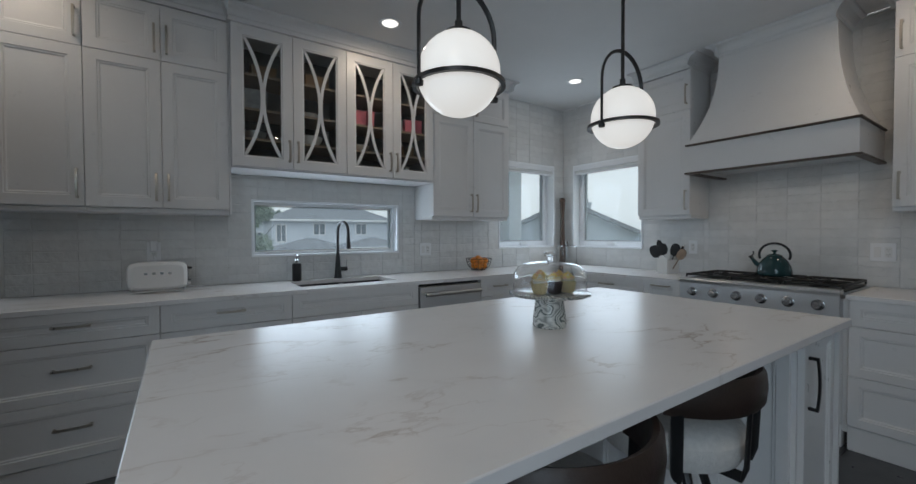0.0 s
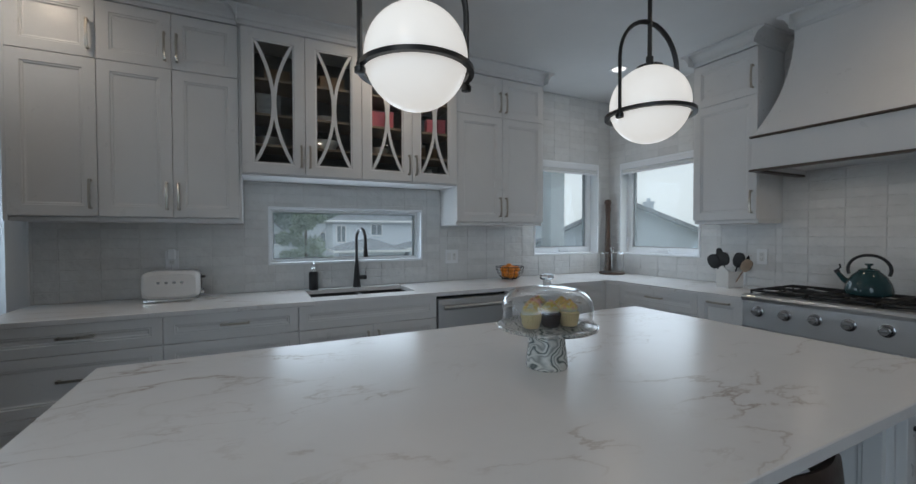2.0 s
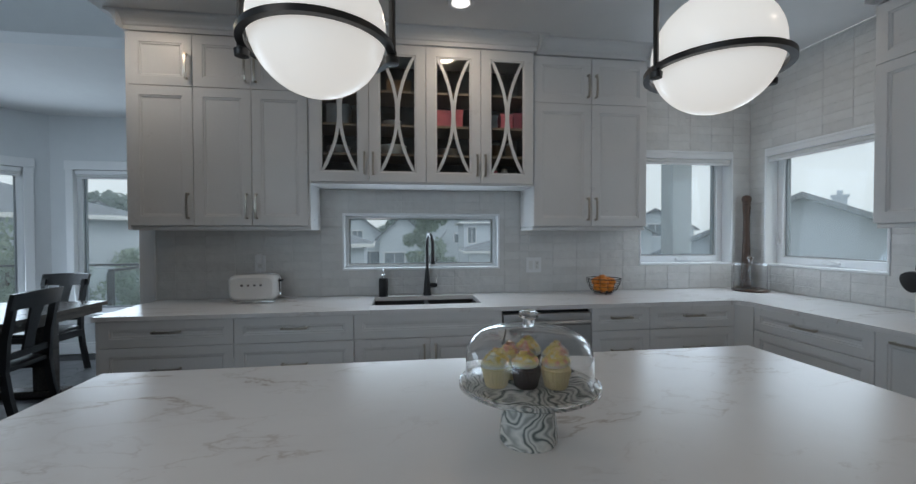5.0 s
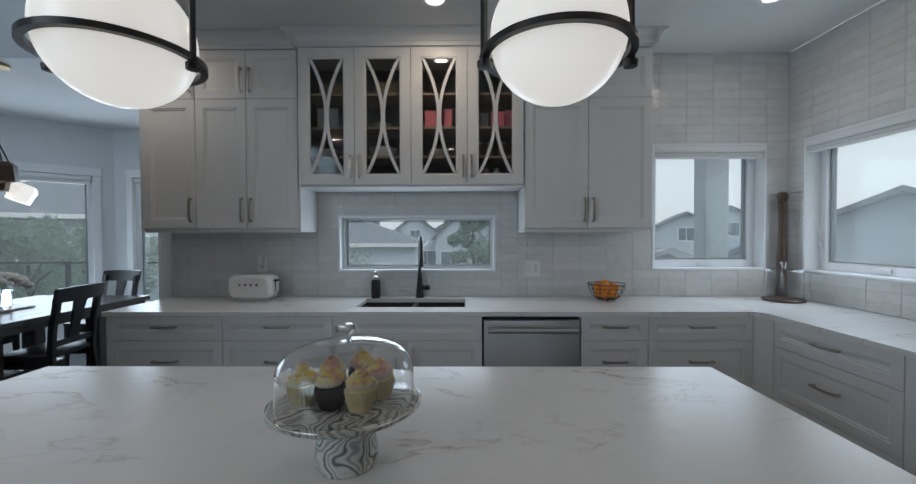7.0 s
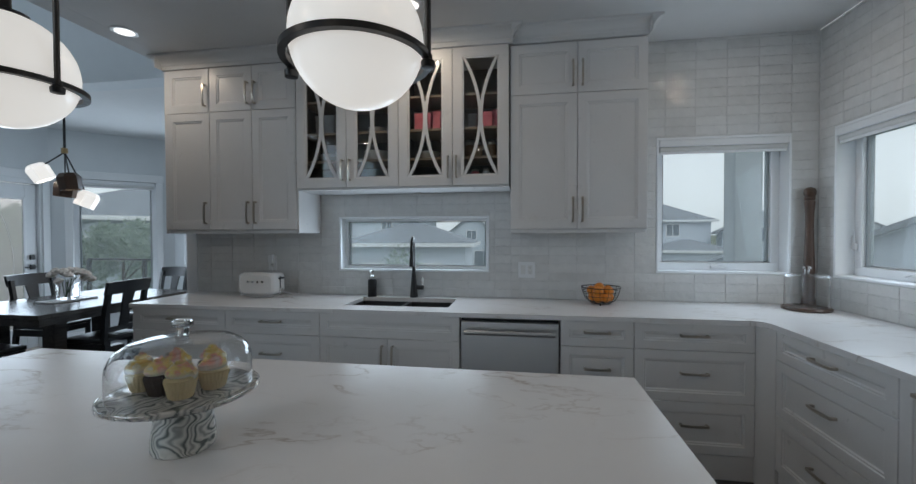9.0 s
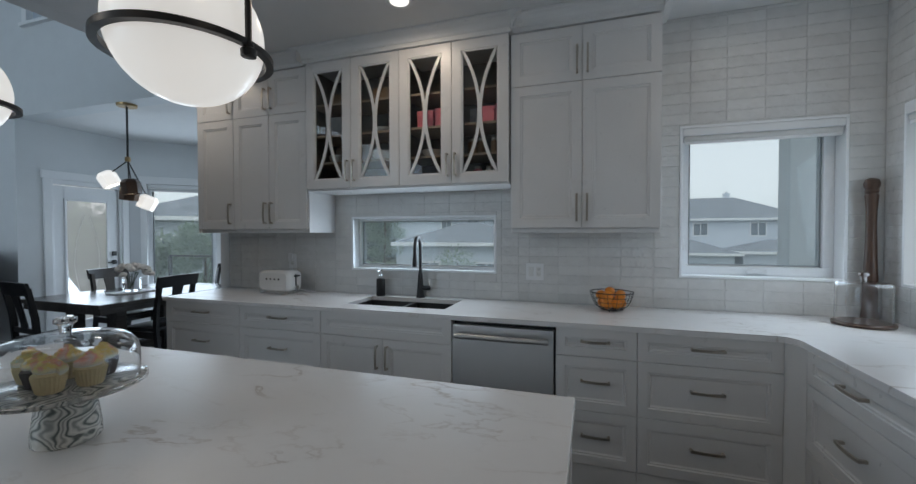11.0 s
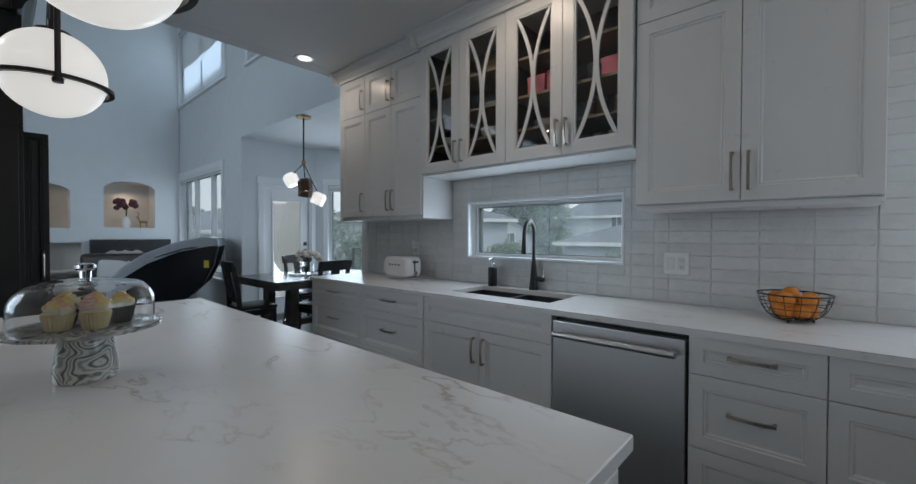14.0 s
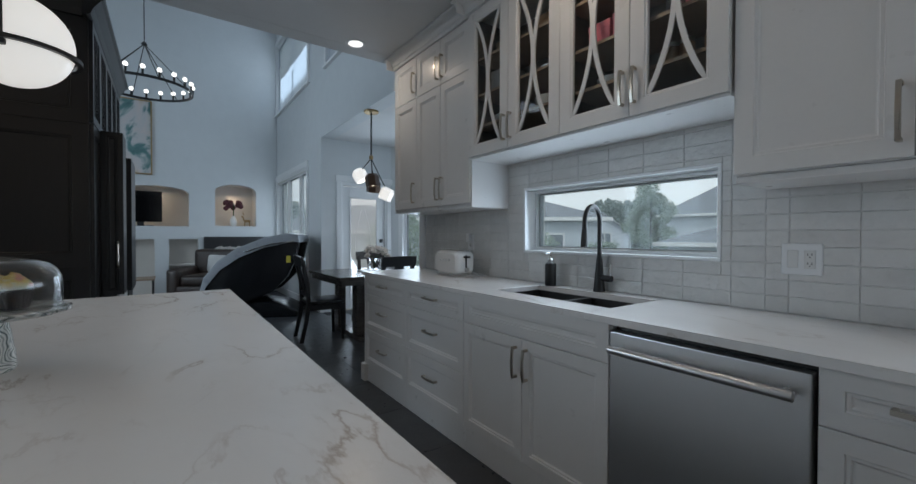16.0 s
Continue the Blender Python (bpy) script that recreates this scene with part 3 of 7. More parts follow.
# glazed patio door in the bay
def patio_door():
    m = bay_left
    t = thing("door_1", m @ Vector((0.53, 0.05, 0)), "closed white patio door with an etched glass light", "door", kind="structure")
    a0, a1 = 0.16, 0.90
    bm = bm_new()
    for b in ((a0, 0.01, a0 + 0.12, 2.02), (a1 - 0.12, 0.01, a1, 2.02), (a0 + 0.12, 0.01, a1 - 0.12, 0.25), (a0 + 0.12, 1.86, a1 - 0.12, 2.02)):
        box(bm, b[0], 0.04, b[1], b[2], 0.085, b[3], bevel=0.002)
    part("door_leaf", spot(bm, m), M_TRIM, t)
    bm = bm_new()
    for b in ((a0 + 0.115, 0.25, a0 + 0.145, 1.86), (a1 - 0.145, 0.25, a1 - 0.115, 1.86), (a0 + 0.145, 0.25, a1 - 0.145, 0.28), (a0 + 0.145, 1.83, a1 - 0.145, 1.86)):
        box(bm, b[0], 0.028, b[1], b[2], 0.05, b[3], bevel=0.005)
    part("glazing_bead", spot(bm, m), M_TRIM, t)
    bm = bm_new()
    box(bm, a0 + 0.14, 0.058, 0.27, a1 - 0.14, 0.066, 1.84)
    g = part("etched_pane", spot(bm, m), M_ETCH, t, "frosted glass pane with curved lines")
    g.visible_shadow = False
    bm = bm_new()
    for s in (-1, 1):
        tube(bm, [((a0 + a1) / 2 + s * (0.03 + 0.11 * math.sin(math.pi * i / 14)), 0.056, 0.45 + 1.2 * i / 14) for i in range(15)], 0.002, 5)
    part("etched_line", spot(bm, m), M_TRIM, t)
    bm = bm_new()
    box(bm, a1 - 0.085, 0.015, 0.98, a1 - 0.035, 0.04, 1.04, bevel=0.004)
    box(bm, a1 - 0.085, 0.015, 1.10, a1 - 0.035, 0.04, 1.16, bevel=0.004)
    tube(bm, [(a1 - 0.06, 0.04, 1.01), (a1 - 0.06, -0.02, 1.01), (a1 - 0.17, -0.025, 1.01)], 0.009)
    part("door_handle", spot(bm, m), M_BLACK, t, "black lever handle and lock")
    moulding("trim_door", [(0.05, -0.02, 0, 0.13, 0.04, 2.09), (0.93, -0.02, 0, 1.01, 0.04, 2.09), (0.03, -0.024, 2.09, 1.03, 0.04, 2.19), (0.13, -0.003, 2.03, 0.93, 0.1, 2.087), (0.13, 0.0, 0.0, 0.155, 0.1, 2.03), (0.905, 0.0, 0.0, 0.93, 0.1, 2.03)], "white painted door casing", m=m)


def veil(name, color, share):
    """Partly see-through, partly glowing with the light from behind."""
    k = Mat(name)
    a, b, c = k.nt.nodes.new("ShaderNodeBsdfTransparent"), k.nt.nodes.new("ShaderNodeBsdfTranslucent"), k.nt.nodes.new("ShaderNodeMixShader")
    b.inputs["Color"].default_value = (*color, 1)
    c.inputs[0].default_value = share
    k.link(a.outputs[0], c.inputs[1])
    k.link(b.outputs[0], c.inputs[2])
    k.link(c.outputs[0], k.nt.nodes["Material Output"].inputs["Surface"])
    return k.m


M_ETCH = veil("etched_door_glass", (0.95, 0.97, 0.98), 0.4)
M_SHEER = veil("sheer_blind_fabric", (0.62, 0.66, 0.70), 0.85)
patio_door()
# living room windows
def hall_window(name, w, label, mullions, sill=True):
    casement(name, FLAT, w[0], w[1], w[2], w[3], 0.06, label, 0.06)
    bars = [(c - 0.03, 0.05, w[2] + 0.06, c + 0.03, 0.13, w[3] - 0.06) for c in mullions]
    rim = [(w[0] - 0.08, -0.02, w[2] + 0.004, w[0] + 0.004, 0.06, w[3] - 0.004), (w[1] - 0.004, -0.02, w[2] + 0.004, w[1] + 0.08, 0.06, w[3] - 0.004), (w[0] - 0.09, -0.024, w[3] - 0.004, w[1] + 0.09, 0.06, w[3] + 0.1), (w[0] - 0.1, -0.04, w[2] - 0.035, w[1] + 0.1, 0.06, w[2] + 0.004)]
    moulding("trim_" + name, bars + rim, "white painted casing and mullions of a living room window", m=FLAT)


def sheer_blind(w):
    bm = bm_new()
    box(bm, w[0] + 0.015, 0.036, w[2] + 0.02, w[1] - 0.015, 0.038, w[3] - 0.06)
    t = solo("sheer_blind", spot(bm, FLAT), M_SHEER, "lowered sheer white roller blind in a high window", "blind", smooth=None)
    t.visible_shadow = False
    bm = bm_new()
    tube(bm, [(w[0] + 0.015, 0.035, w[3] - 0.045), (w[1] - 0.015, 0.035, w[3] - 0.045)], 0.022, 10)
    part("roller", spot(bm, FLAT), M_TRIM, t)
    bm = bm_new()
    box(bm, w[0] + 0.015, 0.030, w[2] + 0.008, w[1] - 0.015, 0.044, w[2] + 0.02)
    part("bottom_bar", spot(bm, FLAT), M_TRIM, t)


hall_window("window_6", LOWIN, "large white living room window", [-6.3, -5.4])
casement("window_9", Matrix(((-1, 0, 0, 0), (0, -1, 0, YB), (0, 0, 1, 0), (0, 0, 0, 1))), 1.1, 4.6, 0.75, 4.45, 0.05, "tall white living room window", 0.07)
hall_window("window_7", HIWIN, "high white clerestory window", [-5.85])
hall_window("window_8", HIWIN2, "high white clerestory window", [])
sheer_blind(HIWIN)
sheer_blind(HIWIN2)
blind(FLAT, LOWIN[0] + 0.01, LOWIN[1] - 0.01, LOWIN[3], "rolled grey-white blind at the living room window")
moulding("baseboard_hall", [(XL, YW - 0.01, 0, -3.97, YW + 0.008, 0.13)], "white painted baseboard", "baseboard")
# white end post where the tiled wall stops
moulding("trim_wall_end", [(XE - 0.012, YW - 0.012, 0, XE + 0.088, YW + 0.009, ZC), (XE - 0.012, YW + 0.009, 0, XE, YW + 0.2, ZC)], "white end casing of the tiled wall")

# ---------------------------------------------------------------- kitchen cabinets
def on_y(y):
    """Pose of a front on the sink side: u along x, v up, w out of the cabinet."""
    return Matrix(((1, 0, 0, 0), (0, 0, -1, y), (0, 1, 0, 0), (0, 0, 0, 1)))


def on_x(x):
    """Pose of a front on the range side: u along -y, v up, w out (-x)."""
    return Matrix(((0, 0, -1, x), (-1, 0, 0, 0), (0, 1, 0, 0), (0, 0, 0, 1)))


FRONT_T = 0.021


def loops(bm, u0, u1, v0, v1, steps, hole=False):
    rings = []
    for inset, w in steps:
        rings.append([bm.verts.new(c) for c in ((u0 + inset, v0 + inset, w), (u1 - inset, v0 + inset, w), (u1 - inset, v1 - inset, w), (u0 + inset, v1 - inset, w))])
    for A, B in zip(rings, rings[1:]):
        for i in range(4):
            j = (i + 1) % 4
            bm.faces.new((A[i], A[j], B[j], B[i]))
    if hole:
        for i in range(4):
            j = (i + 1) % 4
            bm.faces.new((rings[-1][i], rings[-1][j], rings[0][j], rings[0][i]))
    else:
        bm.faces.new(rings[-1]), bm.faces.new(rings[0][::-1])
    return bm


def panel_front(bm, u0, u1, v0, v1, stile=0.058):
    """A framed front with a stepped moulding round a recessed panel."""
    T = FRONT_T
    return loops(bm, u0, u1, v0, v1, [(0, 0), (0, T - 0.002), (0.002, T), (stile, T), (stile + 0.003, T - 0.005), (stile + 0.011, T - 0.005), (stile + 0.015, T - 0.010), (stile + 0.02, T - 0.011)])


def pull(bm, c, length, upright, out=FRONT_T):
    """A bar pull with a slight bow and square feet."""
    h, n = length / 2, 8
    for s in (-1, 1):
        a = s * (h - 0.006)
        if upright:
            box(bm, c[0] - 0.006, c[1] + a - 0.006, out, c[0] + 0.006, c[1] + a + 0.006, out + 0.026, bevel=0.0015)
        else:
            box(bm, c[0] + a - 0.006, c[1] - 0.006, out, c[0] + a + 0.006, c[1] + 0.006, out + 0.026, bevel=0.0015)
    prev = None
    for i in range(n + 1):
        s = -h + length * i / n
        lift = out + 0.026 + 0.007 * (1 - (2 * i / n - 1) ** 2)
        half = 0.006
        if upright:
            ring = [(c[0] - half, c[1] + s, lift - 0.004), (c[0] + half, c[1] + s, lift - 0.004), (c[0] + half, c[1] + s, lift + 0.004), (c[0] - half, c[1] + s, lift + 0.004)]
        else:
            ring = [(c[0] + s, c[1] - half, lift - 0.004), (c[0] + s, c[1] + half, lift - 0.004), (c[0] + s, c[1] + half, lift + 0.004), (c[0] + s, c[1] - half, lift + 0.004)]
        ring = [bm.verts.new(v) for v in ring]
        if prev:
            for k in range(4):
                bm.faces.new((prev[k], prev[(k + 1) % 4], ring[(k + 1) % 4], ring[k]))
        else:
            bm.faces.new(ring[::-1])
        prev = ring
    bm.faces.new(prev)
    return bm


GAP = 0.0016


def add_front(t, m, kind, u0, u1, v0, v1, handle=None, stile=0.058, length=0.15):
    """A door or drawer front with its handle. handle: (u, v, upright)."""
    bm = panel_front(bm_new(), u0 + GAP, u1 - GAP, v0 + GAP, v1 - GAP, stile)
    f = part(kind, spot(bm, m), M_CAB, t, smooth=None)
    if handle:
        part("handle", spot(pull(bm_new(), handle[:2], length, handle[2]), m), M_NICKEL, f, "brushed nickel bar handle")
    return f


def carcass(t, m, u0, u1, v0, v1, depth, toe=False, name="body"):
    bm = bm_new()
    box(bm, u0 + 0.0005, v0, -depth, u1 - 0.0005, v1, -0.001)
    return part(name, spot(bm, m), M_CAB, t, smooth=None)


def upper_unit(m, u0, u1, v0, split, v1, depth, hands_at, label):
    """A wall cabinet: tall doors below, short doors on top. hands_at: the side of each door's handle."""
    mid = m @ Vector(((u0 + u1) / 2, v0, -depth / 2))
    t = thing("wall_cabinet", mid, label, "cabinet", "white wall cabinets")
    carcass(t, m, u0, u1, v0 - 0.002, v1 + 0.03, depth)
    n = len(hands_at)
    for i, side in enumerate(hands_at):
        a, b = u0 + (u1 - u0) * i / n, u0 + (u1 - u0) * (i + 1) / n
        u = a + 0.03 if side == "l" else b - 0.03
        add_front(t, m, "door", a, b, v0, split, (u, v0 + 0.125, True), length=0.165)
        add_front(t, m, "door", a, b, split, v1, (u, split + 0.125, True), length=0.165)
    # light rail under the box
    bm = bm_new()
    box(bm, u0, v0 - 0.028, -depth + 0.01, u1, v0 - 0.003, -0.004, bevel=0.003)
    part("light_rail", spot(bm, m), M_CAB, t, smooth=None)
    return t


def base_unit(m, u0, u1, fronts, depth, label, name="base_cabinet", toe=True):
    t = thing(name, m @ Vector(((u0 + u1) / 2, 0, -depth / 2)), label, "cabinet", "white base cabinets")
    carcass(t, m, u0, u1, 0.10, 0.884, depth)
    bm = bm_new()
    box(bm, u0, 0.0, -depth, u1, 0.10, -0.045)
    box(bm, u0, 0.0, -0.045, u1, 0.142, -0.002 + FRONT_T * 0.4, bevel=0.003)
    part("plinth", spot(bm, m), M_CAB, t, smooth=None)
    for kind, a, b, v0, v1, handle in fronts:
        add_front(t, m, kind, a, b, v0, v1, handle, 0.05)
    return t


Z1, Z2, Z3, Z4 = 0.147, 0.441, 0.733, 0.888


def drawers(u0, u1):
    c = (u0 + u1) / 2
    return [("drawer_front", u0, u1, Z3, Z4, (c, (Z3 + Z4) / 2 + 0.01, False)), ("drawer_front", u0, u1, Z2, Z3, (c, (Z2 + Z3) / 2 + 0.02, False)), ("drawer_front", u0, u1, Z1, Z2, (c, (Z1 + Z2) / 2 + 0.02, False))]


YF, YU, YG = 2.842, 3.122, 3.10    # carcass fronts: base, wall cabinets, glazed cabinets
MB, MU, MG = on_y(YF), on_y(YU), on_y(YG)
DB = YW - YF
base_unit(MB, -0.735, -0.02, drawers(-0.735, -0.02), DB, "white panelled three-drawer base cabinet under the counter")
base_unit(MB, -0.02, 0.668, drawers(-0.02, 0.668), DB, "white panelled three-drawer base cabinet under the counter")
base_unit(MB, 0.668, 1.594, [("false_front", 0.668, 1.594, Z3, Z4, None), ("door", 0.668, 1.131, Z1, Z3, (1.131 - 0.035, Z3 - 0.115, True)), ("door", 1.131, 1.594, Z1, Z3, (1.131 + 0.035, Z3 - 0.115, True))], DB - 0.5, "white double-door sink base cabinet", "sink_base_cabinet")
base_unit(MB, 2.2, 2.614, drawers(2.2, 2.614), DB, "narrow white panelled three-drawer base cabinet")
base_unit(MB, 2.614, 3.252, drawers(2.614, 3.252), DB, "white panelled three-drawer base cabinet near the corner")
XB = 3.315
MX = on_x(XB)
DX = XW - XB
base_unit(MX, -2.715, -2.005, drawers(-2.715, -2.005), DX, "white panelled three-drawer base cabinet beside the corner")
base_unit(MX, -2.005, -1.70, [("pullout_front", -2.005, -1.70, Z1, Z4, (-1.852, Z4 - 0.035, False))], DX, "narrow white pull-out cabinet beside the range", "pullout_cabinet")
base_unit(MX, -1.685, -0.755, [("drawer_front", -1.685, -0.755, 0.44, 0.70, (-1.22, 0.6, False)), ("drawer_front", -1.685, -0.755, Z1, 0.44, (-1.22, 0.34, False))], DX, "white cabinet under the range top", "range_cabinet")
base_unit(MX, -0.73, 0.17, drawers(-0.73, 0.17), DX, "wide white panelled three-drawer base cabinet beside the range")
base_unit(MX, 0.17, 1.07, drawers(0.17, 1.07), DX, "wide white panelled three-drawer base cabinet")
# panels: left end of the run, corner filler
t = thing("end_panel", (-0.75, 3.1, 0), "white end panel of the base cabinets with a foot block", "panel")
bm = bm_new()
box(bm, -0.757, YF - 0.012, 0.0, -0.7365, YW, 0.884, bevel=0.002)
part("panel", bm, M_CAB, t, smooth=None)
bm = bm_new()
box(bm, -0.775, YF - 0.04, 0.0, -0.70, YF + 0.03, 0.145, bevel=0.006)
part("foot_block", bm, M_CAB, t)
bm = bm_new()
prism(bm, [(3.2525, YF - 0.02), (3.294, 2.7165), (3.31, 2.7165), (3.31, YF + 0.02), (3.2525, YF + 0.02)], 0.0, 0.884)
solo("corner_filler", bm, M_CAB, "white angled filler strip in the cabinet corner", "panel", smooth=None)
bm = box(bm_new(), XB - 0.002, 0.7305, 0.10, XB + 0.4, 0.7545, 0.884)
solo("filler_strip", bm, M_CAB, "white filler strip between range and drawers", "panel", smooth=None)
# wall cabinets
DU = YW - YU
unit_a = upper_unit(MU, -0.73, -0.357, 1.436, 2.32, 2.652, DU, "r", "tall white wall cabinet with panelled doors up to the ceiling")
unit_b = upper_unit(MU, -0.357, 0.347, 1.436, 2.32, 2.652, DU, "rl", "tall white double-door wall cabinet with panelled doors")
upper_unit(MU, 1.896, 2.763, 1.432, 2.316, 2.648, DU, "rl", "tall white double-door wall cabinet beside the corner window")
XU = 3.625
MXU = on_x(XU)
upper_unit(MXU, -2.255, -1.785, 1.432, 2.316, 2.648, XW - XU, "r", "tall white wall cabinet beside the range hood")
upper_unit(MXU, -0.612, 0.06, 1.432, 2.316, 2.648, XW - XU, "ll", "tall white wall cabinet beside the range hood")
# side skins that stand proud of the carcasses
bm = bm_new()
box(bm, -0.75, YU - 0.012, 1.41, -0.731, YW, 2.68, bevel=0.002)
part("side_panel", bm, M_CAB, unit_a, smooth=None)
bm = bm_new()
box(bm, 0.348, YU - 0.008, 1.41, 0.3605, YW, 2.68, bevel=0.001)
part("side_panel", bm, M_CAB, unit_b, smooth=None)


def glazed_unit(u0, u1, label):
    """A cabinet with two glass doors, each with two crossing arcs."""
    m, v0, v1, depth = MG, 1.727, 2.656, YW - YG
    t = thing("glazed_cabinet", m @ Vector(((u0 + u1) / 2, v0, -depth / 2)), label, "cabinet", "glazed cabinets")
    bm = bm_new()
    for b in ((u0, v0, u0 + 0.018, v1), (u1 - 0.018, v0, u1, v1), (u0 + 0.018, v0, u1 - 0.018, v0 + 0.02), (u0 + 0.018, v1 - 0.02, u1 - 0.018, v1 + 0.03)):
        box(bm, b[0] + 0.0005, b[1], -depth, b[2] - 0.0005, b[3], -0.001)
    part("body", spot(bm, m), M_CAB, t, smooth=None)
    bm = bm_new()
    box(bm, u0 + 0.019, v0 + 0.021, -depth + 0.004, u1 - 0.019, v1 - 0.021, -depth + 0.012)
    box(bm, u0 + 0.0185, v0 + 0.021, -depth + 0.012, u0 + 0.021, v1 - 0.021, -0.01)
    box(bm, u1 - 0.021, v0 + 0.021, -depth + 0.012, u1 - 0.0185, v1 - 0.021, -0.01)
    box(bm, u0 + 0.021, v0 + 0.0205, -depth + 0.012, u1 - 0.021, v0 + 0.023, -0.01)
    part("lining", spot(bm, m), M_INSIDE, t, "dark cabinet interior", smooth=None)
    for z in SHELVES:
        bm = bm_new()
        box(bm, u0 + 0.022, z - 0.016, -depth + 0.014, u1 - 0.022, z, -0.02, bevel=0.001)
        part("shelf", spot(bm, m), M_BEIGE, t, "light wood shelf", smooth=None)
    mid = (u0 + u1) / 2
    for a, b, side in ((u0, mid, "r"), (mid, u1, "l")):
        st = 0.076
        T = FRONT_T
        bm = loops(bm_new(), a + GAP, b - GAP, v0 + GAP, v1 - GAP, [(0, 0), (0, T - 0.002), (0.002, T), (st - 0.012, T), (st - 0.008, T - 0.005), (st - 0.002, T - 0.005), (st, T - 0.008), (st, 0)], True)
        d = part("door", spot(bm, m), M_CAB, t, smooth=None)
        # two bowed bars, each touching the middle
        bm = bm_new()
        w0, w1 = a + st, b - st
        c, z0, z1 = (w0 + w1) / 2, v0 + st, v1 - st
        bar = 0.0105
        for s in (-1, 1):
            far = (w1 - c) - bar * 0.4
            prev = None
            for i in range(25):
                f = 2 * i / 24 - 1
                u = c + s * (bar * 0.35 + (far - bar * 0.35) * f * f)
                z = z0 + (z1 - z0) * i / 24
                du = s * 2 * (far - bar * 0.35) * f / (z1 - z0) * 2
                nx, nz = 1 / math.hypot(1, du), -du / math.hypot(1, du)
                ring = [bm.verts.new((min(w1, max(w0, u + e * bar * nx)), min(z1, max(z0, z + e * bar * nz)), w)) for e, w in ((-1, 0.007), (1, 0.007), (1, 0.016 + 0.0005 * s), (-1, 0.016 + 0.0005 * s))]
                if prev:
                    for k in range(4):
                        bm.faces.new((prev[k], prev[(k + 1) % 4], ring[(k + 1) % 4], ring[k]))
                prev = ring
        part("curved_muntin", spot(bm, m), M_CAB, d, "white bowed glazing bars", smooth=None)
        bm = bm_new()
        box(bm, a + st - 0.004, v0 + st - 0.004, 0.002, b - st + 0.004, v1 - st + 0.004, 0.006)
        part("glass_pane", spot(bm, m), M_PANE, d, "clear glass pane", smooth=None).visible_shadow = False
        u = b - 0.028 if side == "r" else a + 0.028
        part("handle", spot(pull(bm_new(), (u, v0 + 0.125), 0.15, True), m), M_NICKEL, d, "brushed nickel bar handle")
    return t


SHELVES = (1.93, 2.13, 2.36)
glazed_unit(0.362, 1.1265, "white glazed cabinet with bowed bars, dishes on its shelves")
glazed_unit(1.1265, 1.888, "white glazed cabinet with bowed bars, pink boxes on its shelves")
bm = bm_new()
box(bm, 0.362, YG - 0.006, 1.716, 1.888, YW, 1.7268, bevel=0.001)
solo("cabinet_bottom", bm, M_CAB, "white bottom panel under the glazed cabinets", "panel", smooth=None)


def crown(name, axis, front, a0, a1, back, ends, label="white crown moulding between cabinets and ceiling"):
    """A frieze and a cove that steps out to the ceiling; `front` is the plane of the doors; ends: which ends return."""
    zb, zt = 2.652, ZC - 0.001
    s = -1
    prof = [(0.0, zb + 0.004), (0.006, zb + 0.004), (0.006, zb + 0.030), (0.014, zb + 0.036), (0.018, zb + 0.05), (0.028, zb + 0.066), (0.046, zb + 0.080), (0.066, zb + 0.087), (0.070, zb + 0.092), (0.070, zt), (-0.05, zt), (-0.05, zb + 0.004)]
    bm = bm_new()
    sweep(bm, [(front + s * p, q) for p, q in prof], axis, a0, a1)
    for end, sign in ends:
        # returned end, the same profile turned round the corner
        other = "y" if axis == "x" else "x"
        sweep(bm, [(end + sign * (p + 0.0), q) for p, q in prof[:10]] + [(end, zt), (end, zb + 0.004)], other, front - 0.070, back)
    return solo(name, bm, M_CAB, label, "trim", kind="structure", smooth=None)


crown("trim_crown_1", "x", YU - FRONT_T, -0.75, 0.347, YW, [(-0.75, -1)])
crown("trim_crown_2", "x", YG - FRONT_T - 0.012, 0.345, 1.905, YU - 0.02, [(0.345, -1), (1.905, 1)])
crown("trim_crown_3", "x", YU - FRONT_T, 1.90, 2.765, YW, [(2.765, 1)])
crown("trim_crown_4", "y", XU - FRONT_T, 1.785, 2.255, XW, [(2.255, 1), (1.785, -1)])
crown("trim_crown_5", "y", XU - FRONT_T, -0.06, 0.612, XW, [(0.612, 1)])

# ---------------------------------------------------------------- counters
def counter(name, pts, z0, z1, label, holes=()):
    bm = bm_new()
    prism(bm, pts, z0, z1, 0.003)
    return solo(name, bm, M_QUARTZ, label, "countertop", smooth=None)


SINK = (0.762, 1.492, 2.975, 3.335)
ct = bm_new()
ZT0, ZT = 0.886, 0.915
yf, yb = YF - 0.032, YW - 0.001
box(ct, -0.768, yf, ZT0, SINK[0], yb, ZT, bevel=0.0025)
box(ct, SINK[0], yf, ZT0, SINK[1], SINK[2], ZT)
box(ct, SINK[0], SINK[3], ZT0, SINK[1], yb, ZT)
corner = [(SINK[1], yf), (3.225, yf)] + [(3.225 + 0.062 * math.sin(a), yf - 0.09 + 0.09 * math.cos(a)) for a in (0.35, 0.7, 1.05, 1.4)] + [(3.283, 1.692), (XW - 0.001, 1.692), (XW - 0.001, yb), (SINK[1], yb)]
prism(ct, corner, ZT0, ZT, 0.0025)
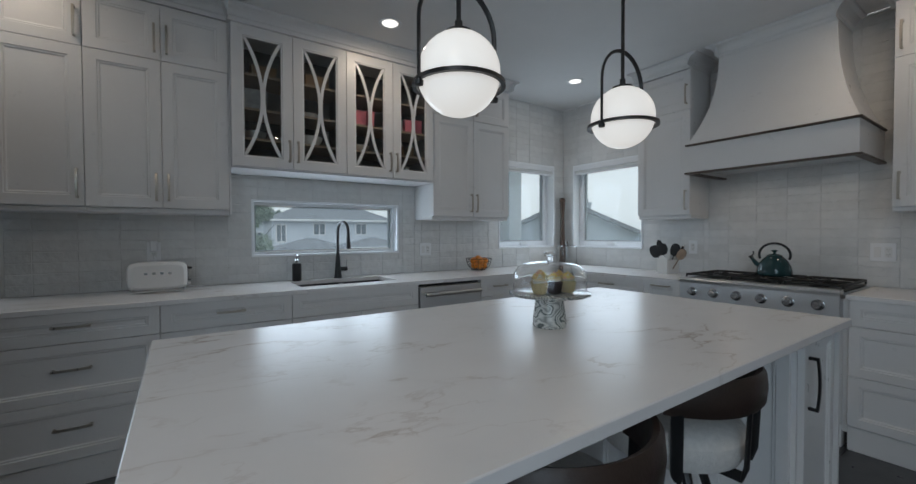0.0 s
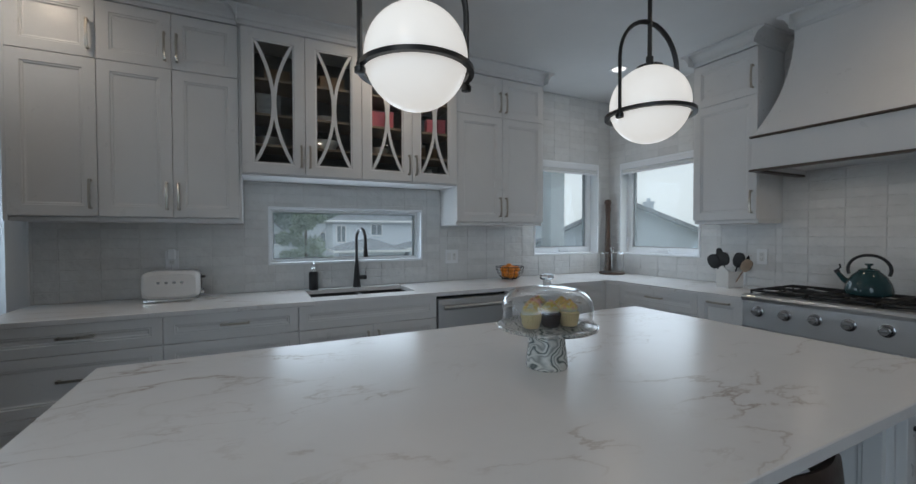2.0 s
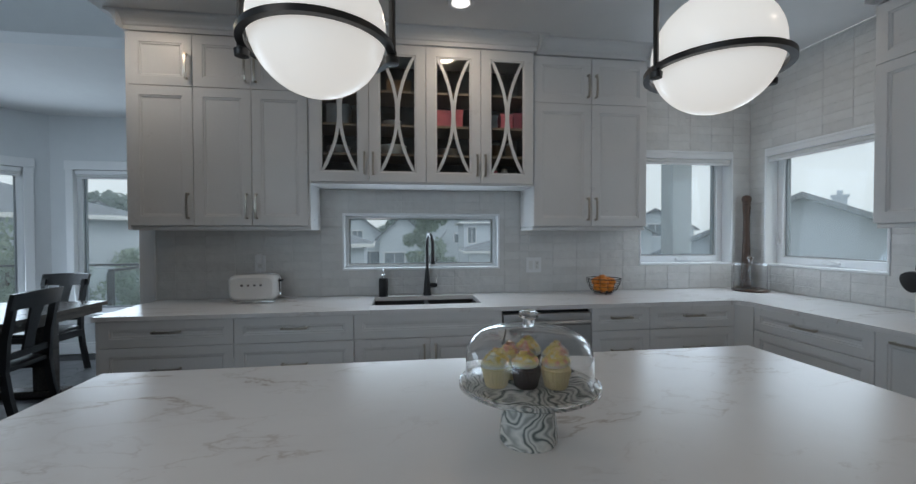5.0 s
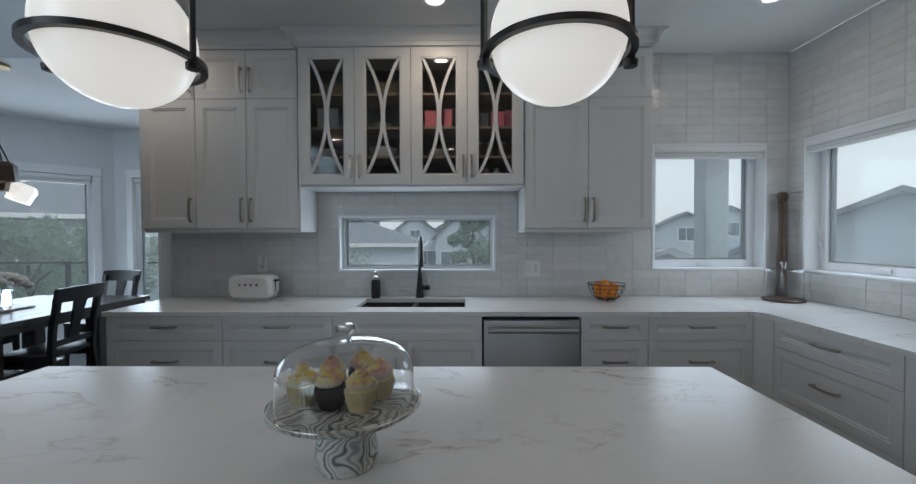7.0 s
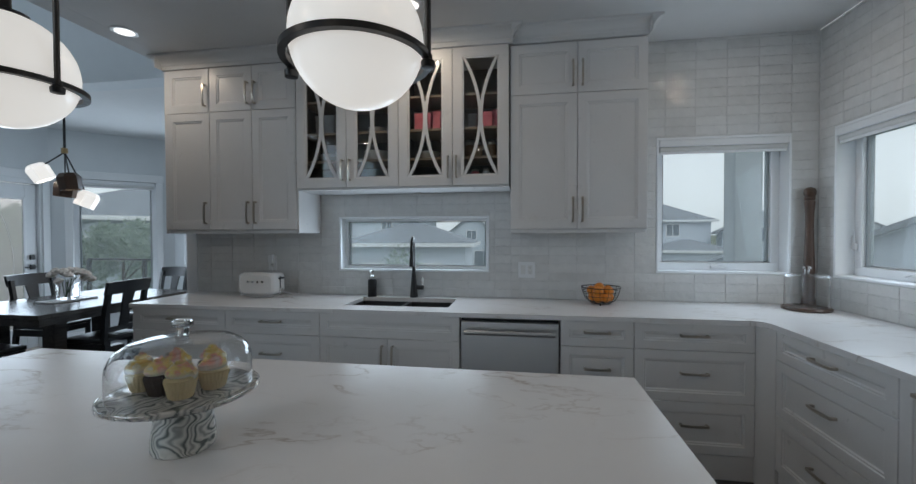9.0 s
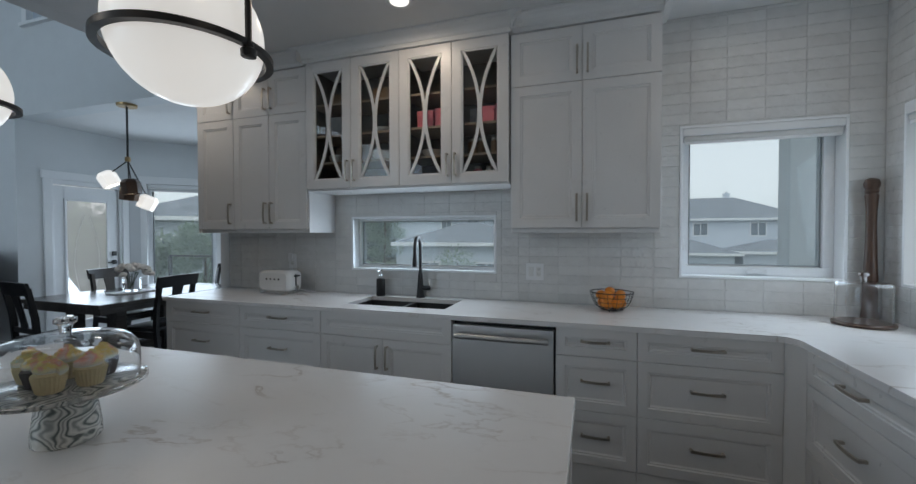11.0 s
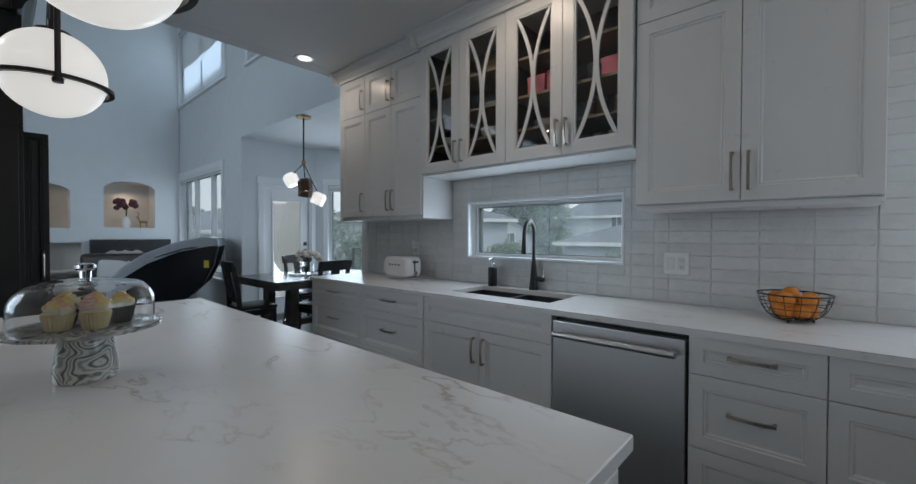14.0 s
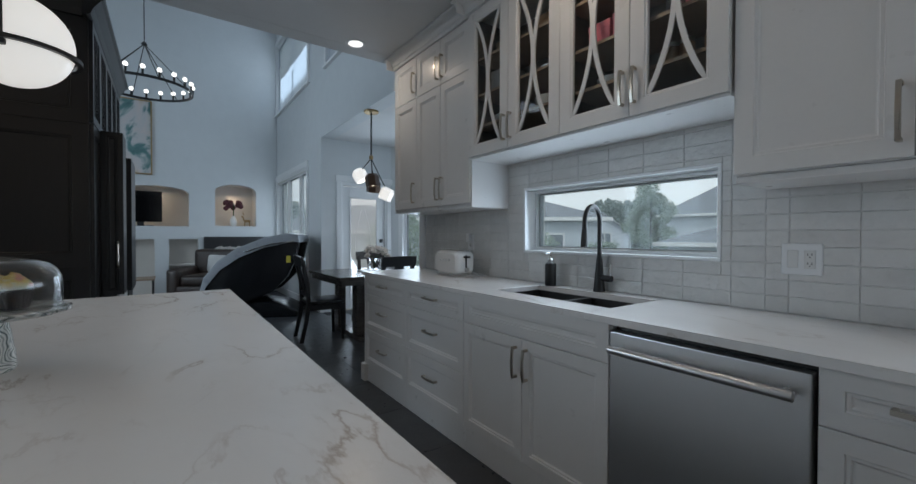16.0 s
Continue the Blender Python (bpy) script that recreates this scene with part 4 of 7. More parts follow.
solo("countertop", ct, M_QUARTZ, "white veined quartz countertop with an undermount sink cut-out", "countertop", smooth=None)
bm = bm_new()
box(bm, 3.283, -1.07, ZT0, XW - 0.001, 0.742, ZT, bevel=0.0025)
solo("countertop", bm, M_QUARTZ, "white veined quartz countertop beside the range", "countertop", smooth=None)

# ---------------------------------------------------------------- island
IX0, IX1, IY0, IY1 = -0.007, 2.343, 0.52, 1.745
t = thing("kitchen_island", (1.17, 1.2, 0), "large white kitchen island with a veined quartz top and seating overhang", "island")
bm = bm_new()
box(bm, IX0, IY0, 0.895, IX1, IY1, 0.925, bevel=0.0025)
part("countertop", bm, M_QUARTZ, t, "white veined quartz top", smooth=None)
bm = bm_new()
box(bm, 0.03, 0.90, 0.09, 2.315, IY1 - 0.045, 0.893)
box(bm, 0.06, 0.93, 0.0, 2.29, IY1 - 0.09, 0.09)
box(bm, 1.945, 0.585, 0.09, 2.315, 0.90, 0.893)
box(bm, 1.965, 0.62, 0.0, 2.29, 0.90, 0.09)
part("body", bm, M_CAB, t, smooth=None)
MI = on_y(0.584)
f = part("door", spot(panel_front(bm_new(), 1.955, 2.305, 0.11, 0.885, 0.045), MI), M_CAB, t, smooth=None)
part("handle", spot(pull(bm_new(), (1.995, 0.72), 0.20, True), MI), M_BLACK, f, "dark bronze bar handle")
bm = bm_new()
panel_front(bm, -0.885, -0.60, 0.11, 0.885, 0.04)
part("side_panel", spot(bm, on_x(1.9445)), M_CAB, t, smooth=None)
for a, b in ((0.05, 0.66), (0.66, 1.30), (1.30, 1.93)):
    part("back_panel", spot(panel_front(bm_new(), a, b, 0.11, 0.885, 0.06), on_y(0.899)), M_CAB, t, smooth=None)
for a, b in ((0.55, 1.10), (1.10, 1.69)):
    bm = panel_front(bm_new(), a, b, 0.11, 0.885, 0.06)
    spot(bm, Matrix(((0, 0, 1, 2.316), (1, 0, 0, 0), (0, 1, 0, 0), (0, 0, 0, 1))))
    part("end_panel", bm, M_CAB, t, smooth=None)

# ---------------------------------------------------------------- range top and hood
M_KNOB = brushed("dark_steel_knob", (0.36, 0.36, 0.365), 0.24, (1, 1, 60))
t = thing("gas_range", (3.6, 1.218, 0.70), "stainless steel six-burner gas range top", "range")
RY0, RY1, RX = 0.757, 1.682, 3.255
bm = bm_new()
box(bm, RX, RY0, 0.735, XW - 0.03, RY1, 0.915, bevel=0.004)
part("body", bm, M_STEELX, t, smooth=None)
bm = bm_new()
sweep(bm, [(RX - 0.012, 0.905), (RX - 0.016, 0.925), (RX - 0.008, 0.94), (RX + 0.06, 0.942), (RX + 0.06, 0.905)], "y", RY0, RY1)
part("front_rail", bm, M_STEELX, t, "polished steel bullnose rail")
bm = bm_new()
box(bm, RX + 0.061, RY0 + 0.012, 0.9155, XW - 0.06, RY1 - 0.012, 0.934, bevel=0.004)
part("burner_pan", bm, M_BLACK, t, "black burner pan")
for i in range(6):
    y = 1.588 - i * 0.146
    bm = bm_new()
    lathe(bm, [(0.033, 0), (0.033, 0.006), (0.028, 0.008), (0.024, 0.012), (0.022, 0.036), (0.019, 0.039), (0.0, 0.039)], seg=24)
    box(bm, -0.0035, -0.022, 0.012, 0.0035, 0.022, 0.048, bevel=0.002)
    spot(bm, Matrix.Translation((RX, y, 0.842)) @ Matrix.Rotation(radians(-90), 4, "Y"))
    k = part("knob", bm, M_KNOB, t, "steel burner knob")
for gy in (1.53, 1.218, 0.907):
    bm = bm_new()
    y0, y1, x0, x1, z0, z1 = gy - 0.148, gy + 0.148, 3.335, 3.86, 0.952, 0.966
    for b in ((x0, y0, x1, y0 + 0.014), (x0, y1 - 0.014, x1, y1), (x0, y0 + 0.014, x0 + 0.014, y1 - 0.014), (x1 - 0.014, y0 + 0.014, x1, y1 - 0.014), ((x0 + x1) / 2 - 0.007, y0 + 0.014, (x0 + x1) / 2 + 0.007, y1 - 0.014)):
        box(bm, b[0], b[1], z0, b[2], b[3], z1, bevel=0.003)
    for cx in (x0 + 0.131, x1 - 0.131):
        for a in range(4):
            c, s = math.cos(a * math.pi / 2), math.sin(a * math.pi / 2)
            ex, ey = (0.117, 0) if a % 2 == 0 else (0, 0.134)
            tube(bm, [(cx + 0.03 * c, gy + 0.03 * s, 0.966), (cx + ex * c, gy + ey * s, 0.962)], 0.007, 6)
    for cx, cy in ((x0, y0), (x1, y0), (x0, y1), (x1, y1)):
        box(bm, cx - 0.007 if cx == x1 else cx, cy - 0.01 if cy == y1 else cy, 0.934, cx + 0.012 if cx == x0 else cx, cy + 0.012 if cy == y0 else cy, z0, bevel=0.002)
    part("grate", bm, M_IRON, t, "black cast-iron grate")
    for cx in (x0 + 0.131, x1 - 0.131):
        bm = lathe(bm_new(), [(0.05, 0.933), (0.05, 0.938), (0.034, 0.941), (0.034, 0.95), (0.03, 0.953), (0.0, 0.954)], (cx, gy, 0), 20)
        part("burner", bm, M_IRON, t)


def range_hood():
    t = thing("range_hood", (3.65, 1.19, 1.73), "white flared range hood with thin bronze trim bands", "hood")
    y0, y1, xf, xb = 0.702, 1.676, 3.332, XW - 0.002
    bm = bm_new()
    box(bm, xf, y0, 1.745, xf + 0.03, y1, 1.945, bevel=0.002)
    box(bm, xf + 0.03, y0, 1.745, xb, y0 + 0.03, 1.945)
    box(bm, xf + 0.03, y1 - 0.03, 1.745, xb, y1, 1.945)
    part("apron", bm, M_CAB, t, smooth=None)
    for z in (1.731, 1.947):
        bm = bm_new()
        box(bm, xf - 0.012, y0 - 0.012, z, xb, y1 + 0.012, z + 0.013, bevel=0.003) if z > 1.8 else None
        if z < 1.8:
            for b in ((xf - 0.012, y0 - 0.012, xf + 0.03, y1 + 0.012), (xf + 0.03, y0 - 0.012, xb, y0 + 0.03), (xf + 0.03, y1 - 0.03, xb, y1 + 0.012)):
                box(bm, b[0], b[1], z, b[2], b[3], z + 0.013)
        part("trim_band", bm, M_BRONZE, t, "thin bronze-brown trim band", smooth=None)
    # flared body: each level a rectangle against the wall
    bm = bm_new()
    rings, n = [], 18
    for i in range(n + 1):
        s = i / n
        z = 1.961 + (2.66 - 1.961) * s
        k = (1 - s) ** 2.1
        x = 3.605 - (3.605 - xf) * k
        a, b = 0.868 - (0.868 - y0) * k, 1.572 + (y1 - 1.572) * k
        rings.append([bm.verts.new(c) for c in ((xb, b, z), (x, b, z), (x, a, z), (xb, a, z))])
    for A, B in zip(rings, rings[1:]):
        for j in range(3):
            bm.faces.new((A[j], A[j + 1], B[j + 1], B[j]))
        bm.faces.new((A[3], A[0], B[0], B[3]))
    bm.faces.new(rings[0][::-1]), bm.faces.new(rings[-1])
    part("flared_body", bm, M_CAB, t, smooth=30)
    bm = bm_new()
    box(bm, xf + 0.031, y0 + 0.031, 1.775, xb, y1 - 0.031, 1.79)
    part("liner", bm, M_STEEL, t, "steel hood liner", smooth=None)
    for y in (0.95, 1.45):
        bm = lathe(bm_new(), [(0.032, 1.768), (0.034, 1.7745), (0.0, 1.7746)], (3.6, y, 0), 20)
        part("hood_light", bm, M_DOWN, t, "small lit hood lamp")


M_BRONZE = plain("bronze_brown_trim", (0.10, 0.075, 0.06), 0.4, 0.4, vary=0.15)
range_hood()
crown("trim_crown_6", "y", 3.605, 0.868, 1.572, XW, [(0.868, -1), (1.572, 1)])

# ---------------------------------------------------------------- dishwasher, sink, tap
def dishwasher():
    t = thing("dishwasher", (1.897, 3.1, 0), "stainless steel dishwasher with a bar handle under the counter", "dishwasher")
    a, b = 1.600, 2.1945
    bm = bm_new()
    box(bm, a, YF + 0.02, 0.09, b, YW - 0.02, 0.88)
    part("tub", bm, M_BLACK, t, "black tub edge", smooth=None)
    bm = bm_new()
    box(bm, a + 0.004, YF - 0.03, 0.115, b - 0.004, YF + 0.018, 0.862, bevel=0.004, seg=2)
    d = part("door_panel", bm, M_DISHSTEEL, t, smooth=None)
    bm = bm_new()
    tube(bm, [(a + 0.03, YF - 0.075, 0.806), (b - 0.03, YF - 0.075, 0.806)], 0.0145, 14)
    for x in (a + 0.055, b - 0.055):
        tube(bm, [(x, YF - 0.031, 0.806), (x, YF - 0.075, 0.806)], 0.009, 10)
    part("handle", bm, M_CHROME2, d, "polished steel bar handle")
    bm = bm_new()
    box(bm, a, YF + 0.03, 0.0, b, YF + 0.05, 0.09)
    part("kick_plate", bm, M_BLACK, t, smooth=None)


M_DISHSTEEL = brushed("brushed_dishwasher_steel", (0.70, 0.705, 0.71), 0.33, (25, 25, 1))
M_CHROME2 = brushed("satin_steel_bar", (0.62, 0.62, 0.62), 0.3, (1, 60, 60))
dishwasher()


def sink():
    t = thing("kitchen_sink", (1.13, 3.18, 0.66), "black double-bowl undermount sink", "sink")
    x0, x1, y0, y1 = SINK[0] - 0.012, SINK[1] + 0.012, SINK[2] - 0.012, SINK[3] + 0.012
    mid = 1.13
    bm = bm_new()
    for a, b in ((x0, mid), (mid, x1)):
        rings = []
        for inset, z in ((0.0, 0.8855), (0.012 if a == x0 else 0.018, 0.8855), (0.03, 0.70), (0.06, 0.682)):
            p = inset if a == x0 else inset
            rings.append([bm.verts.new(c) for c in ((a + p, y0 + p, z), (b - p, y0 + p, z), (b - p, y1 - p, z), (a + p, y1 - p, z))])
        for A, B in zip(rings, rings[1:]):
            for j in range(4):
                bm.faces.new((A[j], A[(j + 1) % 4], B[(j + 1) % 4], B[j]))
        bm.faces.new(rings[-1])
        lo = [bm.verts.new((c.co.x, c.co.y, 0.672)) for c in rings[0]]
        for j in range(4):
            bm.faces.new((rings[0][j], lo[j], lo[(j + 1) % 4], rings[0][(j + 1) % 4]))
        bm.faces.new(lo[::-1])
    part("bowl", bm, M_BLACKSINK, t, smooth=None)
    for c in (0.945, 1.315):
        bm = lathe(bm_new(), [(0.045, 0.683), (0.045, 0.687), (0.03, 0.684), (0.0, 0.684)], (c, 3.18, 0), 20)
        part("drain", bm, M_BLACK, t, "round black drain")


sink()


def faucet():
    x, y = 1.15, 3.385
    t = thing("kitchen_faucet", (x, y, ZT), "matte black gooseneck pull-down kitchen faucet", "faucet")
    bm = lathe(bm_new(), [(0.032, 0), (0.032, 0.006), (0.029, 0.02), (0.023, 0.09), (0.017, 0.17), (0.0125, 0.20), (0.0115, 0.24)], (x, y, ZT), 24)
    part("body", bm, M_BLACK, t)
    arc = [(x, y, ZT + 0.235), (x, y, ZT + 0.36)] + [(x, y - 0.085 + 0.085 * math.cos(a), ZT + 0.375 + 0.085 * math.sin(a)) for a in [math.pi * i / 12 for i in range(13)]] + [(x, y - 0.172, ZT + 0.34)]
    turn = Matrix.Translation((x, y, 0)) @ Matrix.Rotation(radians(10), 4, "Z") @ Matrix.Translation((-x, -y, 0))
    part("spout", spot(tube(bm_new(), arc, 0.0125, 14), turn), M_BLACK, t)
    bm = lathe(bm_new(), [(0.0, 0.0), (0.017, 0.0), (0.018, 0.02), (0.0145, 0.085), (0.0125, 0.10), (0.0, 0.10)], (0, 0, 0), 20)
    spot(bm, turn @ Matrix.Translation((x, y - 0.176, ZT + 0.245)) @ Matrix.Rotation(radians(-4), 4, "X"))
    part("spray_head", bm, M_BLACK, t)
    bm = bm_new()
    tube(bm, [(x + 0.015, y, ZT + 0.075), (x + 0.075, y, ZT + 0.075)], 0.0175, 16)
    h = part("handle_hub", bm, M_BLACK, t)
    bm = tube(bm_new(), [(x + 0.07, y, ZT + 0.085), (x + 0.073, y - 0.004, ZT + 0.155)], 0.005, 10, r1=0.0042)
    part("lever", bm, M_CHROME, h, "slim chrome lever")


faucet()


def soap():
    x, y = 0.822, 3.365
    t = thing("soap_dispenser", (x, y, ZT), "black cylindrical soap dispenser with a chrome pump", "dispenser")
    part("bottle", lathe(bm_new(), [(0.032, 0), (0.034, 0.004), (0.034, 0.128), (0.030, 0.136), (0.015, 0.14)], (x, y, ZT), 24), M_BLACK, t)
    bm = lathe(bm_new(), [(0.017, 0.138), (0.017, 0.16), (0.012, 0.164), (0.006, 0.168), (0.006, 0.192), (0.012, 0.194), (0.012, 0.205), (0.0, 0.206)], (x, y, ZT), 18)
    tube(bm, [(x, y, ZT + 0.20), (x, y - 0.032, ZT + 0.20), (x, y - 0.04, ZT + 0.194)], 0.0045, 8)
    part("pump", bm, M_CHROME, t, "chrome pump")


soap()


def toaster():
    x0, x1, y0, y1, z = -0.19, 0.115, 3.165, 3.335, ZT
    t = thing("toaster", ((x0 + x1) / 2, (y0 + y1) / 2, z), "glossy white retro toaster with chrome base", "toaster")
    bm = bm_new()
    n = 28
    prof = []
    for i in range(n):
        a = 2 * math.pi * i / n
        c, s = math.cos(a), math.sin(a)
        prof.append((((x0 + x1) / 2) + (x1 - x0) / 2 * abs(c) ** 0.42 * (1 if c > 0 else -1), z + 0.105 + 0.088 * abs(s) ** 0.36 * (1 if s > 0 else -1)))
    fr, bk = [], []
    for rings_y, inset in ((y0, 0.02), (y0 + 0.012, 0.006), (y0 + 0.03, 0.0), (y1 - 0.03, 0.0), (y1 - 0.012, 0.006), (y1, 0.02)):
        cx, cz = (x0 + x1) / 2, z + 0.105
        fr.append([bm.verts.new((cx + (px - cx) * (1 - inset / 0.15), rings_y, cz + (pz - cz) * (1 - inset / 0.09))) for px, pz in prof])
    for A, B in zip(fr, fr[1:]):
        for i in range(n):
            bm.faces.new((A[i], A[(i + 1) % n], B[(i + 1) % n], B[i]))
    bm.faces.new(fr[0]), bm.faces.new(fr[-1][::-1])
    part("shell", bm, M_ENAMEL, t)
    bm = bm_new()
    box(bm, x0 + 0.012, y0 + 0.008, z + 0.006, x1 - 0.012, y1 - 0.008, z + 0.02, bevel=0.004)
    for fx in (x0 + 0.03, x1 - 0.03):
        for fy in (y0 + 0.03, y1 - 0.03):
            lathe(bm, [(0.011, 0), (0.011, 0.007)], (fx, fy, z), 12)
    part("base", bm, M_CHROME, t, "chrome base and feet")
    for y in (3.215, 3.285):
        bm = bm_new()
        box(bm, x0 + 0.045, y - 0.014, z + 0.1895, x1 - 0.045, y + 0.014, z + 0.1945, bevel=0.002)
        part("slot", bm, M_CHROME, t, "chrome-rimmed bread slot")
    for i in range(4):
        cx = -0.098 + i * 0.04
        bm = box(bm_new(), cx - 0.008, y0 - 0.003, z + 0.116, cx + 0.008, y0 + 0.001, z + 0.13, bevel=0.001)
        part("raised_badge", bm, M_CHROME, t, "small chrome badge shape")
    bm = bm_new()
    box(bm, x1, 3.245, z + 0.07, x1 + 0.004, 3.255, z + 0.16)
    box(bm, x1, 3.225, z + 0.14, x1 + 0.024, 3.275, z + 0.153, bevel=0.003)
    part("lever", bm, M_BLACK, t, "black lever")
    bm = tube(bm_new(), [(x1, 3.25, z + 0.055), (x1 + 0.018, 3.25, z + 0.055)], 0.017, 16)
    part("dial", bm, M_CHROME, t, "chrome browning dial")
    bm = tube(bm_new(), [(x1 - 0.01, 3.32, z + 0.03), (x1 + 0.05, 3.35, z + 0.006), (x1 + 0.09, 3.38, z + 0.006), (x1 + 0.03, 3.41, z + 0.006), (-0.05, 3.415, z + 0.02), (-0.066, 3.42, z + 0.22)], 0.003, 6)
    part("cord", bm, M_TRIM, t, "thin pale power cord")


toaster()


def outlet(m, u, v, w, kinds, label):
    """A wall plate; kinds: s for a rocker switch, o for a socket."""
    t = thing("wall_outlet", m @ Vector((u, v, 0)), label, "outlet", "wall plates")
    bm = bm_new()
    box(bm, u - w / 2, v - 0.06, 0.0, u + w / 2, v + 0.06, 0.006, bevel=0.002)
    part("plate", spot(bm, m), M_TRIM, t)
    for i, k in enumerate(kinds):
        c = u + (i - (len(kinds) - 1) / 2) * 0.052
        bm = bm_new()
        box(bm, c - 0.017, v - 0.034, 0.006, c + 0.017, v + 0.034, 0.0085, bevel=0.001)
        f = part("rocker" if k == "s" else "socket", spot(bm, m), M_ENAMEL, t)
        if k == "o":
            bm = bm_new()
            for dv in (-0.019, 0.015):
                for du in (-0.006, 0.006):
                    box(bm, c + du - 0.0012, v + dv, 0.0085, c + du + 0.0012, v + dv + 0.008, 0.009)
                box(bm, c - 0.002, v + dv - 0.008, 0.0085, c + 0.002, v + dv - 0.004, 0.009)
            part("slot", spot(bm, m), M_BLACK, f, "dark socket slots", smooth=None)
    return t


MW, MWX = on_y(YW - 0.001), on_x(XW - 0.001)
outlet(MW, 2.006, 1.13, 0.125, "so", "white double wall plate with switch and socket on the tile")
outlet(MW, -0.068, 1.165, 0.075, "o", "white socket plate on the tile behind the toaster")
outlet(MWX, -1.915, 1.15, 0.075, "o", "white socket plate on the tile beside the hood")
outlet(MWX, -0.70, 1.147, 0.125, "so", "white double wall plate on the tile beside the range")
bm = bm_new()
box(bm, -0.088, YW - 0.042, 1.165, -0.046, YW - 0.010, 1.235, bevel=0.005)
solo("power_plug", bm, M_TRIM, "pale power plug in the wall socket", "plug")


def fruit_basket():
    c = (2.507, 3.255)
    t = thing("wire_basket", (*c, ZT), "black wire fruit basket", "basket")
    def ring(r, z, rad):
        return [(c[0] + r * math.cos(2 * math.pi * i / 32), c[1] + r * math.sin(2 * math.pi * i / 32), ZT + z) for i in range(32)], rad
    for r, z, rad in ((0.128, 0.118, 0.0035), (0.122, 0.09, 0.0018), (0.112, 0.06, 0.0018), (0.094, 0.032, 0.0018), (0.065, 0.012, 0.0025)):
        part("wire_ring", tube(bm_new(), ring(r, z, rad)[0], rad, 6, closed=True), M_BLACK, t)
    bm = bm_new()
    for i in range(14):
        a = 2 * math.pi * i / 14
        tube(bm, [(c[0] + r * math.cos(a), c[1] + r * math.sin(a), ZT + z) for r, z in ((0.128, 0.118), (0.122, 0.09), (0.112, 0.06), (0.094, 0.032), (0.065, 0.012), (0.0, 0.012))], 0.0016, 5)
    for i in range(3):
        a = 2 * math.pi * i / 3 + 0.3
        tube(bm, [(c[0] + 0.065 * math.cos(a), c[1] + 0.065 * math.sin(a), ZT + 0.012), (c[0] + 0.07 * math.cos(a), c[1] + 0.07 * math.sin(a), ZT)], 0.005, 6)
    part("wire_ribs", bm, M_BLACK, t)
    spots = [(0.052, a, 0.05) for a in range(0, 360, 60)] + [(0.062, a + 30, 0.095) for a in range(0, 360, 72)] + [(0.0, 0, 0.052), (0.012, 200, 0.118)]
    for r, a, z in spots:
        rad = 0.031 + 0.004 * random.random()
        bm = ball(bm_new(), (0, 0, 0), rad, 16, 10, 0.93)
        lathe(bm, [(0.003, rad * 0.92), (0.003, rad * 0.96)], (0, 0, 0), 6)
        o = solo("orange", bm, M_ORANGE, "ripe orange in the wire basket", "fruit", "oranges in the basket")
        o.matrix_basis = pose(c[0] + r * math.cos(radians(a)), c[1] + r * math.sin(radians(a)), ZT + z, random.uniform(-50, 50), random.uniform(-50, 50), random.uniform(0, 360))


fruit_basket()


def pepper_mill():
    x, y = 3.85, 3.375
    t = thing("pepper_mill", (x, y, ZT), "very tall dark walnut pepper mill in the corner", "mill")
    part("body", lathe(bm_new(), [(0.038, 0), (0.03952, 0.01), (0.038, 0.05), (0.03268, 0.07), (0.03572, 0.09), (0.03344, 0.2), (0.02736, 0.36), (0.0228, 0.52), (0.02356, 0.60), (0.02736, 0.66), (0.0304, 0.69), (0.02508, 0.70)], (x, y, ZT), 24), M_WALNUT, t)
    part("head", lathe(bm_new(), [(0.02508, 0.70), (0.03116, 0.712), (0.02736, 0.722), (0.03496, 0.742), (0.03572, 0.757), (0.02888, 0.776), (0.01064, 0.786), (0.0, 0.787)], (x, y, ZT), 24), M_WALNUT, t)


def bell_cover(t, c, z, r, h, thick, knob, knob_r=0.02, corner=0.05):
    """A glass bell: thin double wall, rounded shoulder, a knob."""
    out = [(r, 0.0), (r, h - corner)] + [(r - corner + corner * math.cos(a), h - corner + corner * math.sin(a)) for a in (0.3, 0.6, 0.9, 1.2)] + [(r - corner, h), (r * 0.3, h + 0.006), (0.0, h + 0.007)]
    inn = [(max(0, q - thick) if q > 0 else 0, w - (thick if i > 0 else 0)) for i, (q, w) in enumerate(out)][::-1]
    wall = lathe(bm_new(), out + inn + [out[0]], (*c, z), 48, cap=False)
    bmesh.ops.remove_doubles(wall, verts=wall.verts[:], dist=1e-5)
    part("bell", wall, M_GLASS, t, "clear glass bell", smooth=50)
    hk = h + 0.008
    part("knob", lathe(bm_new(), [(knob_r * 0.55, hk), (knob_r * 0.6, hk + knob * 0.45), (knob_r, hk + knob * 0.62), (knob_r, hk + knob * 0.88), (knob_r * 0.7, hk + knob), (0, hk + knob)], (*c, z), 24), M_GLASS, t, "clear glass knob")


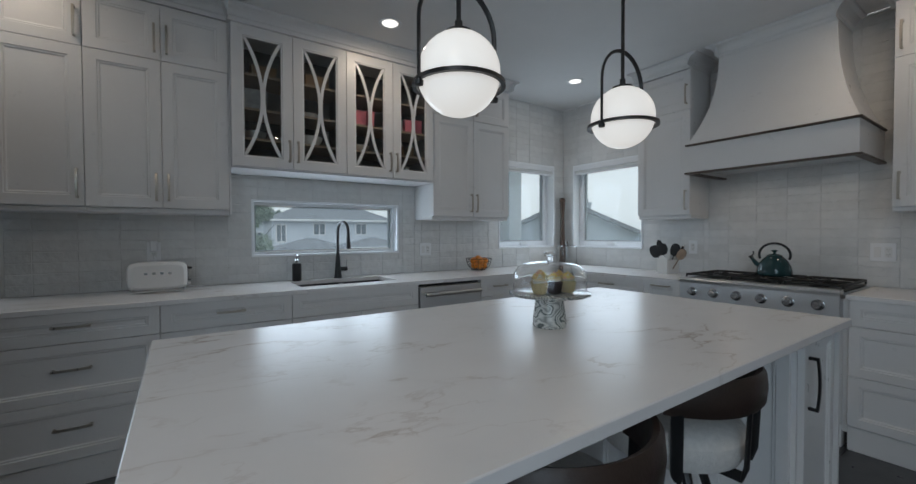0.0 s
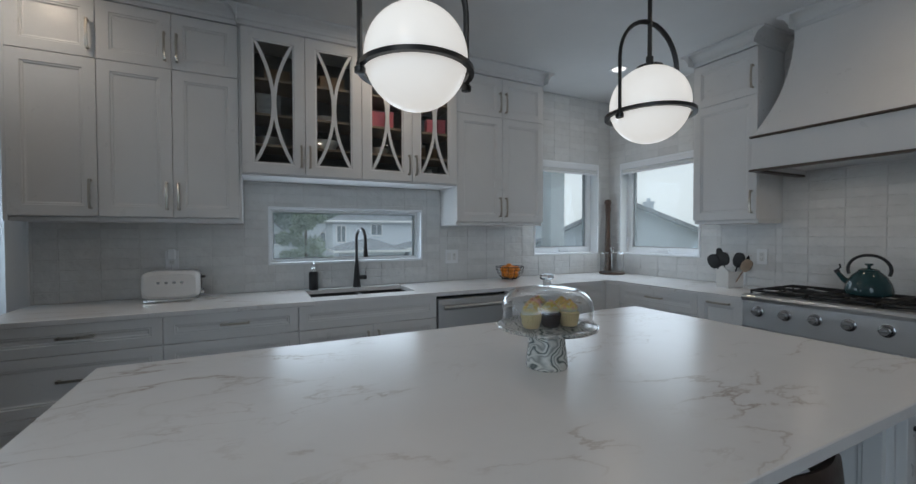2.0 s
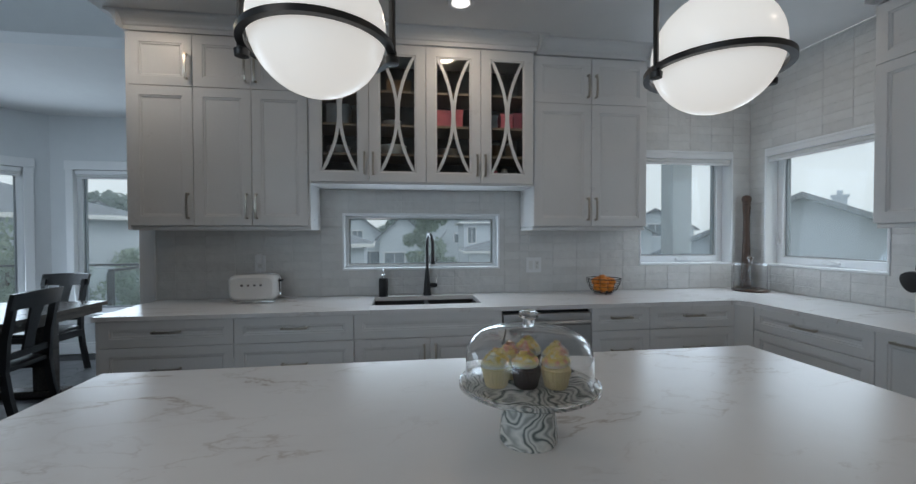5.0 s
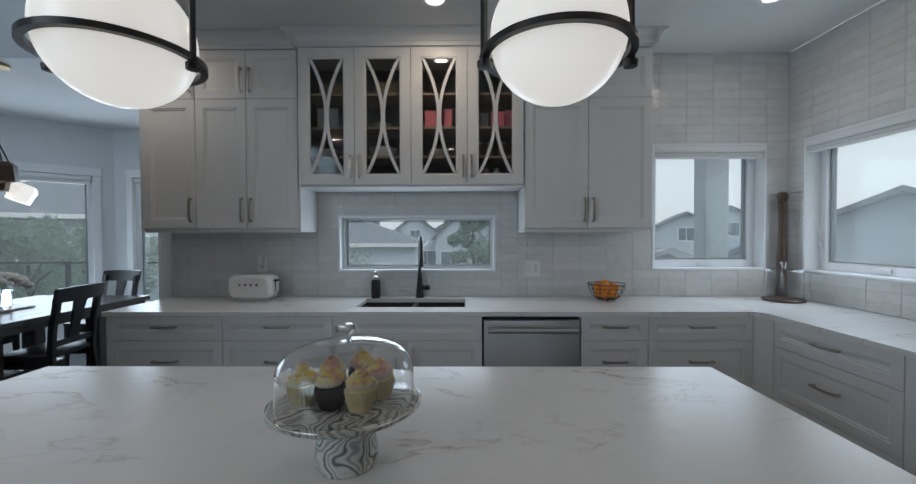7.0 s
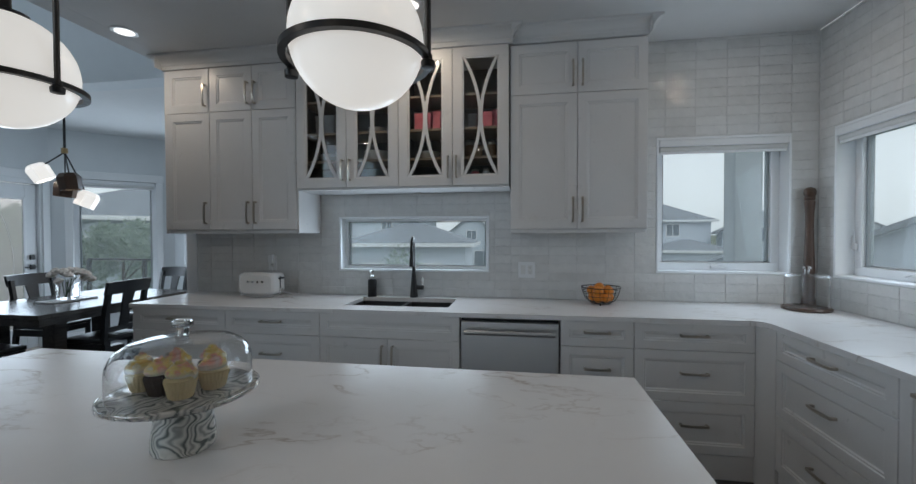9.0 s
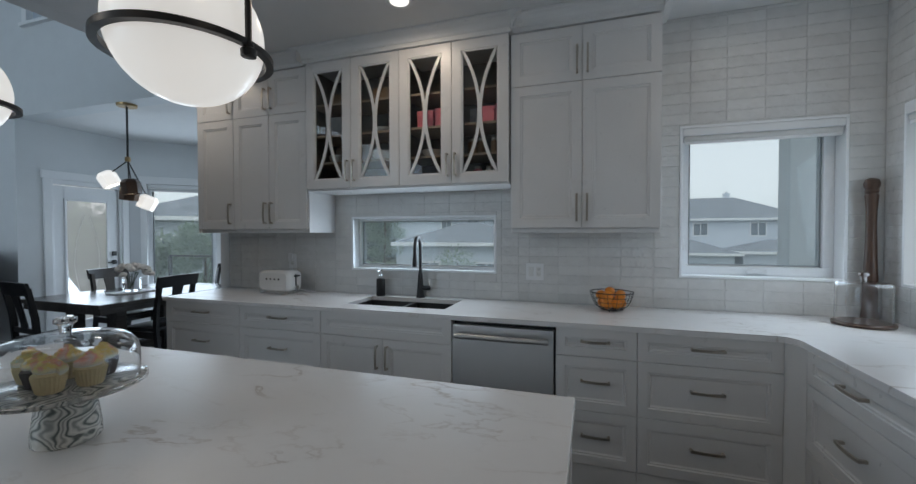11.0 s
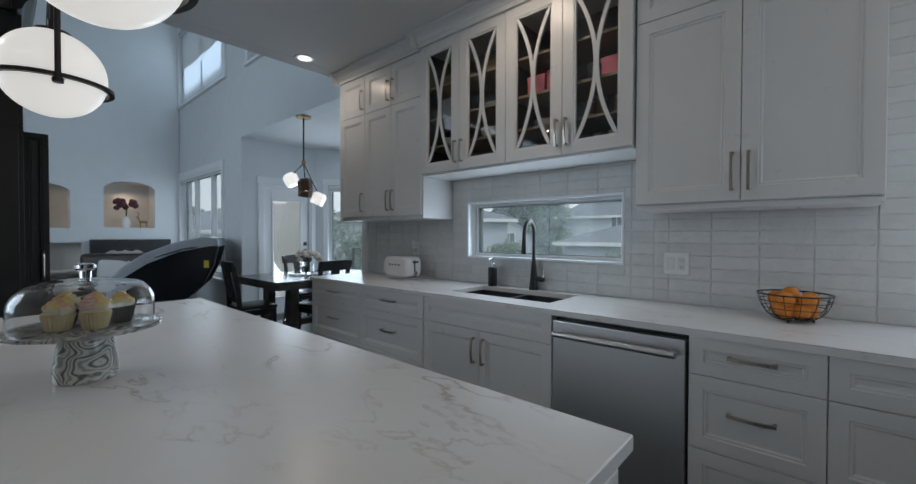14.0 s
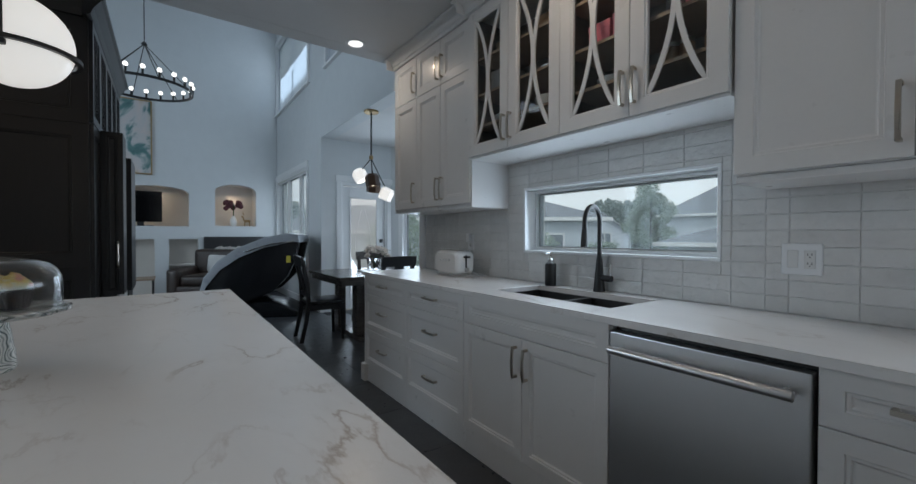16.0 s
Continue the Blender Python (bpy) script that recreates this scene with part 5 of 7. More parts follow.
def cloche():
    c = (3.738, 3.212)
    t = thing("bell_jar", (*c, ZT), "glass bell jar on a round dark wood board", "jar")
    part("board", lathe(bm_new(), [(0.115, 0), (0.126, 0.004), (0.128, 0.014), (0.122, 0.022), (0.0, 0.022)], (*c, ZT), 40), M_WALNUT, t, "round walnut board")
    bell_cover(t, c, ZT + 0.0225, 0.114, 0.205, 0.003, 0.04, 0.022, 0.02)


pepper_mill()
cloche()


def cake_stand():
    c = (1.235, 1.138)
    z = 0.925
    t = thing("cake_stand", (*c, z), "grey swirled marble cake stand with a glass dome", "cake stand")
    part("pedestal", lathe(bm_new(), [(0.060, 0), (0.063, 0.004), (0.062, 0.03), (0.054, 0.09), (0.049, 0.118), (0.055, 0.122)], (*c, z), 40), M_MARBLE, t)
    part("plate", lathe(bm_new(), [(0.055, 0.118), (0.142, 0.119), (0.148, 0.123), (0.148, 0.128), (0.142, 0.131), (0.0, 0.131)], (*c, z), 56), M_MARBLE, t)
    part("rim", lathe(bm_new(), [(0.1485, 0.1205), (0.152, 0.122), (0.152, 0.130), (0.1485, 0.1315), (0.1485, 0.1205)], (*c, z), 56, cap=False), M_GLASS, t, "clear glass rim")
    bell_cover(t, c, z + 0.1315, 0.137, 0.108, 0.002, 0.036, 0.021, 0.055)
    return c, z + 0.132


def cupcake(dark):
    """At the origin: a pleated paper case and a swirl of frosting."""
    t = thing("cupcake", (0, 0, 0), "cupcake with yellow-pink swirled frosting in a %s paper case" % ("chocolate" if dark else "cream"), "cupcake", "cupcakes under the dome")
    bm = bm_new()
    n, rings = 48, []
    for r, z in ((0.0, 0.0005), (0.021, 0.0005), (0.0225, 0.004), (0.030, 0.038), (0.028, 0.0375)):
        rings.append([bm.verts.new(((r + (0.0011 if i % 2 else -0.0004) * (r > 0.021)) * math.cos(2 * math.pi * i / n), (r + (0.0011 if i % 2 else -0.0004) * (r > 0.021)) * math.sin(2 * math.pi * i / n), z)) for i in range(n)] if r else None)
    rings = rings[1:]
    for A, B in zip(rings, rings[1:]):
        for i in range(n):
            bm.faces.new((A[i], A[(i + 1) % n], B[(i + 1) % n], B[i]))
    bm.faces.new(rings[0][::-1])
    part("paper_case", bm, M_CHOC if dark else M_CREAM, t, smooth=None)
    part("cake", lathe(bm_new(), [(0.028, 0.0375), (0.030, 0.041), (0.026, 0.045), (0.0, 0.047)], seg=24), M_CHOC if dark else M_CREAM, t)
    bm = bm_new()
    turns, per = 3.2, 26
    pts = []
    for i in range(int(turns * per)):
        s = i / (turns * per)
        a = 2 * math.pi * i / per
        pts.append(Vector(((0.0205 * (1 - s) ** 0.8) * math.cos(a), (0.0205 * (1 - s) ** 0.8) * math.sin(a), 0.047 + 0.031 * s)))
    tube(bm, pts, 0.0122, 9, r1=0.004)
    lathe(bm, [(0.024, 0.0405), (0.018, 0.05), (0.008, 0.066), (0.0, 0.07)], seg=18, cap=False)
    part("frosting", bm, M_FROST, t, "swirled cream frosting")
    return t


cs, cz = cake_stand()
plain_cake, dark_cake = cupcake(False), cupcake(True)
for i, (dx, dy) in enumerate(((0.042, -0.052), (-0.018, -0.04), (0.067, 0.010), (-0.078, -0.026), (-0.036, 0.022), (0.018, 0.064))):
    src = dark_cake if i in (1, 5) else plain_cake
    m = pose(cs[0] + dx, cs[1] + dy, cz, 0, 0, i * 57)
    if i in (0, 1):
        src.matrix_basis = m
    else:
        copy_thing(src, m)


def kettle():
    x, y, z = 3.66, 1.21, 0.9665
    t = thing("tea_kettle", (x, y, z), "dark teal enamel kettle with a black handle on the range", "kettle")
    part("body", lathe(bm_new(), [(0.0, 0.0), (0.095, 0.0), (0.105, 0.008), (0.107, 0.03), (0.098, 0.07), (0.078, 0.11), (0.05, 0.14), (0.035, 0.148)], (x, y, z), 40, cap=False), M_TEAL, t)
    bm = lathe(bm_new(), [(0.046, 0.141), (0.048, 0.147), (0.03, 0.156), (0.008, 0.16)], (x, y, z), 28)
    lathe(bm, [(0.008, 0.158), (0.008, 0.17), (0.02, 0.178), (0.018, 0.186), (0.0, 0.188)], (x, y, z), 18)
    part("lid", bm, M_TEAL, t)
    bm = tube(bm_new(), [(x, y + 0.085, z + 0.06), (x, y + 0.115, z + 0.085), (x, y + 0.145, z + 0.125)], 0.02, 14, r1=0.011)
    sp = part("spout", bm, M_TEAL, t)
    bm = tube(bm_new(), [(x, y + 0.142, z + 0.122), (x, y + 0.152, z + 0.138)], 0.014, 12)
    tube(bm, [(x, y + 0.148, z + 0.135), (x, y + 0.130, z + 0.155), (x, y + 0.135, z + 0.175)], 0.005, 8)
    part("whistle", bm, M_BLACK, sp, "black whistle cap")
    bm = tube(bm_new(), [(x, y + 0.095 * math.cos(a), z + 0.150 + 0.085 * math.sin(a)) for a in [math.pi * (-0.12 + 1.24 * i / 20) for i in range(21)]], 0.0085, 10)
    part("handle", bm, M_BLACK, t, "black arched handle")


kettle()


def utensil_holder():
    x, y = 3.72, 2.03
    t = thing("utensil_holder", (x, y, ZT), "white ribbed house-shaped ceramic utensil holder", "holder")
    bm = bm_new()
    w, h, ridge = 0.062, 0.125, 0.165
    for a, b in ((-w, -w + 0.008), (w - 0.008, w)):
        A = [bm.verts.new((a, p, q)) for p, q in ((-w, 0), (w, 0), (w, h), (0, ridge), (-w, h))]
        B = [bm.verts.new((b, p, q)) for p, q in ((-w, 0), (w, 0), (w, h), (0, ridge), (-w, h))]
        bm.faces.new(A[::-1]), bm.faces.new(B)
        for i in range(5):
            bm.faces.new((A[i], A[(i + 1) % 5], B[(i + 1) % 5], B[i]))
    for s in (-1, 1):
        box(bm, -w + 0.008, s * w, 0, w - 0.008, s * (w - 0.008), h)
    box(bm, -w + 0.008, -w + 0.008, 0.0, w - 0.008, w - 0.008, 0.01)
    body = part("body", spot(bm, pose(x, y, ZT, 0, 0, -20)), M_CERAMIC, t, smooth=None)
    for i in range(9):
        yy = -0.048 + i * 0.012
        bm = box(bm_new(), -w - 0.0025, yy - 0.003, 0.008, -w, yy + 0.003, 0.12 + 0.03 * (1 - abs(yy) / w), bevel=0.001)
        part("rib", spot(bm, pose(x, y, ZT, 0, 0, -20)), M_CERAMIC, body, smooth=None)
    def tool(name, mat, label, dx, dy, lean_x, lean_y, head):
        tt = thing(name, (x + dx, y + dy, ZT + 0.012), label, "utensil", "kitchen utensils")
        m = pose(x + dx, y + dy, ZT + 0.012, lean_x, lean_y, 0)
        part("handle", spot(tube(bm_new(), [(0, 0, 0), (0, 0, 0.2)], 0.005, 8), m), mat, tt)
        part("head", spot(head, m), mat, tt)
    def paddle(w, h, z, th=0.004):
        bm = bm_new()
        prism(bm, [(0.5 * w * abs(math.cos(a)) ** 0.7 * (1 if math.cos(a) > 0 else -1), 0.5 * h * math.sin(a)) for a in [2 * math.pi * i / 20 for i in range(20)]], -th, th, 0.0015)
        return spot(bm, pose(0, 0, z + h / 2, 90, 0, 90))
    tool("ladle", M_BLACK, "black silicone ladle standing in the holder", 0.015, 0.03, -26, -4, paddle(0.095, 0.115, 0.145, 0.012))
    tool("spatula", M_BLACK, "black slotted spatula standing in the holder", 0.02, -0.005, 14, 0, paddle(0.085, 0.115, 0.15))
    tool("turner", M_BLACK, "black silicone turner standing in the holder", -0.01, 0.015, -9, 3, paddle(0.085, 0.105, 0.155, 0.008))
    tool("basting_spoon", M_BLACK, "black basting spoon standing in the holder", 0.0, 0.022, -16, 6, paddle(0.05, 0.10, 0.20, 0.006))
    tool("wooden_spoon", M_BEIGE, "wooden spoon with a dark rim", -0.015, -0.035, 32, -6, paddle(0.07, 0.10, 0.145, 0.008))
    tool("kitchen_tongs", M_CHROME, "steel kitchen tongs standing in the holder", 0.03, -0.03, 20, 6, paddle(0.035, 0.11, 0.15))


utensil_holder()

# ---------------------------------------------------------------- what stands in the glazed cabinets
def crockery():
    def bowl(x, z, r, mat, label, y=3.28):
        b = lathe(bm_new(), [(r * 0.45, 0), (r * 0.5, 0.004), (r * 0.9, r * 0.5), (r, r * 0.8), (r * 0.97, r * 0.8), (r * 0.85, r * 0.5), (r * 0.4, 0.01), (0, 0.01)], (x, y, z), 28)
        solo("mixing_bowl", b, mat, label, "bowl", "bowls in the glazed cabinets")

    def carton(x0, x1, z, h, mat, label, y0=3.20, y1=3.36):
        bb = bm_new()
        box(bb, x0, y0, z, x1, y1, z + h, bevel=0.002)
        tt = thing("gift_box", ((x0 + x1) / 2, (y0 + y1) / 2, z), label, "box", "boxes in the glazed cabinets")
        part("carton", bb, mat, tt, smooth=None)
        bb = bm_new()
        box(bb, x0 - 0.002, y0 - 0.002, z + h * 0.78, x1 + 0.002, y1 + 0.002, z + h + 0.002, bevel=0.001)
        part("lid", bb, mat, tt, smooth=None)

    def jar(x, z, r, h, mat, label, y=3.26):
        tt = thing("storage_jar", (x, y, z), label, "jar", "jars in the glazed cabinets")
        part("jar", lathe(bm_new(), [(r, 0), (r, h * 0.8), (r * 0.8, h * 0.85)], (x, y, z), 18), mat, tt)
        part("lid", lathe(bm_new(), [(r * 0.85, h * 0.85), (r * 0.85, h), (0, h)], (x, y, z), 18), M_NICKEL, tt)

    pink = plain("pink_card", (0.78, 0.20, 0.25), 0.5, vary=0.15, scale=20)
    grey = plain("grey_printed_card", (0.36, 0.35, 0.35), 0.5, vary=0.3, scale=30)
    tan = plain("tan_card", (0.28, 0.17, 0.09), 0.6, vary=0.2, scale=20)
    steel = M_STEEL
    s1, s2, s3 = SHELVES
    floor_z = 1.7505
    carton(0.45, 0.60, s2 + 0.0005, 0.15, grey, "grey printed carton on a shelf")
    bowl(0.52, s1 + 0.0005, 0.085, steel, "steel bowl on a shelf")
    bowl(0.90, s1 + 0.0005, 0.10, M_CERAMIC, "pale ceramic bowl on a shelf")
    carton(0.50, 0.66, s3 + 0.0005, 0.09, tan, "tan carton on the top shelf")
    carton(0.86, 1.03, s3 + 0.0005, 0.10, tan, "tan carton on the top shelf")
    carton(0.47, 0.58, floor_z, 0.07, M_BLACK, "dark tin in the cabinet")
    bowl(0.90, s2 + 0.0005, 0.07, steel, "shallow steel dish on a shelf")
    carton(1.21, 1.33, s2 + 0.0005, 0.13, pink, "pink gift box on a shelf")
    carton(1.345, 1.40, s2 + 0.0005, 0.14, pink, "pink and gold gift box on a shelf")
    bowl(1.30, s1 + 0.0005, 0.08, steel, "steel bowl on a shelf")
    carton(1.68, 1.77, s2 + 0.0005, 0.12, pink, "pink gift box on a shelf")
    carton(1.775, 1.84, s2 + 0.0005, 0.13, pink, "pink gift box on a shelf")
    carton(1.60, 1.655, s2 + 0.0005, 0.11, grey, "grey printed carton on a shelf")
    for x in (1.60, 1.66, 1.76):
        jar(x, s1 + 0.0005, 0.03, 0.12, tan, "brown storage jar on a shelf")
    jar(1.64, floor_z, 0.03, 0.11, pink, "red jar in the cabinet")
    jar(1.72, floor_z, 0.026, 0.11, M_CERAMIC, "white jar in the cabinet")


crockery()

# ---------------------------------------------------------------- lamps
def downlight(x, y, z=ZC):
    t = thing("recessed_downlight", (x, y, z - 0.004), "round recessed ceiling downlight, lit", "light", "recessed downlights")
    part("trim_ring", lathe(bm_new(), [(0.05, -0.003), (0.078, -0.006), (0.082, -0.001), (0.078, 0.0), (0.05, 0.0)], (x, y, z), 32, cap=False), M_TRIM, t)
    part("lens", lathe(bm_new(), [(0.0, -0.0045), (0.056, -0.004), (0.056, -0.002)], (x, y, z), 32), M_DOWN, t, "glowing lens")


for x in (-0.65, 1.315, 3.27):
    downlight(x, 2.71)
# housings for the added fill lamps, all out of view
for x, y, power in FILL_DOWN:
    downlight(x, y)


def pendant(x, y=1.115, z=1.775):
    t = thing("globe_pendant", (x, y, z - 0.13), "lit white opal globe pendant in a black ring and yoke", "pendant light", "globe pendants over the island")
    part("globe", ball(bm_new(), (x, y, z), 0.130, 48, 28), M_GLOBE, t, "glowing opal glass globe")
    zr = z - 0.036
    part("ring", lathe(bm_new(), [(0.132, zr - 0.006), (0.146, zr - 0.006), (0.146, zr + 0.006), (0.132, zr + 0.006), (0.132, zr - 0.006)], (x, y, 0), 72, cap=False), M_BLACK, t, "flat black ring", smooth=30)
    R = 0.142
    pts = [(x - R, y, zr - 0.02), (x - R, y, z + 0.14)] + [(x - R * math.cos(a), y, z + 0.14 + R * math.sin(a)) for a in [math.pi * i / 16 for i in range(1, 16)]] + [(x + R, y, z + 0.14), (x + R, y, zr - 0.02)]
    part("yoke", tube(bm_new(), pts, 0.0085, 8, flat=0.7), M_BLACK, t)
    for s in (-1, 1):
        part("knob", lathe(bm_new(), [(0.0, -0.026), (0.013, -0.024), (0.014, -0.012), (0.009, -0.008), (0.009, 0.0)], (x + s * R, y, zr), 14), M_BLACK, t)
    bm = tube(bm_new(), [(x, y, z + 0.13), (x, y, ZC - 0.02)], 0.0075, 10)
    part("rod", bm, M_BLACK, t)
    part("cap", lathe(bm_new(), [(0.045, 0.123), (0.043, 0.131), (0.03, 0.136), (0.012, 0.14), (0.012, 0.165)], (x, y, z), 28), M_BLACK, t)
    part("canopy", lathe(bm_new(), [(0.06, -0.022), (0.064, -0.018), (0.064, 0.0)], (x, y, ZC), 32), M_BLACK, t)


for x in (0.803, 1.658):
    pendant(x)

# ---------------------------------------------------------------- stools
def stool():
    t = thing("counter_stool", (0, 0, 0), "counter stool with white boucle seat and dark leather wrap back", "stool", "counter stools at the island")
    part("seat", lathe(bm_new(), [(0.0, 0.59), (0.17, 0.59), (0.205, 0.60), (0.222, 0.635), (0.222, 0.672), (0.205, 0.696), (0.17, 0.71), (0.08, 0.716), (0.0, 0.717)], seg=40, cap=False), M_BOUCLE, t, "white boucle seat cushion")
    bm = bm_new()
    rings = []
    for i in range(25):
        a = radians(180 + 12 + 156 * i / 24)
        c, s = math.cos(a), math.sin(a)
        prof = [(0.238, 0.782), (0.252, 0.775), (0.262, 0.79), (0.266, 0.83), (0.262, 0.868), (0.252, 0.882), (0.240, 0.877), (0.235, 0.83)]
        rings.append([bm.verts.new((r * c, r * s, z)) for r, z in prof])
    for A, B in zip(rings, rings[1:]):
        for k in range(8):
            bm.faces.new((A[k], A[(k + 1) % 8], B[(k + 1) % 8], B[k]))
    bm.faces.new(rings[0]), bm.faces.new(rings[-1][::-1])
    part("backrest", bm, M_LEATHER, t, "dark brown leather wrap-around back")
    for a in (200, 250, 290, 340):
        c, s = math.cos(radians(a)), math.sin(radians(a))
        part("back_support", tube(bm_new(), [(0.16 * c, 0.16 * s, 0.585), (0.229 * c, 0.229 * s, 0.588), (0.24 * c, 0.24 * s, 0.62), (0.248 * c, 0.248 * s, 0.79)], 0.017, 8, flat=0.42), M_BLACK, t)
    part("swivel_plate", lathe(bm_new(), [(0.09, 0.56), (0.12, 0.565), (0.12, 0.588)], seg=24), M_BLACK, t)
    for a in (45, 135, 225, 315):
        c, s = math.cos(radians(a)), math.sin(radians(a))
        part("leg", tube(bm_new(), [(0.09 * c, 0.09 * s, 0.575), (0.15 * c, 0.15 * s, 0.4), (0.21 * c, 0.21 * s, 0.0)], 0.016, 8, r1=0.012), M_BLACK, t)
    part("foot_ring", tube(bm_new(), [(0.185 * math.cos(2 * math.pi * i / 32), 0.185 * math.sin(2 * math.pi * i / 32), 0.2) for i in range(32)], 0.009, 8, closed=True), M_BLACK, t)
    return t


st = stool()
st.matrix_basis = pose(1.40, 0.77, 0, 0, 0, 14)
copy_thing(st, pose(0.75, 0.72, 0, 0, 0, -4))

# ---------------------------------------------------------------- dining bay
M_SHADE = glow("lit_white_glass_shade", (1.0, 0.97, 0.93), 0.7)
M_BULB = glow("lit_bulb", (1.0, 0.86, 0.66), 3.0)
M_BRASS = brushed("aged_brass", (0.42, 0.30, 0.16), 0.35, (20, 20, 1))
M_PETAL = plain("cream_rose_petal", (0.80, 0.73, 0.67), 0.7, vary=0.14, scale=26)
M_LEAFD = leaves("dark_green_leaf", (0.02, 0.05, 0.02), (0.06, 0.12, 0.04))


def dining_table():
    x0, x1, y0, y1 = -2.97, -1.79, 2.98, 4.53
    t = thing("dining_table", ((x0 + x1) / 2, (y0 + y1) / 2, 0), "dark-stained wooden trestle dining table", "table")
    n = 7
    w = (x1 - x0) / n
    for i in range(n):
        bm = bm_new()
        box(bm, x0 + i * w + 0.001, y0 + 0.10, 0.725, x0 + (i + 1) * w - 0.001, y1 - 0.10, 0.762, bevel=0.002)
        part("plank", bm, M_TABLE, t, smooth=None)
    for a, b in ((y0, y0 + 0.099), (y1 - 0.099, y1)):
        bm = bm_new()
        box(bm, x0, a, 0.725, x1, b, 0.763, bevel=0.003)
        part("end_board", bm, M_TABLE, t, smooth=None)
    bm = bm_new()
    for b in ((x0 + 0.03, y0 + 0.03, x1 - 0.03, y0 + 0.06), (x0 + 0.03, y1 - 0.06, x1 - 0.03, y1 - 0.03), (x0 + 0.03, y0 + 0.06, x0 + 0.06, y1 - 0.06), (x1 - 0.06, y0 + 0.06, x1 - 0.03, y1 - 0.06)):
        box(bm, b[0], b[1], 0.665, b[2], b[3], 0.725)
    part("apron", bm, M_TABLE, t, smooth=None)
    for y in (y0 + 0.32, y1 - 0.32):
        for x in (x0 + 0.28, x1 - 0.28):
            bm = bm_new()
            box(bm, x - 0.07, y - 0.05, 0.06, x + 0.07, y + 0.05, 0.725, bevel=0.006)
            part("leg", bm, M_TABLE, t, smooth=None)
        bm = bm_new()
        box(bm, x0 + 0.12, y - 0.06, 0.0, x1 - 0.12, y + 0.06, 0.06, bevel=0.006)
        part("foot_rail", bm, M_TABLE, t, smooth=None)
    bm = bm_new()
    box(bm, (x0 + x1) / 2 - 0.05, y0 + 0.37, 0.14, (x0 + x1) / 2 + 0.05, y1 - 0.37, 0.22, bevel=0.005)
    part("stretcher", bm, M_TABLE, t, smooth=None)


dining_table()


def dining_chair():
    """At the origin, facing +y: splat back, slightly raked."""
    t = thing("dining_chair", (0, 0, 0), "black-stained wooden dining chair with a single splat back", "chair", "chairs round the dining table")
    bm = bm_new()
    prism(bm, [(-0.20, -0.20), (0.20, -0.20), (0.225, 0.21), (-0.225, 0.21)], 0.43, 0.465, 0.008)
    part("seat", bm, M_CHAIR, t)
    for s in (-1, 1):
        bm = tube(bm_new(), [(s * 0.205, 0.18, 0.43), (s * 0.208, 0.185, 0.2), (s * 0.212, 0.19, 0.0)], 0.026, 4, r1=0.02)
        part("front_leg", bm, M_CHAIR, t, smooth=None)
        bm = bm_new()
        prof = [(-0.27, 0.0), (-0.215, 0.25), (-0.19, 0.44), (-0.205, 0.66), (-0.255, 0.93)]
        rings = []
        for y, z in prof:
            rings.append([bm.verts.new((s * 0.19 + dx, y + dy, z)) for dx, dy in ((-0.017, -0.022), (0.017, -0.022), (0.017, 0.022), (-0.017, 0.022))])
        for A, B in zip(rings, rings[1:]):
            for k in range(4):
                bm.faces.new((A[k], A[(k + 1) % 4], B[(k + 1) % 4], B[k]))
        bm.faces.new(rings[0][::-1]), bm.faces.new(rings[-1])
        part("back_post", bm, M_CHAIR, t, smooth=None)
        bm = bm_new()
        box(bm, s * 0.207 - 0.01, -0.19, 0.36, s * 0.207 + 0.01, 0.17, 0.425)
        part("side_rail", bm, M_CHAIR, t, smooth=None)
    bm = bm_new()
    rings = []
    for i in range(9):
        f = i / 4 - 1
        y = -0.262 - 0.022 * (1 - f * f)
        rings.append([bm.verts.new((0.225 * f, y + dy + 0.25 * (0.93 - z) , z)) for dy, z in ((-0.014, 0.865), (0.014, 0.865), (0.014, 0.985 - 0.008 * f * f), (-0.014, 0.985 - 0.008 * f * f))])
    for A, B in zip(rings, rings[1:]):
        for k in range(4):
            bm.faces.new((A[k], A[(k + 1) % 4], B[(k + 1) % 4], B[k]))
    bm.faces.new(rings[0][::-1]), bm.faces.new(rings[-1])
    part("top_rail", bm, M_CHAIR, t, smooth=30)
    bm = bm_new()
    rings = []
    for z, y, w in ((0.55, -0.196, 0.05), (0.66, -0.213, 0.042), (0.78, -0.24, 0.05), (0.875, -0.262, 0.06)):
        rings.append([bm.verts.new((dx, y + dy, z)) for dx, dy in ((-w, -0.008), (w, -0.008), (w, 0.008), (-w, 0.008))])
    for A, B in zip(rings, rings[1:]):
        for k in range(4):
            bm.faces.new((A[k], A[(k + 1) % 4], B[(k + 1) % 4], B[k]))
    bm.faces.new(rings[0][::-1]), bm.faces.new(rings[-1])
    part("splat", bm, M_CHAIR, t, smooth=None)
    bm = bm_new()
    box(bm, -0.175, -0.208, 0.515, 0.175, -0.185, 0.56)
    part("lower_rail", bm, M_CHAIR, t, smooth=None)
    bm = bm_new()
    box(bm, -0.19, 0.17, 0.37, 0.19, 0.195, 0.425)
    part("front_rail", bm, M_CHAIR, t, smooth=None)
    return t


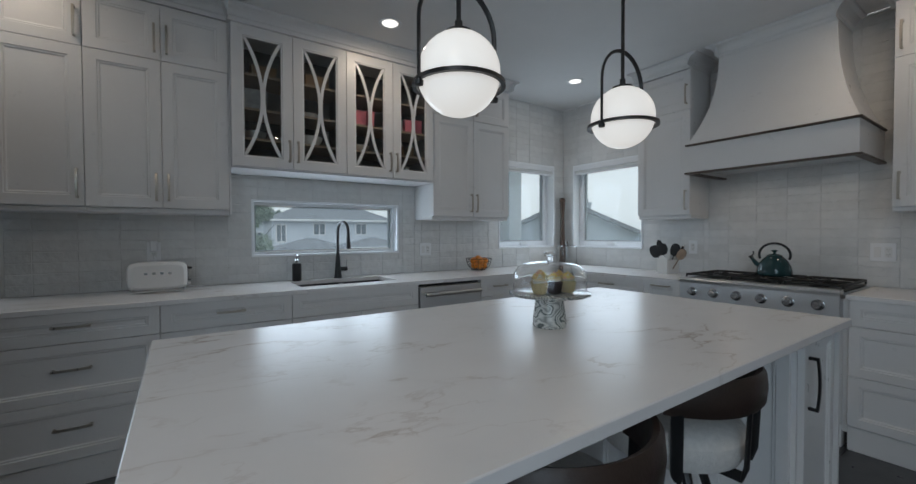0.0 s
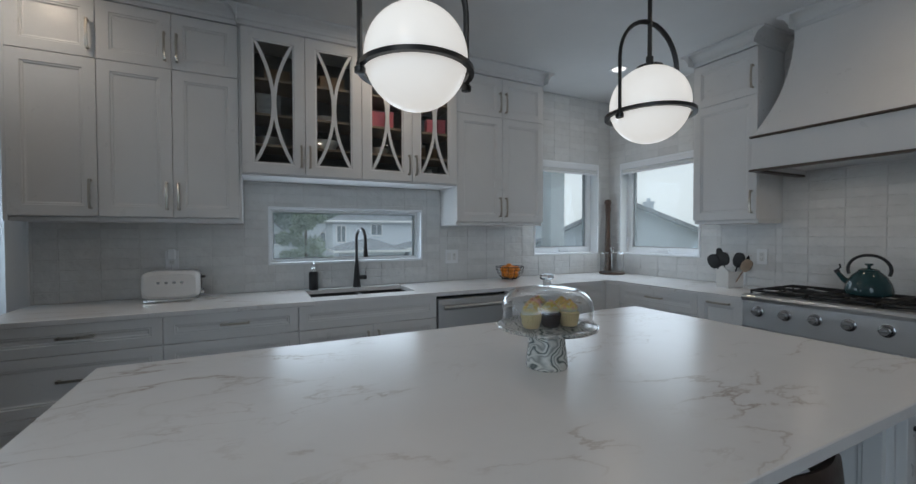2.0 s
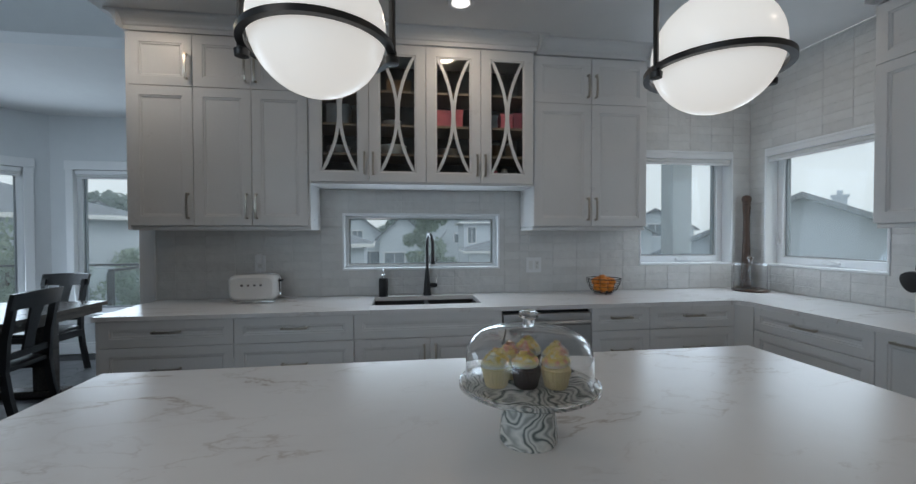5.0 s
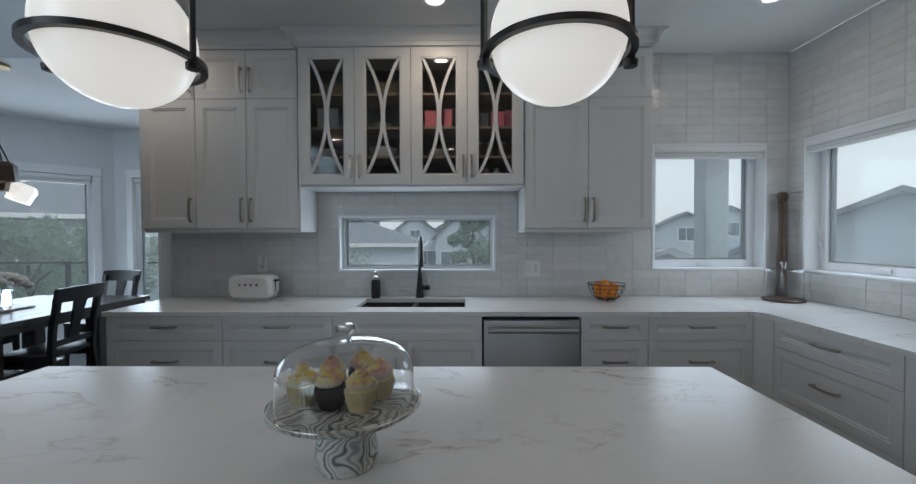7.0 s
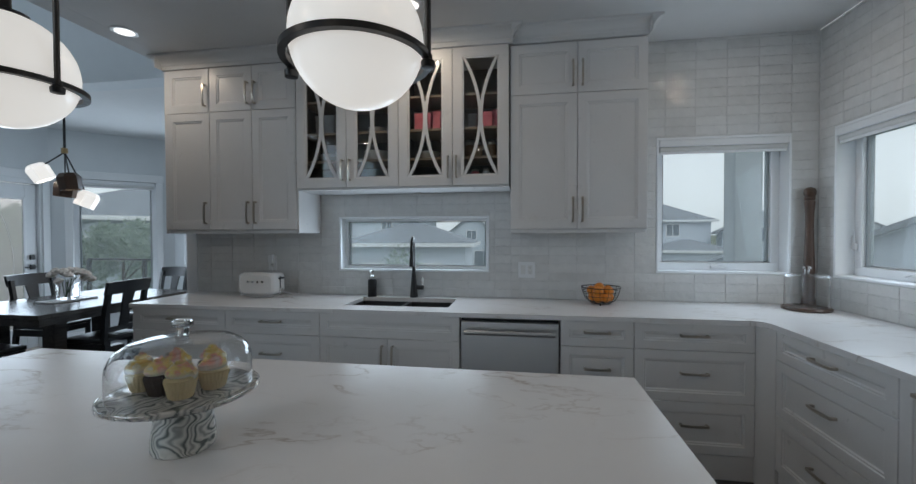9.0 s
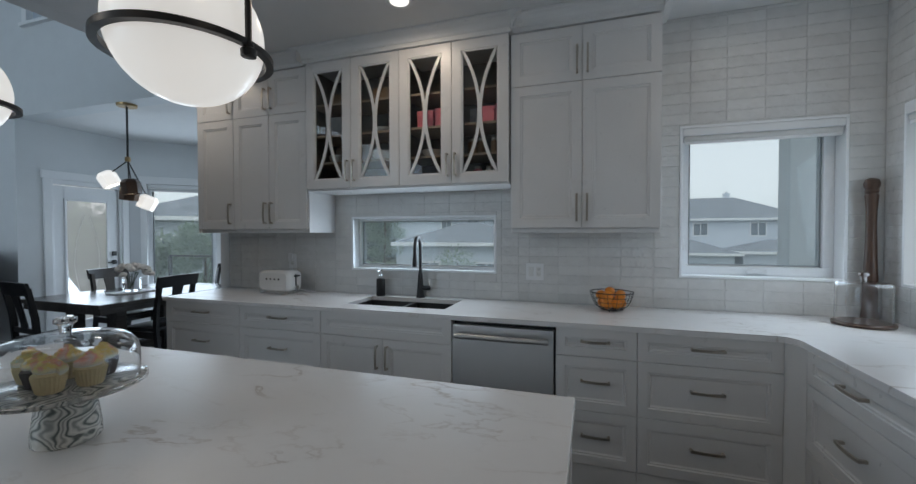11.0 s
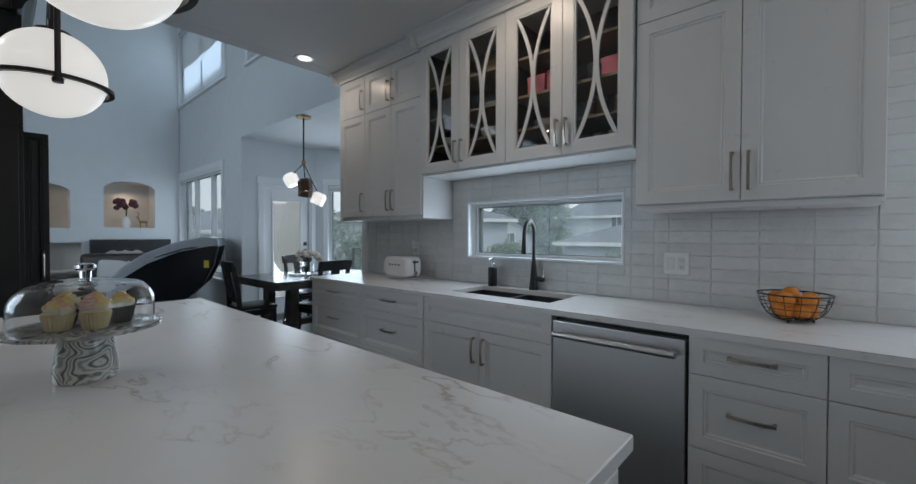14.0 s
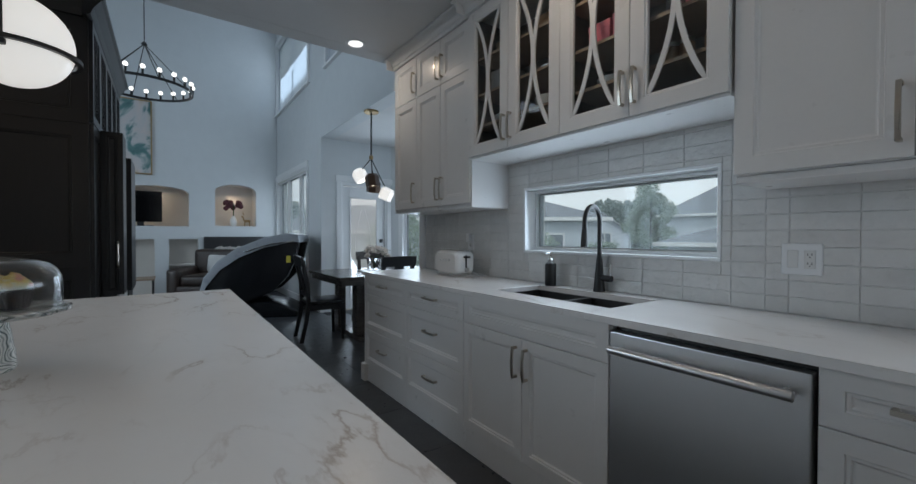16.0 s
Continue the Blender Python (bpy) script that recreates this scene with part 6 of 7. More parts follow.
ch = dining_chair()
ch.matrix_basis = pose(-2.42, 2.98, 0, 0, 0, -4)
for x, y, r in ((-1.93, 3.61, 94), (-2.5, 4.74, 176), (-3.02, 3.98, -88)):
    copy_thing(ch, pose(x, y, 0, 0, 0, r))


def flowers():
    c, z = (-2.40, 3.66), 0.7635
    t = thing("serving_tray", (*c, z), "pale stone tray under the vase on the table", "tray")
    bm = bm_new()
    box(bm, c[0] - 0.11, c[1] - 0.2, z, c[0] + 0.11, c[1] + 0.2, z + 0.014, bevel=0.004)
    part("slab", bm, M_TRIM, t)
    v = thing("flower_vase", (*c, z + 0.015), "cut-glass vase with a bunch of cream roses", "vase")
    bm = lathe(bm_new(), [(0.0, 0.0), (0.075, 0.0), (0.085, 0.02), (0.082, 0.13), (0.09, 0.15), (0.086, 0.15), (0.078, 0.13), (0.08, 0.025), (0.0, 0.012)], (*c, z + 0.015), 24, cap=False)
    part("vase", bm, M_GLASS, v)
    for k in range(26):
        a, r = random.uniform(0, 6.28), 0.18 * math.sqrt(random.random())
        h = z + 0.21 + 0.10 * (1 - (r / 0.18) ** 2) + random.uniform(-0.015, 0.015)
        bm = bm_new()
        for j in range(5):
            q = 0.040 - 0.006 * j
            lathe(bm, [(q * 0.55, -0.024), (q, -0.006 + 0.004 * j), (q * 0.88, 0.010 + 0.005 * j), (q * 0.6, 0.014 + 0.004 * j)], (random.uniform(-0.003, 0.003), random.uniform(-0.003, 0.003), 0), 9, cap=False)
        lathe(bm, [(0.0, -0.02), (0.012, -0.005), (0.011, 0.022), (0.0, 0.03)], (0, 0, 0), 8, cap=False)
        spot(bm, pose(c[0] + r * math.cos(a), c[1] + r * math.sin(a), h, random.uniform(-25, 25), random.uniform(-25, 25), 0))
        part("rose", bm, M_PETAL, v)
    bm = bm_new()
    for k in range(26):
        a, r = random.uniform(0, 6.28), random.uniform(0.06, 0.18)
        p = Vector((c[0] + r * math.cos(a), c[1] + r * math.sin(a), z + random.uniform(0.15, 0.28)))
        d = Vector((math.cos(a), math.sin(a), random.uniform(-0.2, 0.5))).normalized() * 0.05
        s = d.cross(Vector((0, 0, 1))).normalized() * 0.016
        vs = [bm.verts.new(q) for q in (p, p + d * 0.5 + s, p + d, p + d * 0.5 - s)]
        bm.faces.new(vs)
    for k in range(9):
        tube(bm, [(c[0] + random.uniform(-0.04, 0.04), c[1] + random.uniform(-0.04, 0.04), z + 0.03), (c[0] + random.uniform(-0.08, 0.08), c[1] + random.uniform(-0.08, 0.08), z + 0.21)], 0.003, 5)
    part("foliage", bm, M_LEAFD, v, "green stems and leaves", smooth=None)


flowers()


def gem_shade(bm, size):
    """A faceted shade, open below, mouth at -z."""
    n = 6
    rings = []
    for r, z in ((0.6, 0.75), (0.86, 0.4), (0.8, -0.75), (0.72, -0.75), (0.78, 0.36), (0.5, 0.66)):
        rings.append([bm.verts.new((size * r * math.cos(2 * math.pi * i / n), size * r * math.sin(2 * math.pi * i / n), size * z)) for i in range(n)])
    for A, B in zip(rings, rings[1:]):
        for i in range(n):
            bm.faces.new((A[i], A[(i + 1) % n], B[(i + 1) % n], B[i]))
    bm.faces.new(rings[0]), bm.faces.new(rings[-1][::-1])
    return bm


def dining_pendant():
    c = (-2.24, 3.535)
    t = thing("cluster_pendant", (*c, 1.7), "brass cluster pendant with faceted white and wooden shades", "pendant light")
    part("canopy", lathe(bm_new(), [(0.085, -0.025), (0.09, -0.02), (0.09, 0.0)], (*c, ZC), 28), M_BRASS, t)
    part("stem", tube(bm_new(), [(*c, ZC - 0.02), (*c, 2.20)], 0.01, 10), M_BLACK, t)
    part("collar", lathe(bm_new(), [(0.022, 2.16), (0.025, 2.165), (0.025, 2.205), (0.018, 2.21)], (*c, 0), 18), M_BRASS, t)
    toward = Vector((0.71, -0.70, 0))
    for dx, dy, z, mat, tilt in ((-0.175, -0.075, 1.976, M_SHADE, 28), (-0.04, 0.225, 1.75, M_SHADE, -24), (0.075, -0.02, 1.894, M_WALNUT, 8), (-0.09, 0.07, 1.84, M_WALNUT, -6)):
        p = Vector((c[0] + dx, c[1] + dy, z))
        part("arm", tube(bm_new(), [(*c, 2.17), tuple(p + Vector((0, 0, 0.05)))], 0.006, 8), M_BLACK, t)
        m = Matrix.Translation(p) @ Matrix.Rotation(radians(tilt), 4, toward)
        s = part("shade", spot(gem_shade(bm_new(), 0.103), m), mat, t, "glowing faceted white glass shade" if mat is M_SHADE else "faceted brown wooden shade", smooth=None)
        part("bulb", spot(ball(bm_new(), (0, 0, -0.035), 0.036, 14, 9), m), M_BULB, s, "lit round bulb")


dining_pendant()

# ---------------------------------------------------------------- living room
def pantry():
    """Tall espresso cabinets: end panel towards the kitchen, fronts facing the window wall."""
    M = M_DARKWOOD
    x1, x0, yf, yb = -0.90, -2.70, 1.08, 0.30
    t = thing("tall_cabinet", ((x0 + x1) / 2, (yf + yb) / 2, 0), "tall espresso-stained wooden cabinet with glazed top doors and crown", "cabinet")
    bm = bm_new()
    box(bm, x0, yb, 0, x1, yf, 2.56)
    part("body", bm, M, t, smooth=None)
    FX = Matrix(((0, 0, 1, x1), (1, 0, 0, 0), (0, 1, 0, 0), (0, 0, 0, 1)))
    for a, b in ((0.10, 1.02), (1.02, 1.90), (1.90, 2.55)):
        part("end_panel", spot(panel_front(bm_new(), yb, yf, a, b, 0.08), FX), M, t, smooth=None)
    FY = Matrix(((-1, 0, 0, 0), (0, 0, 1, yf), (0, 1, 0, 0), (0, 0, 0, 1)))
    for k in range(5):
        a = -x1 + k * 0.36
        d = part("upper_door", spot(loops(bm_new(), a, a + 0.36, 1.92, 2.55, [(0, 0), (0, 0.02), (0.05, 0.02), (0.05, 0.0)], True), FY), M, t, smooth=None)
        bm = bm_new()
        box(bm, a + 0.05, 1.97, 0.006, a + 0.31, 2.5, 0.012)
        part("glass_pane", spot(bm, FY), M_DARKPANE, d, "dark reflecting glass pane", smooth=None)
        bm = bm_new()
        for j in range(1, 4):
            box(bm, a + 0.05 + j * 0.065 - 0.006, 1.97, 0.012, a + 0.05 + j * 0.065 + 0.006, 2.5, 0.018)
        part("mullion", spot(bm, FY), M, d, smooth=None)
        part("door", spot(panel_front(bm_new(), a, a + 0.36, 0.1, 1.91, 0.06), FY), M, t, smooth=None)
    bm = bm_new()
    prof = [(0.0, 2.55), (0.02, 2.56), (0.035, 2.60), (0.07, 2.65), (0.085, 2.66), (0.085, 2.69), (-0.02, 2.69), (-0.02, 2.55)]
    sweep(bm, [(yf + p, q) for p, q in prof], "x", x0, x1 + 0.085)
    sweep(bm, [(x1 + p, q) for p, q in prof], "y", yb, yf)
    part("crown", bm, M, t, smooth=None)
    t2 = thing("pantry_cabinet", (-1.55, 1.15, 0), "lower espresso-stained cabinet with a steel handle beside the tall one", "cabinet")
    bm = bm_new()
    box(bm, -1.44, yf + 0.021, 0.80, -1.212, 1.222, 1.93)
    part("body", bm, M, t2, smooth=None)
    bm = bm_new()
    box(bm, -1.43, yf + 0.021, 0.0, -1.23, 1.18, 0.80)
    part("base", bm, M, t2, smooth=None)
    FX2 = Matrix(((0, 0, 1, -1.212), (1, 0, 0, 0), (0, 1, 0, 0), (0, 0, 0, 1)))
    d = part("door", spot(panel_front(bm_new(), yf + 0.021, 1.222, 0.8, 1.93, 0.03), FX2), M, t2, smooth=None)
    bm = tube(bm_new(), [(-1.195, 1.19, 0.99), (-1.165, 1.19, 1.01), (-1.165, 1.19, 1.15), (-1.195, 1.19, 1.17)], 0.007, 8)
    part("handle", bm, M_NICKEL, d, "curved steel handle")
    bm = bm_new()
    box(bm, -2.1, yf + 0.021, 0.78, -1.62, 1.243, 1.82)
    solo("dark_cabinet", bm, M, "espresso-stained cabinet in the living room", "cabinet", smooth=None)
    bm = bm_new()
    box(bm, -2.08, yf + 0.021, 0.0, -1.64, 1.22, 0.779)
    solo("cabinet_plinth", bm, M, "dark cabinet base in the living room", "cabinet", smooth=None)
    bm = bm_new()
    box(bm, -1.605, yf + 0.022, 0.0, -1.46, 1.215, 0.795, bevel=0.01)
    solo("metal_bin", bm, M_STEEL, "tall grey metal bin between the dark cabinets", "bin")


M_DARKPANE = Mat("dark_reflecting_glass", (0.02, 0.025, 0.03), 0.05).m
pantry()


def wheel_chandelier():
    c = (-5.0, 1.22, 3.36)
    t = thing("ring_chandelier", c, "black iron ring chandelier with lit candle bulbs", "chandelier")
    R = 0.59
    part("ring", lathe(bm_new(), [(R - 0.008, -0.018), (R + 0.008, -0.018), (R + 0.008, 0.018), (R - 0.008, 0.018), (R - 0.008, -0.018)], c, 64, cap=False), M_BLACK, t, smooth=30)
    hub = (c[0], c[1], c[2] + 0.63)
    part("hub", lathe(bm_new(), [(0.0, -0.03), (0.03, -0.02), (0.04, 0.0), (0.02, 0.03), (0.0, 0.04)], hub, 16, cap=False), M_BLACK, t)
    for k in range(6):
        a = 2 * math.pi * k / 6 + 0.3
        part("rod", tube(bm_new(), [hub, (c[0] + R * math.cos(a), c[1] + R * math.sin(a), c[2])], 0.006, 6), M_BLACK, t)
    part("chain", tube(bm_new(), [hub, (c[0], c[1], ZH)], 0.006, 6), M_BLACK, t)
    for k in range(20):
        a = 2 * math.pi * k / 20
        p = (c[0] + R * math.cos(a), c[1] + R * math.sin(a), c[2] + 0.018)
        cd = part("candle", lathe(bm_new(), [(0.014, 0), (0.014, 0.07)], p, 8), M_BLACK, t)
        part("bulb", ball(bm_new(), (p[0], p[1], p[2] + 0.1), 0.03, 10, 7), M_BULBW, cd, "small lit bulb")


M_BULBW = glow("lit_candle_bulb", (1.0, 0.95, 0.88), 2.2)
wheel_chandelier()


def art():
    x = XL + 0.004
    y0, y1, z0, z1 = 0.30, 1.235, 2.37, 3.70
    t = thing("framed_painting", (x, (y0 + y1) / 2, z0), "abstract painting in teal and blush in a thin gold frame", "painting")
    bm = bm_new()
    box(bm, x, y0, z0, x + 0.03, y1, z1)
    k = Mat("abstract_paint", (0.6, 0.6, 0.6), 0.5)
    v = k.coords((1, 1.3, 1))
    n = k.noise(1.7, 4, v, 0.55, 0.7)
    k.to(k.ramp(n, [(0.30, (0.03, 0.12, 0.13)), (0.42, (0.12, 0.24, 0.24)), (0.48, (0.55, 0.55, 0.55)), (0.58, (0.62, 0.56, 0.54)), (0.7, (0.55, 0.48, 0.36))]), "Base Color")
    part("canvas", bm, k.m, t, smooth=None)
    bm = bm_new()
    for b in ((y0 - 0.02, z0 - 0.02, y1 + 0.02, z0), (y0 - 0.02, z1, y1 + 0.02, z1 + 0.02), (y0 - 0.02, z0, y0, z1), (y1, z0, y1 + 0.02, z1)):
        box(bm, x, b[0], b[1], x + 0.045, b[2], b[3])
    part("frame", bm, M_BRASS, t, smooth=None)


art()


def television():
    t = thing("television", (-7.3, 1.0, 1.39), "flat black television on a stand in the niche", "television")
    bm = bm_new()
    box(bm, -7.20, 0.45, 1.47, -7.16, 1.40, 2.05, bevel=0.006)
    part("screen", bm, Mat("black_screen", (0.004, 0.004, 0.005), 0.12).m, t)
    bm = bm_new()
    box(bm, -7.23, 1.02, 1.392, -7.15, 1.12, 1.47)
    box(bm, -7.25, 0.85, 1.391, -7.12, 1.28, 1.40, bevel=0.003)
    part("stand", bm, M_BLACK, t)


television()


def fireplace():
    t = thing("fireplace", (-7.0, 2.66, 0), "black slate fireplace surround against the wall", "fireplace")
    x = XL + 0.003
    bm = bm_new()
    box(bm, x, 2.07, 0.90, x + 0.10, 3.26, 1.19, bevel=0.004)
    part("lintel", bm, M_SLATE, t, smooth=None)
    for a, b in ((2.07, 2.30), (3.03, 3.26)):
        bm = bm_new()
        box(bm, x, a, 0.0, x + 0.10, b, 0.899, bevel=0.004)
        part("jamb", bm, M_SLATE, t, smooth=None)
    bm = bm_new()
    box(bm, x, 2.301, 0.0, x + 0.02, 3.029, 0.899)
    part("firebox", bm, M_BLACK, t, smooth=None)


M_SLATE = plain("black_slate", (0.022, 0.022, 0.024), 0.45, vary=0.25, scale=12, bump=0.2)
fireplace()


def niche_decor():
    z = 1.4115
    t = thing("flower_vase", (-7.3, 2.62, z), "white vase with a bunch of dark red flowers", "vase")
    part("vase", lathe(bm_new(), [(0.05, 0), (0.07, 0.06), (0.06, 0.14), (0.03, 0.2), (0.035, 0.22)], (-7.3, 2.62, z), 20), M_CERAMIC, t)
    red = plain("dark_red_petal", (0.10, 0.03, 0.04), 0.7, vary=0.3, scale=30)
    for k in range(14):
        bm = ball(bm_new(), (-7.3 + random.uniform(-0.08, 0.08), 2.62 + random.uniform(-0.14, 0.14), z + 0.45 + random.uniform(-0.1, 0.1)), random.uniform(0.04, 0.06), 9, 6)
        for v in bm.verts:
            v.co += Vector((random.uniform(-1, 1), random.uniform(-1, 1), random.uniform(-1, 1))) * 0.009
        part("bloom", bm, red, t, smooth=None)
    part("stems", tube(bm_new(), [(-7.3, 2.62, z + 0.18), (-7.3, 2.63, z + 0.45)], 0.012, 6), M_LEAFD, t)
    t = thing("deer_figurine", (-7.28, 2.9, z), "small gold deer figurine in the niche", "figurine")
    bm = bm_new()
    for dy in (-0.05, 0.05):
        for dx in (-0.015, 0.015):
            tube(bm, [(-7.28 + dx, 2.88 + dy, z), (-7.28 + dx, 2.88 + dy * 0.9, z + 0.09)], 0.007, 6)
    tube(bm, [(-7.28, 2.82, z + 0.11), (-7.28, 2.88, z + 0.115), (-7.28, 2.94, z + 0.11)], 0.026, 8)
    tube(bm, [(-7.28, 2.82, z + 0.12), (-7.28, 2.80, z + 0.2), (-7.28, 2.77, z + 0.21)], 0.014, 8)
    for s in (-1, 1):
        tube(bm, [(-7.28, 2.80, z + 0.21), (-7.28 + s * 0.02, 2.81, z + 0.26), (-7.28 + s * 0.035, 2.79, z + 0.31)], 0.004, 5)
    part("figure", bm, M_BRASS, t)


niche_decor()


def niche_arch(name, y0, y1, z0, rise):
    """A shallow arched head across the top of a niche."""
    bm = bm_new()
    n = 16
    top = z0 + rise
    A, B = [], []
    for x, ring in ((XL - 0.1195, A), (XL - 0.001, B)):
        for i in range(n + 1):
            f = 2 * i / n - 1
            y = y0 + (y1 - y0) * i / n
            ring.append((bm.verts.new((x, y, z0 + rise * math.sqrt(max(0.0, 1 - f * f * 0.98)) - 0.001)), bm.verts.new((x, y, top + 0.001))))
    for i in range(n):
        bm.faces.new((A[i][0], A[i][1], A[i + 1][1], A[i + 1][0]))
        bm.faces.new((B[i][0], B[i + 1][0], B[i + 1][1], B[i][1]))
        bm.faces.new((A[i][0], A[i + 1][0], B[i + 1][0], B[i][0]))
    solo(name, bm, M_WALL, "arched plaster head of a wall niche", "trim", kind="structure", smooth=None)


niche_arch("trim_niche_arch_1", 2.27, 3.03, 2.12, 0.15)
niche_arch("trim_niche_arch_2", 0.75, 1.83, 2.02, 0.14)
for y in (2.65, 1.3):
    lamp("niche_lamp", (XL - 0.3, y, 2.10), 0.8, 0.04, (1.0, 0.78, 0.55), "AREA")


def massage_chair():
    """A reclined shell chair: side profile swept across its width."""
    t = thing("massage_chair", (-4.45, 2.55, 0), "large reclining massage chair with grey shell and black sides", "armchair")
    L = [(-0.55, 0.34), (-0.48, 0.60), (-0.30, 0.84), (-0.05, 1.02), (0.30, 1.17), (0.62, 1.24), (0.78, 1.22), (0.80, 1.12), (0.74, 0.86), (0.62, 0.60), (0.40, 0.38), (0.05, 0.24), (-0.35, 0.18), (-0.50, 0.24)]
    d = Vector((0.42, 0.91, 0)).normalized()
    s = Vector((d.y, -d.x, 0))
    m = Matrix(((d.x, s.x, 0, -4.45), (d.y, s.y, 0, 2.50), (0, 0, 1, 0), (0, 0, 0, 1)))

    def slab(pts, a, b, bevel=0.03):
        bm = bm_new()
        A, B = [bm.verts.new((p, a, q)) for p, q in pts], [bm.verts.new((p, b, q)) for p, q in pts]
        n = len(pts)
        fs = [bm.faces.new(A[::-1]), bm.faces.new(B)] + [bm.faces.new((A[i], A[(i + 1) % n], B[(i + 1) % n], B[i])) for i in range(n)]
        bmesh.ops.bevel(bm, geom=list({e for f in fs for e in f.edges}), offset=bevel, segments=3, affect="EDGES", profile=0.6)
        return spot(bm, m)
    part("side_shell", slab(L, 0.26, 0.40), M_BLACKGLOSS, t, "glossy black side shell")
    part("side_shell", slab(L, -0.40, -0.26), M_BLACKGLOSS, t, "glossy black side shell")
    top = [(p, q) for p, q in L[:7]]
    cap = top + [(p + 0.02, q - 0.12) for p, q in top[::-1]]
    part("grey_shell", slab([(p * 1.01, q + 0.012) for p, q in cap], -0.43, 0.43, 0.02), M_GREYSHELL, t, "satin grey upper shell")
    part("seat_pad", slab([(-0.5, 0.36), (-0.36, 0.62), (0.2, 0.92), (0.6, 1.05), (0.55, 0.75), (0.1, 0.42), (-0.4, 0.25)], -0.25, 0.25), M_LEATHERBLK, t, "black leather seat pad")
    part("chrome_strip", slab([(0.05, 0.985), (0.40, 1.10), (0.74, 1.145), (0.74, 1.125), (0.40, 1.08), (0.05, 0.965)], 0.395, 0.437, 0.004), M_CHROME, t, "thin chrome trim strip")
    part("base", slab([(-0.2, 0.0), (0.75, 0.0), (0.78, 0.08), (0.55, 0.2), (0.2, 0.26), (-0.15, 0.2)], -0.33, 0.33), M_BLACKGLOSS, t, "glossy black base")
    bm = bm_new()
    box(bm, 0.62, 0.401, 0.82, 0.68, 0.405, 0.92)
    part("warning_label", spot(bm, m), M_YELLOW, t, "small yellow and white label", smooth=None)


M_BLACKGLOSS = plain("glossy_black_plastic", (0.010, 0.011, 0.013), 0.22, vary=0.1)
M_GREYSHELL = plain("satin_grey_plastic", (0.30, 0.32, 0.35), 0.3, vary=0.05)
M_LEATHERBLK = plain("black_leather", (0.012, 0.012, 0.013), 0.4, vary=0.2, bump=0.2, bscale=200)
M_YELLOW = plain("yellow_label", (0.5, 0.42, 0.05), 0.5)
massage_chair()


def sofa():
    t = thing("leather_armchair", (-6.15, 2.2, 0), "dark brown leather armchair with a throw and cushions", "armchair")
    m = pose(-6.15, 2.2, 0, 0, 0, 60)
    def cushion(name, b, bev, mat=M_LEATHER, label=""):
        bm = box(bm_new(), *b, bevel=bev, seg=3)
        return part(name, spot(bm, m), mat, t, label)
    cushion("base", (-0.55, -0.45, 0.06, 0.55, 0.45, 0.34), 0.04)
    cushion("seat_cushion", (-0.38, -0.47, 0.342, 0.38, 0.25, 0.52), 0.06)
    cushion("arm", (-0.62, -0.46, 0.06, -0.40, 0.4, 0.64), 0.08)
    cushion("arm", (0.40, -0.46, 0.06, 0.62, 0.4, 0.64), 0.08)
    cushion("back_cushion", (-0.5, 0.2, 0.35, 0.5, 0.48, 0.96), 0.09)
    bm = box(bm_new(), -0.2, -0.1, 0.52, 0.25, 0.05, 0.86, bevel=0.06, seg=3)
    c = solo("throw_cushion", spot(bm, m @ pose(0, 0.02, 0.02, -18, 0, 8)), M_BLIND, "pale patterned cushion on the armchair", "cushion")
    bm = bm_new()
    n = 10
    grid = [[bm.verts.new((-0.15 + 0.5 * i / n, 0.16 + 0.36 * j / n, 1.0 - 1.6 * abs(j / n - 0.45) ** 2 + 0.02 * math.sin(i * 1.9 + j) )) for j in range(n + 1)] for i in range(n + 1)]
    for i in range(n):
        for j in range(n):
            bm.faces.new((grid[i][j], grid[i + 1][j], grid[i + 1][j + 1], grid[i][j + 1]))
    bmesh.ops.solidify(bm, geom=bm.faces[:], thickness=0.025)
    solo("throw_blanket", spot(bm, m), M_BOUCLE, "grey-white throw blanket over the chair back", "blanket")


sofa()


def side_table():
    t = thing("side_table", (-6.4, 0.95, 0), "low dark metal side table", "table")
    bm = bm_new()
    box(bm, -6.7, 0.7, 0.45, -6.1, 1.3, 0.475, bevel=0.003)
    part("top", bm, M_BEIGE, t)
    for x in (-6.67, -6.13):
        for y in (0.73, 1.27):
            part("leg", tube(bm_new(), [(x, y, 0), (x, y, 0.45)], 0.012, 6), M_BLACK, t)


side_table()

# ---------------------------------------------------------------- outside
GZ = -3.2
M_GRASS = plain("dull_lawn", (0.075, 0.095, 0.05), 0.95, vary=0.4, scale=1.2, bump=0.4, bscale=30)
M_STUCCO = plain("white_stucco", (0.60, 0.65, 0.72), 0.9, vary=0.05, scale=3, bump=0.2, bscale=60)
M_STUCCOG = plain("grey_blue_siding", (0.52, 0.57, 0.63), 0.85, vary=0.08, scale=3)
M_ROOF = plain("grey_shingle_roof", (0.19, 0.21, 0.24), 0.9, vary=0.2, scale=2.0, bump=0.4, bscale=12)
M_ROOFD = plain("dark_shingle_roof", (0.19, 0.21, 0.235), 0.9, vary=0.2, scale=2.0, bump=0.4, bscale=12)
M_HOUSEGLASS = Mat("house_window_glass", (0.16, 0.19, 0.22), 0.08).m
